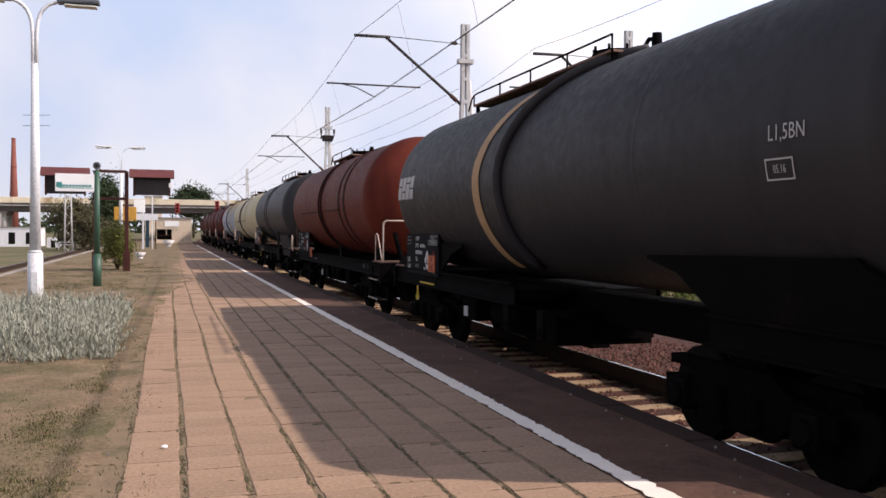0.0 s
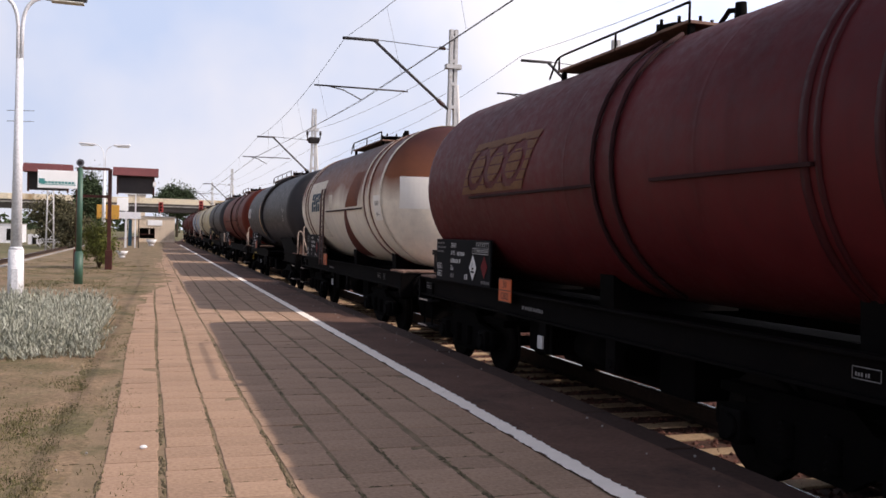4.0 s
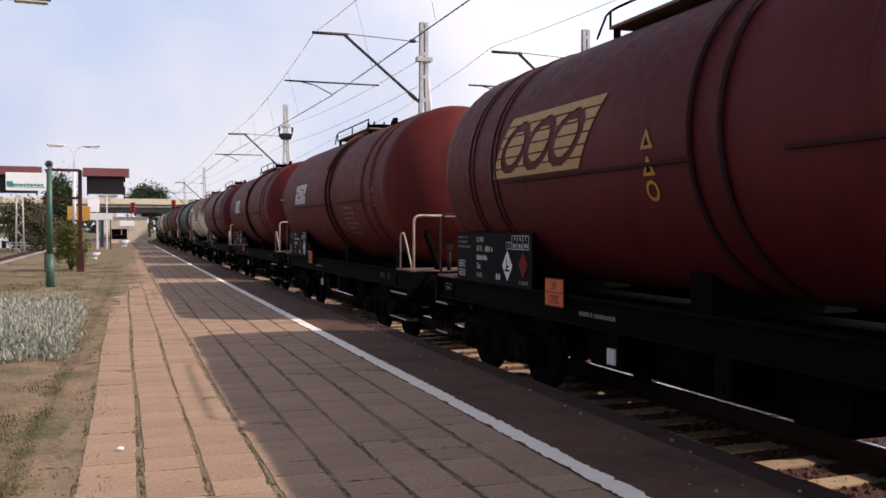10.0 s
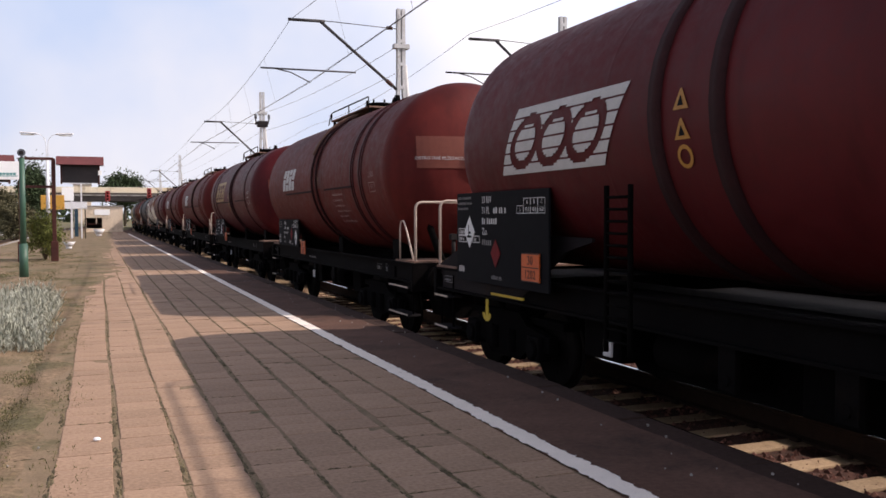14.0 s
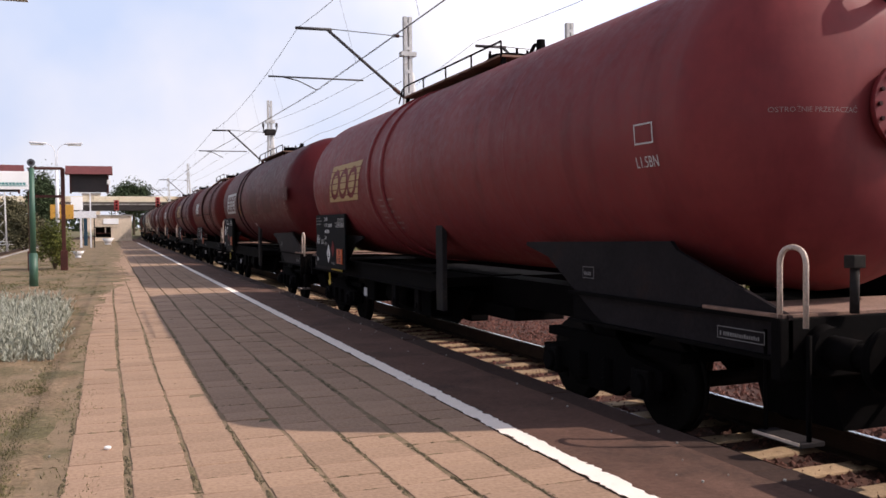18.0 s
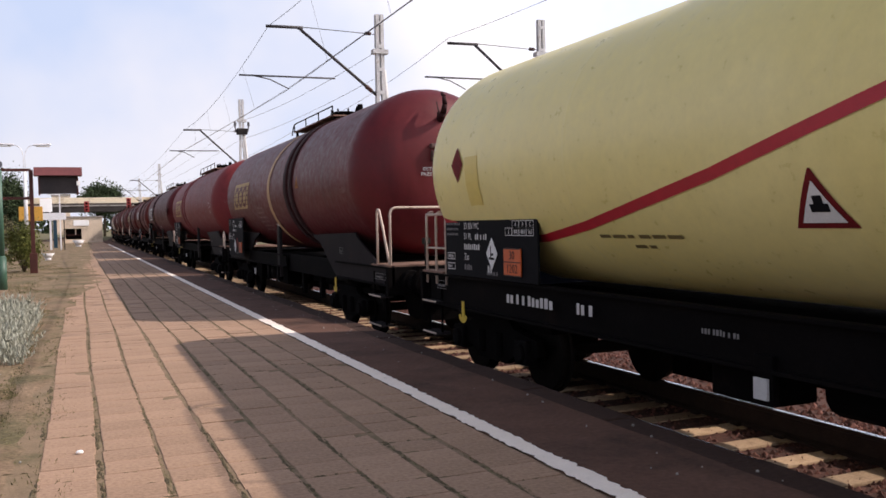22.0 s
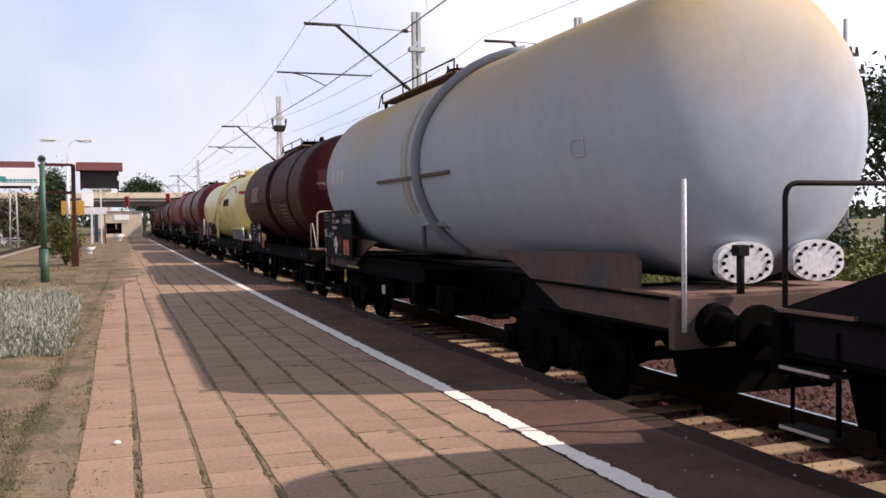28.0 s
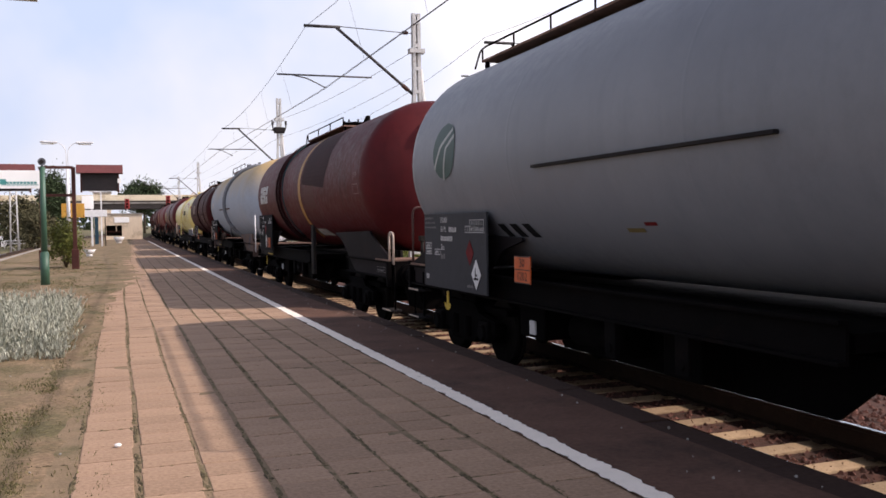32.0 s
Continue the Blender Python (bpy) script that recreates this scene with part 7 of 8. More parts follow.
# red-brown wagons with pale block logos or striped logos
def red_logo_wagon(label, paint, L, f, text=-8.2, mark=-10.75, pipe=-6.85, straps=(-9.95, -10.6), field="letter_faint", notice=True, logo=-3.0, front=0.50, front_rail="handrail_dark", warned=False, rear=0.42):
    w = add(short_wagon(label, paint, L, "handrail", front_rail, True, pipe, straps, "low" if warned else "rw", front, rear), f)
    decal(w, "logo", "letter_beige" if warned else "letter", lambda bm: blocks_logo(bm, 1.48, 2.84, logo, 0.10, 1.36, 0.50), "pale block logo")
    decal(w, "address_print", "letter_faint", lambda bm: text_block(bm, 1.48, 2.84, text, -0.36, 1.0, 6, 0.115, 0.050), "faded print too small to read")
    tank_words("brake_marking", "L1.5BN", 0.17, M["letter_faint"], w, 1.48, 2.84, mark, -0.30 if warned else -0.08, 0, 0.75)
    tank_words("test_date", "05.17", 0.13, M["letter_faint"], w, 1.48, 2.84, mark, -0.50 if warned else -0.29, 0, 0.7)
    framed(w, 1.48, 2.84, mark + 0.17, -0.585 if warned else -0.375, 0.34, 0.17, "letter_faint")
    bm = bmesh.new()
    tube(bm, [wrap(1.48, 2.84, pipe + 0.10 - 0.12 * (v - 0.6), v, 0.05) for v in np.linspace(2.25, 0.55, 11)], 0.040, 6)
    part("filler_pipe", bm, M["filler"], w, "dull pale pipe over the tank's crown")
    if not warned:
        decal(w, "warning_field", "notice_dark", lambda bm: rect(bm, 1.48, 2.84, pipe - 0.15, pipe - 0.75, -0.20, 0.20, 0.004), "dull field behind a small label")
        decal(w, "warning_mark", "filler", lambda bm: rect(bm, 1.48, 2.84, pipe - 0.36, pipe - 0.56, -0.12, 0.06, 0.008), "small faded warning label")
    if notice:
        end_notice(w, L, field, rear=rear)
        decal(w, "notice_field", field, lambda bm: dome_patch(bm, -L + rear, 1.48, 2.84, 0.62, 1.15, 2.84, 3.22))
    return w


def striped_wagon(label, paint, L, f, kind, logo_paint, rear_rail=None, front_rail="handrail_dark", white=(0.46, 0.26), red=(0.61, 0.36), plate_up=2.25, **more):
    if kind == "short":
        w = add(short_wagon(label, paint, L, rear_rail, front_rail, order="wr", **more), f)
        r, zc = 1.48, 2.84
    else:
        w = add(long_wagon(label, paint, L, rear_rail=rear_rail, front_rail=front_rail, **more), f)
        r, zc = 1.50, 2.90
        data_plate(w, -1.25, plate_up - 1.13, plate_up, 2.54, x=-1.42, white=white, red=red, orange_on=0.77, text=0.32)
        sole_marks(w, ((-0.35, 1.10, 0.30, 0.09, True), (-L + 0.75, 1.08, 0.55, 0.10, True), (-L + 2.9, 1.45, 0.22, 0.12, True)), -1.245)
    decal(w, "logo", logo_paint, lambda bm: stripes_logo(bm, r, zc, -2.75, -0.03 if kind == "long" else 0.18, 2.2, 0.74), "slanted striped logo with round openings")
    return w


def warning_marks(w, r, zc, y, v):
    for k in range(2):
        decal(w, "warning_mark", "letter_gold_pale", lambda bm: patch(bm, r, zc, ((y + 0.10, v - k * 0.24), (y - 0.10, v - k * 0.24), (y - 0.01, v + 0.17 - k * 0.24), (y + 0.01, v + 0.17 - k * 0.24)), 0.008), "small yellow warning triangle")
        decal(w, "warning_field", "letter_black", lambda bm: patch(bm, r, zc, ((y + 0.04, v + 0.03 - k * 0.24), (y - 0.04, v + 0.03 - k * 0.24), (y - 0.005, v + 0.11 - k * 0.24), (y + 0.005, v + 0.11 - k * 0.24)), 0.012))
    decal(w, "warning_ring", "letter_gold_pale", lambda bm: [patch(bm, r, zc, tuple((y + q * math.cos(a), v - 0.38 + q * math.sin(a)) for q, a in ((0.10, k * 0.5236), (0.065, k * 0.5236), (0.065, k * 0.5236 + 0.5236), (0.10, k * 0.5236 + 0.5236))), 0.008) for k in range(12)], "small yellow warning ring")


striped_wagon("maroon tank wagon with a faded gold striped logo", "tank_maroon", 12.15, -10.62, "short", "logo_rust", "handrail", None)
red_logo_wagon("oxide red tank wagon with pale block logo", "tank_red", 12.4, -23.97, pipe=-6.55, field="notice_dark")
red_logo_wagon("dark oxide red tank wagon with pale block logo", "tank_red", 12.5, -37.56, notice=False)
w = striped_wagon("maroon tank wagon with a pale striped logo", "tank_maroon", 12.3, -51.3, "short", "letter_cream", rear=0.54, straps=(-1.95, -2.70, -9.95))
warning_marks(w, 1.48, 2.84, -6.2, -0.10)
tank_words("brake_marking", "L1.5BN", 0.18, M["letter"], w, 1.48, 2.84, -10.7, -0.02, 0, 0.75)
framed(w, 1.48, 2.84, -10.5, -0.38, 0.40, 0.22, "letter")
end_flange(w, -12.3 + 0.54, 2.76, "tank_maroon")
end_notice(w, 12.3, "notice_pale", False, rear=0.54, x0=-1.0, x1=-0.38, low=0.10, high=0.36)
w = red_logo_wagon("weathered red tank wagon with pale block logo", "tank_red2", 11.9, -65.05, -7.5, -10.35, -5.95, (-9.05, -9.6), "notice_pale", logo=-2.65, front=0.10, front_rail=None, rear=0.28)
w = striped_wagon("long maroon tank wagon with a white striped logo", "tank_maroon", 15.6, -77.9, "long", "letter", front_rail="handrail", straps=(-5.8, -6.6), front=0.98, rear=0.25, head=0.82, white=(0.17, 0.56), red=(0.48, 0.34), plate_up=2.33)
warning_marks(w, 1.5, 2.90, -6.15, -0.02)
tank_words("brake_marking", "L1.5BN", 0.20, M["letter_faint"], w, 1.5, 2.90, -14.58, -0.09, 0, 0.8)
tank_words("test_date", "10.15", 0.13, M["letter_faint"], w, 1.5, 2.90, -14.58, -0.36, 0, 0.7)
framed(w, 1.5, 2.90, -14.41, -0.445, 0.34, 0.17, "letter_faint")
decal(w, "paint_patch", "patch_dull", lambda bm: rect(bm, 1.5, 2.90, -8.55, -9.90, -0.50, 0.25, 0.008), "dull repainted patch")
decal(w, "paint_patch", "patch_dull", lambda bm: rect(bm, 1.5, 2.90, -11.0, -12.4, -0.50, 0.04, 0.008), "dull repainted patch")
decal(w, "paint_patch", "patch_dull", lambda bm: rect(bm, 1.5, 2.90, -13.95, -15.0, -0.20, 0.14, 0.004), "dull repainted patch")
ladder(w, -5.4, 1.5, 2.90, 0.80, 2.3, "black", 0.38)
decal(w, "sticker", "letter", lambda bm: rect(bm, 1.5, 2.90, -8.35, -8.65, -0.92, -0.82))
end_notice(w, 15.6, "notice_white", False, 1.5, 2.90, 0.25, -0.35, 0.27, -0.12, 0.12, 0.82)
w = striped_wagon("long faded red tank wagon with a striped logo", "tank_faded", 15.8, -94.7, "long", "letter_cream", front_rail=None, rear=0.12, head=0.82)
end_flange(w, -15.8 + 0.25, 2.92, "tank_faded", 0.02)
dome_words("notice", "OSTROŻNIE PRZETACZAĆ", 0.058, M["letter_faint"], w, -15.8 + 0.12, 1.5, 2.90, -0.78, 2.87, 0.82)
tank_words("brake_marking", "L1.5BN", 0.18, M["letter"], w, 1.5, 2.90, -14.4, -0.36, 0, 0.8)
framed(w, 1.5, 2.90, -14.25, -0.20, 0.28, 0.18, "letter")
decal(w, "address_print", "letter_faint", lambda bm: text_block(bm, 1.5, 2.90, -6.2, -0.45, 0.9, 6, 0.11, 0.045), "faded print too small to read")
w = striped_wagon("long maroon tank wagon with a cream band and striped logo", "tank_cherry", 16.25, -111.7, "long", "letter_cream", "hook", None, straps=(-9.96, -10.46), leg=-7.6, front=0.94, rear=0.65, head=0.72, yellow=False, plate_long=5.05, inset=2.0, foot=0.72, walk_at=(-6.9, -10.6), strap_w=0.34)
bm = bmesh.new()
for k in range(16):
    a, b = 1.7 - k * 0.21, 1.7 - (k + 1) * 0.21
    ya, yb = (-8.03 - 0.40 * max(0.0, q) ** 1.5 for q in (a, b))
    patch(bm, 1.5, 2.90, ((ya + 0.15, a), (ya - 0.15, a), (yb - 0.15, b), (yb + 0.15, b)), 0.012)
part("cream_band", bm, M["beige_band"], w, "cream painted band")
for x in (-1.05, 1.05):
    bm = bmesh.new()
    box(bm, x - 0.05, x + 0.05, -13.4, -8.3, 0.90, 1.31, 0.01)
    part("side_girder", bm, M["frame"], w)
for y in (-9.3, -10.9):
    bm = bmesh.new()
    box(bm, -1.0, -0.9, y - 0.09, y + 0.09, 0.40, 0.92, 0.01)
    part("hanger", bm, M["black"], w)
bm = bmesh.new()
box(bm, -0.5, 0.5, -13.4, -8.3, 0.62, 0.80, 0.02)
part("valve_box", bm, M["black"], w)
decal(w, "address_print", "letter_faint", lambda bm: text_block(bm, 1.5, 2.90, -6.08, -0.42, 1.15, 6, 0.13, 0.062), "faded print too small to read")
decal(w, "warning_mark", "letter_gold", lambda bm: patch(bm, 1.5, 2.90, ((-10.88, -0.10), (-11.18, -0.10), (-11.04, 0.16), (-11.02, 0.16)), 0.008), "faded yellow warning triangle")
decal(w, "warning_field", "strap_dark", lambda bm: patch(bm, 1.5, 2.90, ((-11.00, -0.05), (-11.06, -0.05), (-11.04, 0.07), (-11.02, 0.07)), 0.012))
decal(w, "sticker", "letter", lambda bm: rect(bm, 1.5, 2.90, -7.62, -7.95, -0.98, -0.90))
tank_words("brake_marking", "L1.5BN", 0.17, M["letter_faint"], w, 1.5, 2.90, -14.46, -0.29, 0, 0.8)
tank_words("test_date", "12    L", 0.14, M["letter_faint"], w, 1.5, 2.90, -14.46, -0.46, 0, 0.8)
yellow_hook(w, -13.15)
dome_words("notice", "OSTROŻNIE\nPRZETACZAĆ", 0.088, M["letter"], w, -16.5 + 0.90, 1.5, 2.90, -0.14, 2.88, 0.72)
bm = bmesh.new()
box(bm, -0.22, -0.05, -16.5 + 0.81, -16.5 + 0.95, 3.06, 3.24, 0.02)
box(bm, -0.24, -0.07, -16.5 + 0.81, -16.5 + 0.95, 3.28, 3.36, 0.02)
part("end_box", bm, M["handrail_dark"], w, "dark box on the tank end")

# pale yellow wagon
L, R0, ZC = 15.5, 1.44, 2.70
w = thing("tank_wagon", "pale yellow tank wagon with a red waving stripe", "tank wagon", None, "wagons of the tank train")
add(w, -129.4)
tank_body(w, -0.32, -L + 0.45, R0, ZC, "tank_yellow", 0.75)
under_frame(w, L, True, belly=False)
saddles(w, L, R0, ZC, (-2.2, -L + 2.2), "cradle")
sun_block_box(w, -3.2, -4.5)
deck_plate(w, L, -0.02, -0.75)
deck_plate(w, L, -L + 0.02, -L + 0.95)
data_plate(w, -0.97, 1.31, 2.05, 2.55, x=-1.27, white=(0.56, 0.42), red=None, orange_on=0.70, text=0.24, class_mark="33 RIV MC")
sole_marks(w, ((-2.75, 1.06, 1.35, 0.116, False), (-4.3, 1.06, 0.36, 0.116, False), (-0.62, 1.10, 0.32, 0.11, True), (-10.7, 1.10, 0.16, 0.16, True), (-11.9, 1.12, 0.30, 0.10, True), (-6.2, 1.08, 0.5, 0.05, False), (-13.9, 1.06, 0.22, 0.20, True)))
yellow_hook(w, -1.52)
for y, z in ((-8.9, 0.52), (-8.2, 0.62)):
    bm = bmesh.new()
    box(bm, -1.12, -1.10, y - 0.10, y + 0.10, z, z + 0.24, 0.004)
    bm2 = bmesh.new()
    rod(bm2, (-1.09, y, z + 0.22), (-1.09, y, 0.90), 0.018, 0.018, 6)
    lever = part("lever_rod", bm2, M["frame"], w)
    part("lever_plate", bm, M["letter"], lever, "white brake lever plate")
yellow_hook(w, -13.0)
handrail(w, -0.85, "cage", "handrail")
handrail(w, -L + 0.42, "loop", "white_paint")
steps(w, -0.4)
steps(w, -L + 0.4, (0.50,))
ladder(w, -9.0, R0, ZC, 1.3, 4.1, "tank_yellow", 0.42)
band(w, -8.35, R0, ZC, 0.10, "tank_yellow", 0.2, 2.3, 0.05)
catwalk(w, -5.6, -9.2, ZC + R0 + 0.05, "beige_band", 0.24, "beige_band")
top_fittings(w, -9.2, ZC + R0 + 0.05, "tank_yellow")
bm = bmesh.new()
wave = [(-1.0, -0.70), (-2.6, -0.98), (-3.5, -0.95), (-4.5, -0.78), (-6.5, -0.36), (-8.4, 0.12), (-9.9, 0.47), (-11.2, 0.80), (-12.0, 0.88), (-12.75, 0.86), (-13.35, 0.76), (-13.9, 0.62), (-14.35, 0.52)]
wave = [(a + (b - a) * k / 14, va + (vb - va) * k / 14) for (a, va), (b, vb) in zip(wave[:-1], wave[1:]) for k in range(14)] + wave[-1:]
for (a, va), (b, vb) in zip(wave[:-1], wave[1:]):
    patch(bm, R0, ZC, ((a, va - 0.05), (b, vb - 0.05), (b, vb + 0.05), (a, va + 0.05)), 0.009)
zs = ZC + R0 * math.sin(0.52 / R0)
dome_patch(bm, -L + 0.45, R0, ZC, -1.28, 1.28, zs - 0.06, zs + 0.06, 0.75, 0.014, 28, 1)
part("stripe", bm, M["red_stripe"], w, "waving dark red stripe")
decal(w, "logo", "letter_black", lambda bm: [rect(bm, R0, ZC, -10.35 - k * 0.215, -10.35 - k * 0.215 - 0.155, 0.02, 0.32, 0.008, 0.05) for k in range(9)] + [rect(bm, R0, ZC, -10.35 - k * 0.215 - 0.06, -10.35 - k * 0.215 - 0.10, 0.10, 0.16, 0.009) for k in range(9)], "row of black slanted blocks")
decal(w, "paint_patch", "patch_yellow", lambda bm: rect(bm, R0, ZC, -10.3, -12.35, -0.42, -0.02), "deeper yellow paint patch")
decal(w, "paint_patch", "patch_yellow", lambda bm: rect(bm, R0, ZC, -13.1, -13.55, -0.55, -0.05), "deeper yellow paint patch")
tank_words("brake_marking", "L1.5 BN", 0.18, M["letter_black"], w, R0, ZC, -14.08, -0.10, 0, 0.75)
tank_words("rule_marking", "UIC", 0.16, M["letter_black"], w, R0, ZC, -14.08, -0.28, 0, 0.75)
tank_words("test_date", "07.16", 0.135, M["letter_black"], w, R0, ZC, -14.08, 0.10, 0, 0.62)
framed(w, R0, ZC, -13.94, 0.015, 0.28, 0.17, "letter_black", 0.012)
for yy, v, k, col, face in ((-7.20, -0.82, 1.0, "diamond_red", "diamond_white"), (-9.12, -0.72, 0.62, "letter_ochre", "tank_yellow")):
    decal(w, "warning_triangle", col, lambda bm: patch(bm, R0, ZC, ((yy + 0.02, v), (yy - 0.52 * k, v), (yy - 0.26 * k, v + 0.44 * k), (yy - 0.24 * k, v + 0.44 * k)), 0.008))
    decal(w, "warning_face", face, lambda bm: patch(bm, R0, ZC, ((yy - 0.06 * k, v + 0.045 * k), (yy - 0.44 * k, v + 0.045 * k), (yy - 0.255 * k, v + 0.35 * k), (yy - 0.245 * k, v + 0.35 * k)), 0.013))
decal(w, "hazard_label", "diamond_red", lambda bm: (patch(bm, R0, ZC, ((-1.79, -0.19), (-1.81, -0.19), (-1.97, 0.02), (-1.63, 0.02)), 0.012), patch(bm, R0, ZC, ((-1.63, 0.02), (-1.97, 0.02), (-1.81, 0.23), (-1.79, 0.23)), 0.012)))
decal(w, "paint_patch", "patch_yellow", lambda bm: rect(bm, R0, ZC, -2.02, -2.38, -0.50, 0.10), "deeper yellow paint patch")
decal(w, "danger_symbol", "letter_black", lambda bm: (rect(bm, R0, ZC, -7.38, -7.54, -0.69, -0.63, 0.017), rect(bm, R0, ZC, -7.42, -7.50, -0.63, -0.57, 0.017)))
decal(w, "small_print", "letter_ochre", lambda bm: [rect(bm, R0, ZC, a, b, v, v + 0.04, 0.008) for a, b, v in ((-4.60, -4.78, -0.93), (-4.82, -5.02, -0.93), (-5.06, -5.16, -0.93), (-5.24, -5.40, -0.93), (-5.44, -5.62, -0.93), (-5.66, -5.86, -0.93), (-5.08, -5.26, -1.05), (-5.30, -5.40, -1.05))], "two lines of small faded lettering")
for s in (-1, 1):
    bm = bmesh.new()
    prof = [(-11.7, 1.72), (-15.1, 1.72), (-15.35, 1.32), (-12.0, 1.32)]
    a = [bm.verts.new((s * 1.24, y, z)) for y, z in prof]
    b = [bm.verts.new((s * 1.18, y, z)) for y, z in prof]
    bm.faces.new(a)
    bm.faces.new(b[::-1])
    for k in range(4):
        bm.faces.new((a[k], b[k], b[(k + 1) % 4], a[(k + 1) % 4]))
    cp = part("cradle_plate", bm, M["cradle"], w, "blue-grey cradle plate")
    bm = bmesh.new()
    box(bm, min(s * 1.16, s * 1.29), max(s * 1.16, s * 1.29), -15.05, -11.62, 1.72, 1.80, 0.01)
    part("cradle_edge", bm, M["tank_yellow"], cp)
    bm = bmesh.new()
    for k in range(34):
        rod(bm, (s * 1.28, -11.7 - k * 0.1, 1.755), (s * 1.305, -11.7 - k * 0.1, 1.755), 0.018, 0.014, 6)
    tagged(part("rivets", bm, M["patch_yellow"], cp), kind="stuff")
for x in (-0.95, 0.95):
    bm = bmesh.new()
    a = [bm.verts.new((x, y, z)) for y, z in ((-L + 1.6, 1.85), (-L + 0.2, 1.33), (-L + 1.6, 1.33))]
    b = [bm.verts.new((x + 0.05, v.co.y, v.co.z)) for v in a]
    bm.faces.new(a)
    bm.faces.new(b[::-1])
    for k in range(3):
        bm.faces.new((a[k], b[k], b[(k + 1) % 3], a[(k + 1) % 3]))
    part("end_fin", bm, M["white_paint"], w, "pale triangular end plate")

w = red_logo_wagon("maroon tank wagon with pale block logo and warning marks", "tank_sooty", 12.3, -146.0, -8.3, -11.05, -6.3, (-9.6,), "notice_dark", logo=-2.85, front=0.42, front_rail=None, warned=True)
warning_marks(w, 1.48, 2.84, -6.98, -0.12)

# pale stained grey wagon
L, R0, ZC = 13.8, 1.55, 2.91
w = add(long_wagon("pale grey tank wagon with tan stains and a pipe hoop", "tank_pale", L, R0, ZC, "none", "handrail_dark", "rusty_carrier", leg=None, straps=(), walk_at=(-2.4, -6.6), hook=False, stub=6.8, plate_long=4.0, plate_top=1.62, rear=0.15, front=0.85, headstock="rusty_carrier", inset=0.80, foot=0.70), -159.5)
data_plate(w, -0.60, 1.22, 2.24, 2.5, x=-1.44, white=(0.46, 0.28), red=(0.61, 0.36), orange_on=0.77, text=0.32)
band(w, -6.915, R0, ZC, 0.33, "tan_hoop", -0.2, 2.1, 0.01, "tan_band")
bm = bmesh.new()
tube(bm, [wrap(R0, ZC, -7.65 - 0.25 * max(0.0, q) ** 1.5, q, 0.06) for q in np.linspace(2.3, -1.7, 18)], 0.075, 8)
part("hoop_pipe", bm, M["tank_steel"], w)
for y0, y1 in ((-5.45, -7.45), (-7.8, -8.95)):
    bm = bmesh.new()
    p = wrap(R0, ZC, y0, -0.22, 0.05)
    box(bm, p.x, p.x + 0.08, y1, y0, p.z - 0.03, p.z + 0.02)
    part("side_rib", bm, M["handrail_dark"], w)
framed(w, R0, ZC, -12.40, -0.28, 0.28, 0.18, "letter")
decal(w, "logo", "letter", lambda bm: [rect(bm, R0, ZC, -1.9 - k * 0.38, -1.9 - k * 0.38 - 0.28, -0.12, 0.16, 0.008, 0.06) for k in range(3)], "worn white blocks")
handrail(w, -L - 0.02, "pole", "white_paint")
for x in (-0.32, 0.55):
    bm = bmesh.new()
    ring0 = [bm.verts.new((x + 0.31 * math.cos(q) * (1 + 0.12 * abs(math.sin(2 * q))), -L + 0.32, 1.58 + 0.20 * math.sin(q))) for q in np.linspace(0, math.tau, 28, endpoint=False)]
    ring1 = [bm.verts.new((v.co.x, -L + 0.24, v.co.z)) for v in ring0]
    skin(bm, ring0, ring1, False)
    bm.faces.new(ring1)
    fl = part("bottom_cover", bm, M["white_paint"], w, "white oval bolted cover")
    bm = bmesh.new()
    for k in range(14):
        a = k * math.tau / 14
        rod(bm, (x + 0.26 * math.cos(a), -L + 0.22, 1.58 + 0.155 * math.sin(a)), (x + 0.26 * math.cos(a), -L + 0.25, 1.58 + 0.155 * math.sin(a)), 0.018, 0.018, 6)
    part("bolt_ring", bm, M["black"], fl)
    bm = bmesh.new()
    rod(bm, (x, -L + 0.31, 1.58), (x, -L + 1.1, 1.62), 0.17, 0.17, 16)
    part("bottom_pipe", bm, M["black"], w)
bm = bmesh.new()
tube(bm, [(-1.25, -7.0, 1.55), (-1.25, -7.0, 1.95), (-1.25, -7.9, 1.95), (-1.1, -8.0, 1.9)], 0.045, 6)
part("drain_pipe", bm, M["tank_steel"], w)

# red wagon with a yellow band
L, R0, ZC = 15.7, 1.50, 2.90
w = add(long_wagon("long red tank wagon with a yellow hoop band and block logo", "tank_maroon", L, leg=-8.75, straps=(-5.8,), walk_at=(-5.3, -9.6), front=1.07, front_rail="grey_steel"), -174.5)
data_plate(w, -1.33, 1.18, 2.30, 2.53, x=-1.42, white=(0.57, 0.27), red=(0.53, 0.62), orange_on=0.72, text=0.28)
sole_marks(w, ((-2.2, 1.06, 0.22, 0.09, True), (-L + 0.8, 1.08, 0.55, 0.10, True)), -1.245)
decal(w, "logo", "letter", lambda bm: blocks_logo(bm, R0, ZC, -2.2, 0.02, 1.4, 0.52), "pale block logo")
bm = bmesh.new()
for k in range(16):
    a, b = 1.9 - k * 0.21, 1.9 - (k + 1) * 0.21
    patch(bm, R0, ZC, ((-8.55, a), (-8.84, a), (-8.84, b), (-8.55, b)), 0.01)
bmesh.ops.remove_doubles(bm, verts=bm.verts, dist=0.002)
part("yellow_band", bm, M["letter_gold_pale"], w, "worn yellow band")
bm = bmesh.new()
tube(bm, [wrap(R0, ZC, -6.5 + 0.12 * math.sin(v * 1.6), v, 0.05) for v in np.linspace(1.5, -1.4, 14)], 0.018, 6)
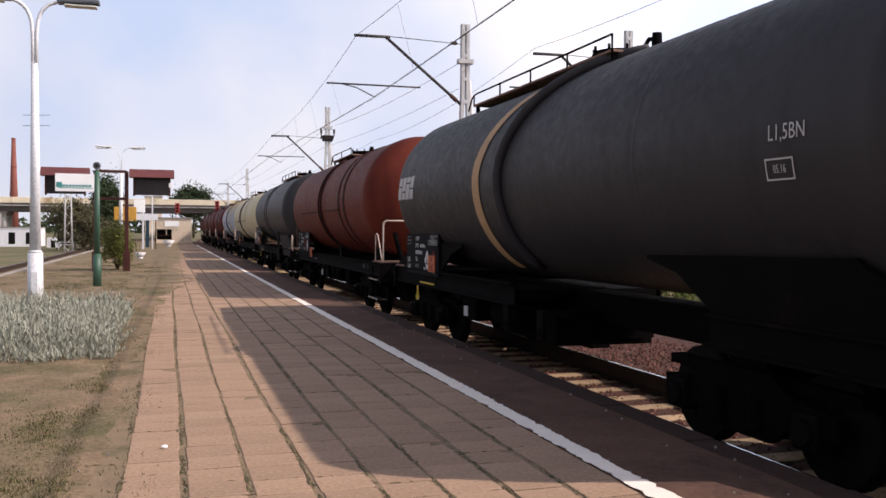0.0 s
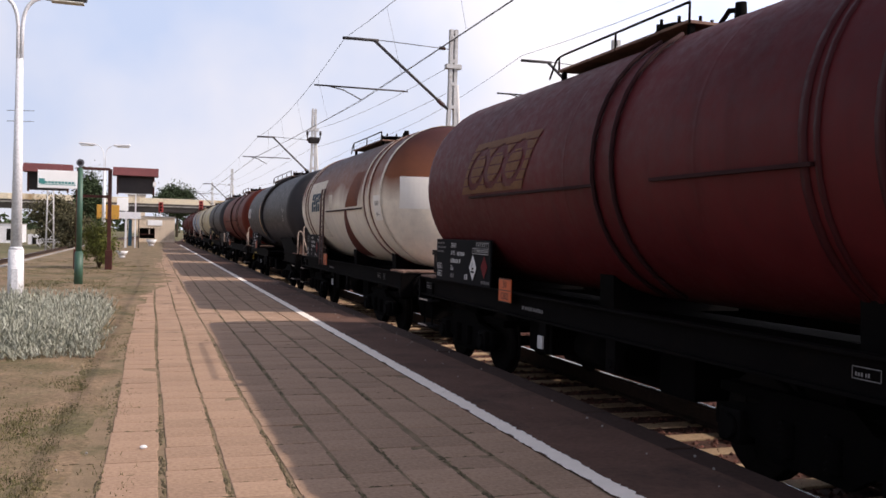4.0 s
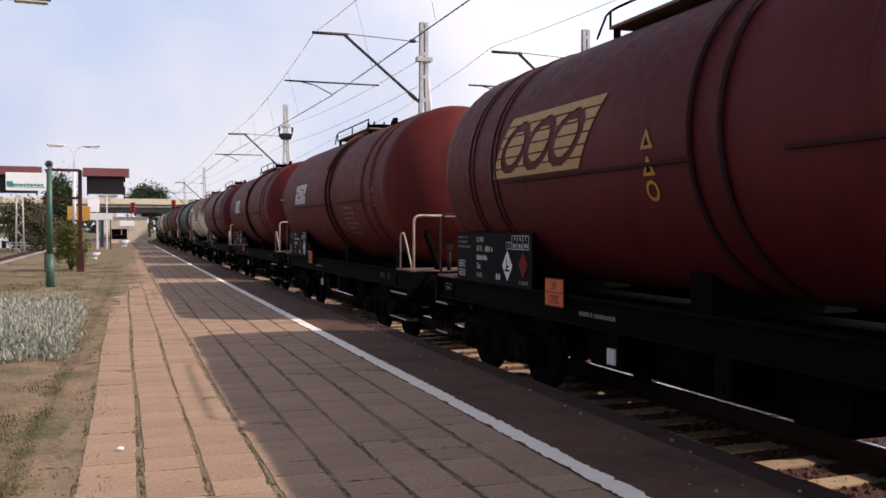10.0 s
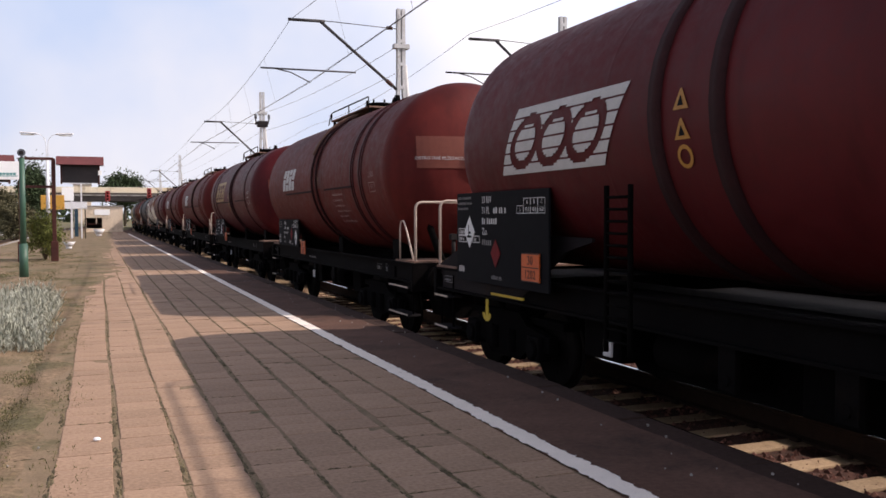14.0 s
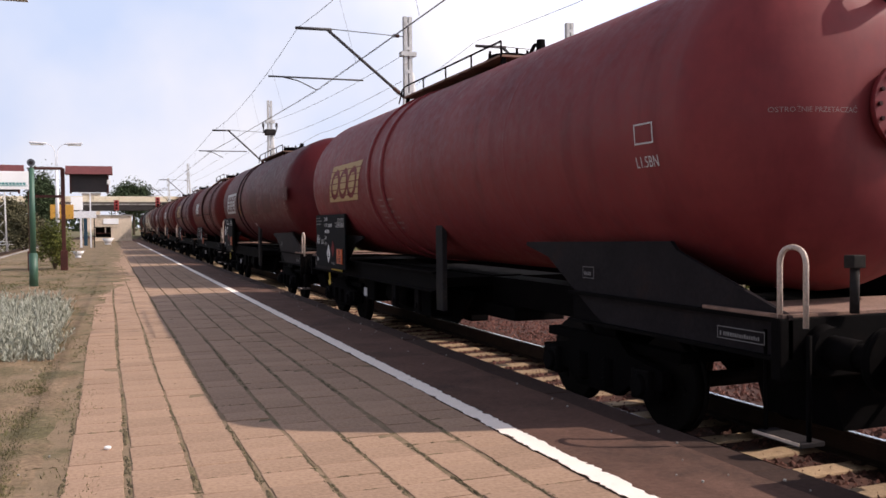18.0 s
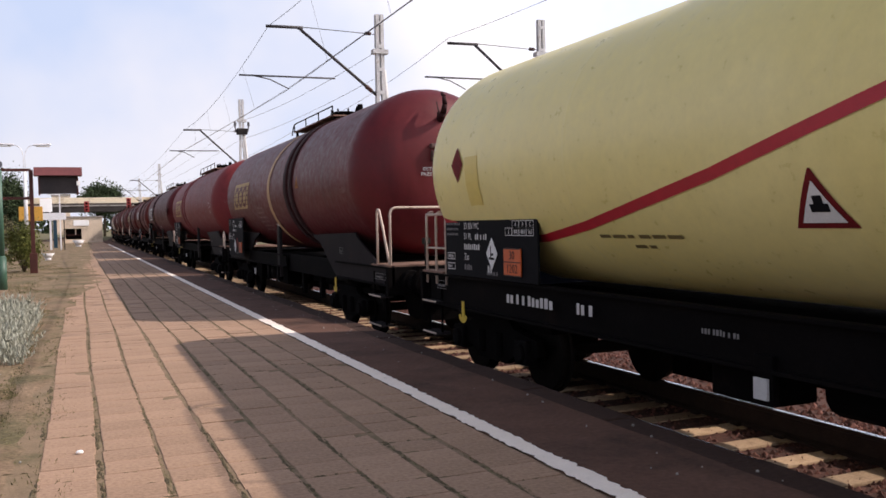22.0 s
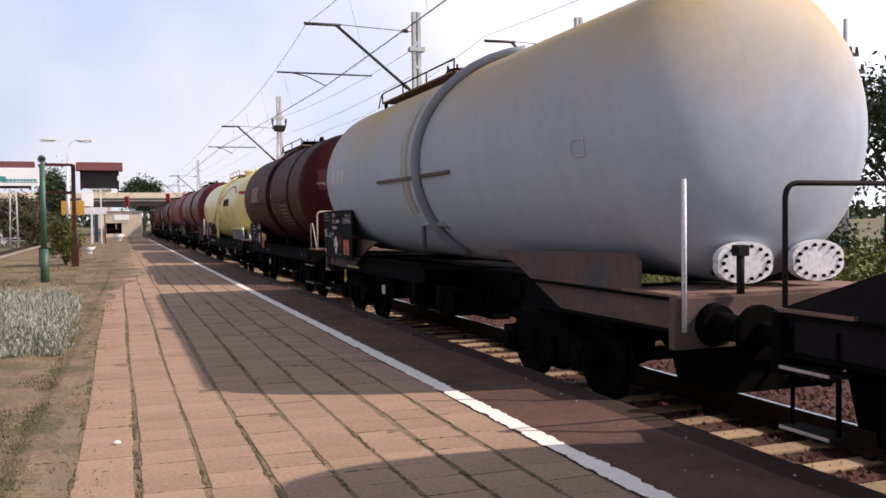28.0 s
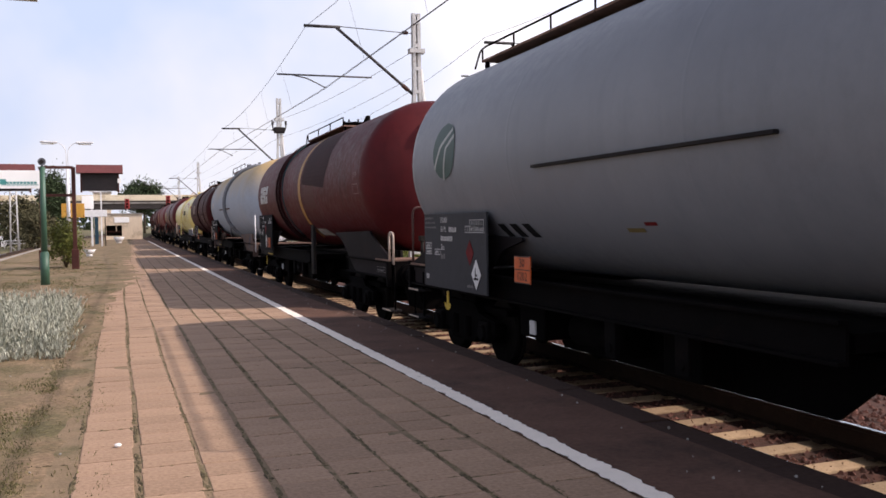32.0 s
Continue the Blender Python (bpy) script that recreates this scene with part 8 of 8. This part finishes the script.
part("hose", bm, M["hose"], w, "blue-green hose down the side")
decal(w, "paper_patch", "concrete", lambda bm: patch(bm, R0, ZC, ((-9.0, -1.36), (-10.3, -1.36), (-10.0, -1.12), (-8.9, -1.12))))
tank_words("brake_marking", "L1.5BN", 0.18, M["letter_faint"], w, R0, ZC, -14.3, 0.05, 0, 0.75)
framed(w, R0, ZC, -14.1, -0.32, 0.4, 0.2, "letter_faint")
decal(w, "paint_patch", "patch_sooty", lambda bm: (patch(bm, R0, ZC, ((-9.0, 0.10), (-11.5, -0.08), (-11.75, 0.42), (-9.0, 0.55)), 0.004), patch(bm, R0, ZC, ((-9.0, 0.55), (-11.75, 0.42), (-11.42, 1.5), (-8.98, 1.5)), 0.004)), "sooty darker paint field")
decal(w, "paint_patch", "notice_dark", lambda bm: rect(bm, R0, ZC, -9.2, -10.38, -0.55, 0.02, 0.007), "browner repainted field")
for y in (-5.5, -5.95):
    bm = bmesh.new()
    tube(bm, [wrap(R0, ZC, y, v, 0.04) for v in np.linspace(1.9, -1.5, 14)], 0.035, 6)
    part("side_pipe", bm, M["strap_dark"], w)

# grey wagon with a round green emblem
L, R0, ZC = 16.0, 1.56, 2.87
w = add(long_wagon("plain grey tank wagon with a round green emblem", "tank_steel", L, R0, ZC, leg=None, straps=(), walk_at=(-1.6, -9.5), hook=False, stub=9.4), -191.4)
data_plate(w, -1.35, 1.05, 2.13, 2.4, x=-1.44, white=(0.86, 0.24), red=(0.77, 0.50), material="plate_pale", orange=3.30, orange_z=1.28)
bm = bmesh.new()
cy, cv = -2.55, 0.13
for k in range(16):
    h0, h1 = -0.40 + 0.80 * k / 16, -0.40 + 0.80 * (k + 1) / 16
    w0, w1 = (0.42 * math.sqrt(max(0, 1 - (q / 0.40) ** 2)) for q in (h0, h1))
    patch(bm, R0, ZC, ((cy + w0, cv + h0), (cy - w0, cv + h0), (cy - w1, cv + h1), (cy + w1, cv + h1)), 0.008)
part("emblem", bm, M["emblem"], w, "round dark green emblem")
bm = bmesh.new()
for pts in (((0.05, -0.40), (0.0, -0.40), (-0.12, 0.02), (-0.06, 0.04)), ((-0.06, 0.04), (-0.12, 0.02), (-0.38, 0.16), (-0.36, 0.22)), ((0.36, -0.20), (0.33, -0.26), (0.10, 0.05), (0.13, 0.10)), ((0.13, 0.10), (0.10, 0.05), (-0.28, 0.26), (-0.26, 0.31))):
    patch(bm, R0, ZC, tuple((cy + a, cv + b) for a, b in pts), 0.013)
part("emblem_line", bm, M["road_grey"], w)
bm = bmesh.new()
p = wrap(R0, ZC, 0, -0.25, 0.05)
box(bm, p.x, p.x + 0.10, -9.15, -5.35, p.z - 0.02, p.z + 0.01)
part("side_rib", bm, M["grey_steel"], w)
for k in range(3):
    decal(w, "soot_mark", "letter_black", lambda bm: patch(bm, R0, ZC, ((-3.85 - k * 0.36, -1.16), (-4.05 - k * 0.36, -1.16), (-3.95 - k * 0.36, -0.95), (-3.75 - k * 0.36, -0.95))))
decal(w, "worn_label", "letter_ochre", lambda bm: rect(bm, R0, ZC, -6.75, -7.05, -1.06, -1.01), "worn dark label")
decal(w, "worn_label", "diamond_red", lambda bm: rect(bm, R0, ZC, -7.1, -7.3, -0.98, -0.94), "worn red label")

# wagons that have already gone by
f = 18.1
for lab, paint, L, kind in (("orange-red tank wagon", "tank_orange", 14.1, "short"), ("dark grey tank wagon", "tank_grey", 13.4, "long"), ("cream tank wagon", "tank_cream", 15.0, "short"),
                            ("pale white tank wagon", "tank_pale", 12.4, "short"), ("red-brown tank wagon", "tank_red2", 13.0, "short"), ("red-brown tank wagon", "tank_red", 13.0, "short"),
                            ("maroon tank wagon", "tank_maroon", 13.0, "short"), ("maroon tank wagon", "tank_red", 13.0, "short"), ("red tank wagon", "tank_red2", 13.0, "short")):
    f += 1.24 + L
    if kind == "short":
        add(short_wagon(lab + ", weathered", paint, L), f)
    else:
        w = add(long_wagon(lab + ", weathered", paint, L), f)
        data_plate(w, -0.90, 1.28, 2.2, 2.3, x=-1.42, white=(0.46, 0.28), red=(0.61, 0.36), orange_on=0.77)


# ---- what moves ----
def motions():
    for w, f in TRAIN:
        rows = []
        for k in range(17):
            t = 2.0 * k
            y = f + SPEED * t
            s, a = bend(y - 6.0)
            a = max(0.0, a)
            rows.append((t, pose(TRACK_X + s + 6.0 * math.sin(a), y, RAIL_TOP, 0, 0, -math.degrees(a))))
        walk(w, rows)
    first = {}
    turn = math.degrees(SPEED * 0.1 / 0.46)
    for w, d in WHEELS:
        if d not in first:
            walk(w, [(0.1 * k, Matrix.Translation((0, d, 0.46)) @ Matrix.Rotation(-radians(turn * k), 4, "X")) for k in range(321)])
            first[d] = w
        else:
            keys = first[d].animation_data
            w.rotation_mode = "QUATERNION"
            w.animation_data_create().action = keys.action
            w.animation_data.action_slot = keys.action_slot


motions()
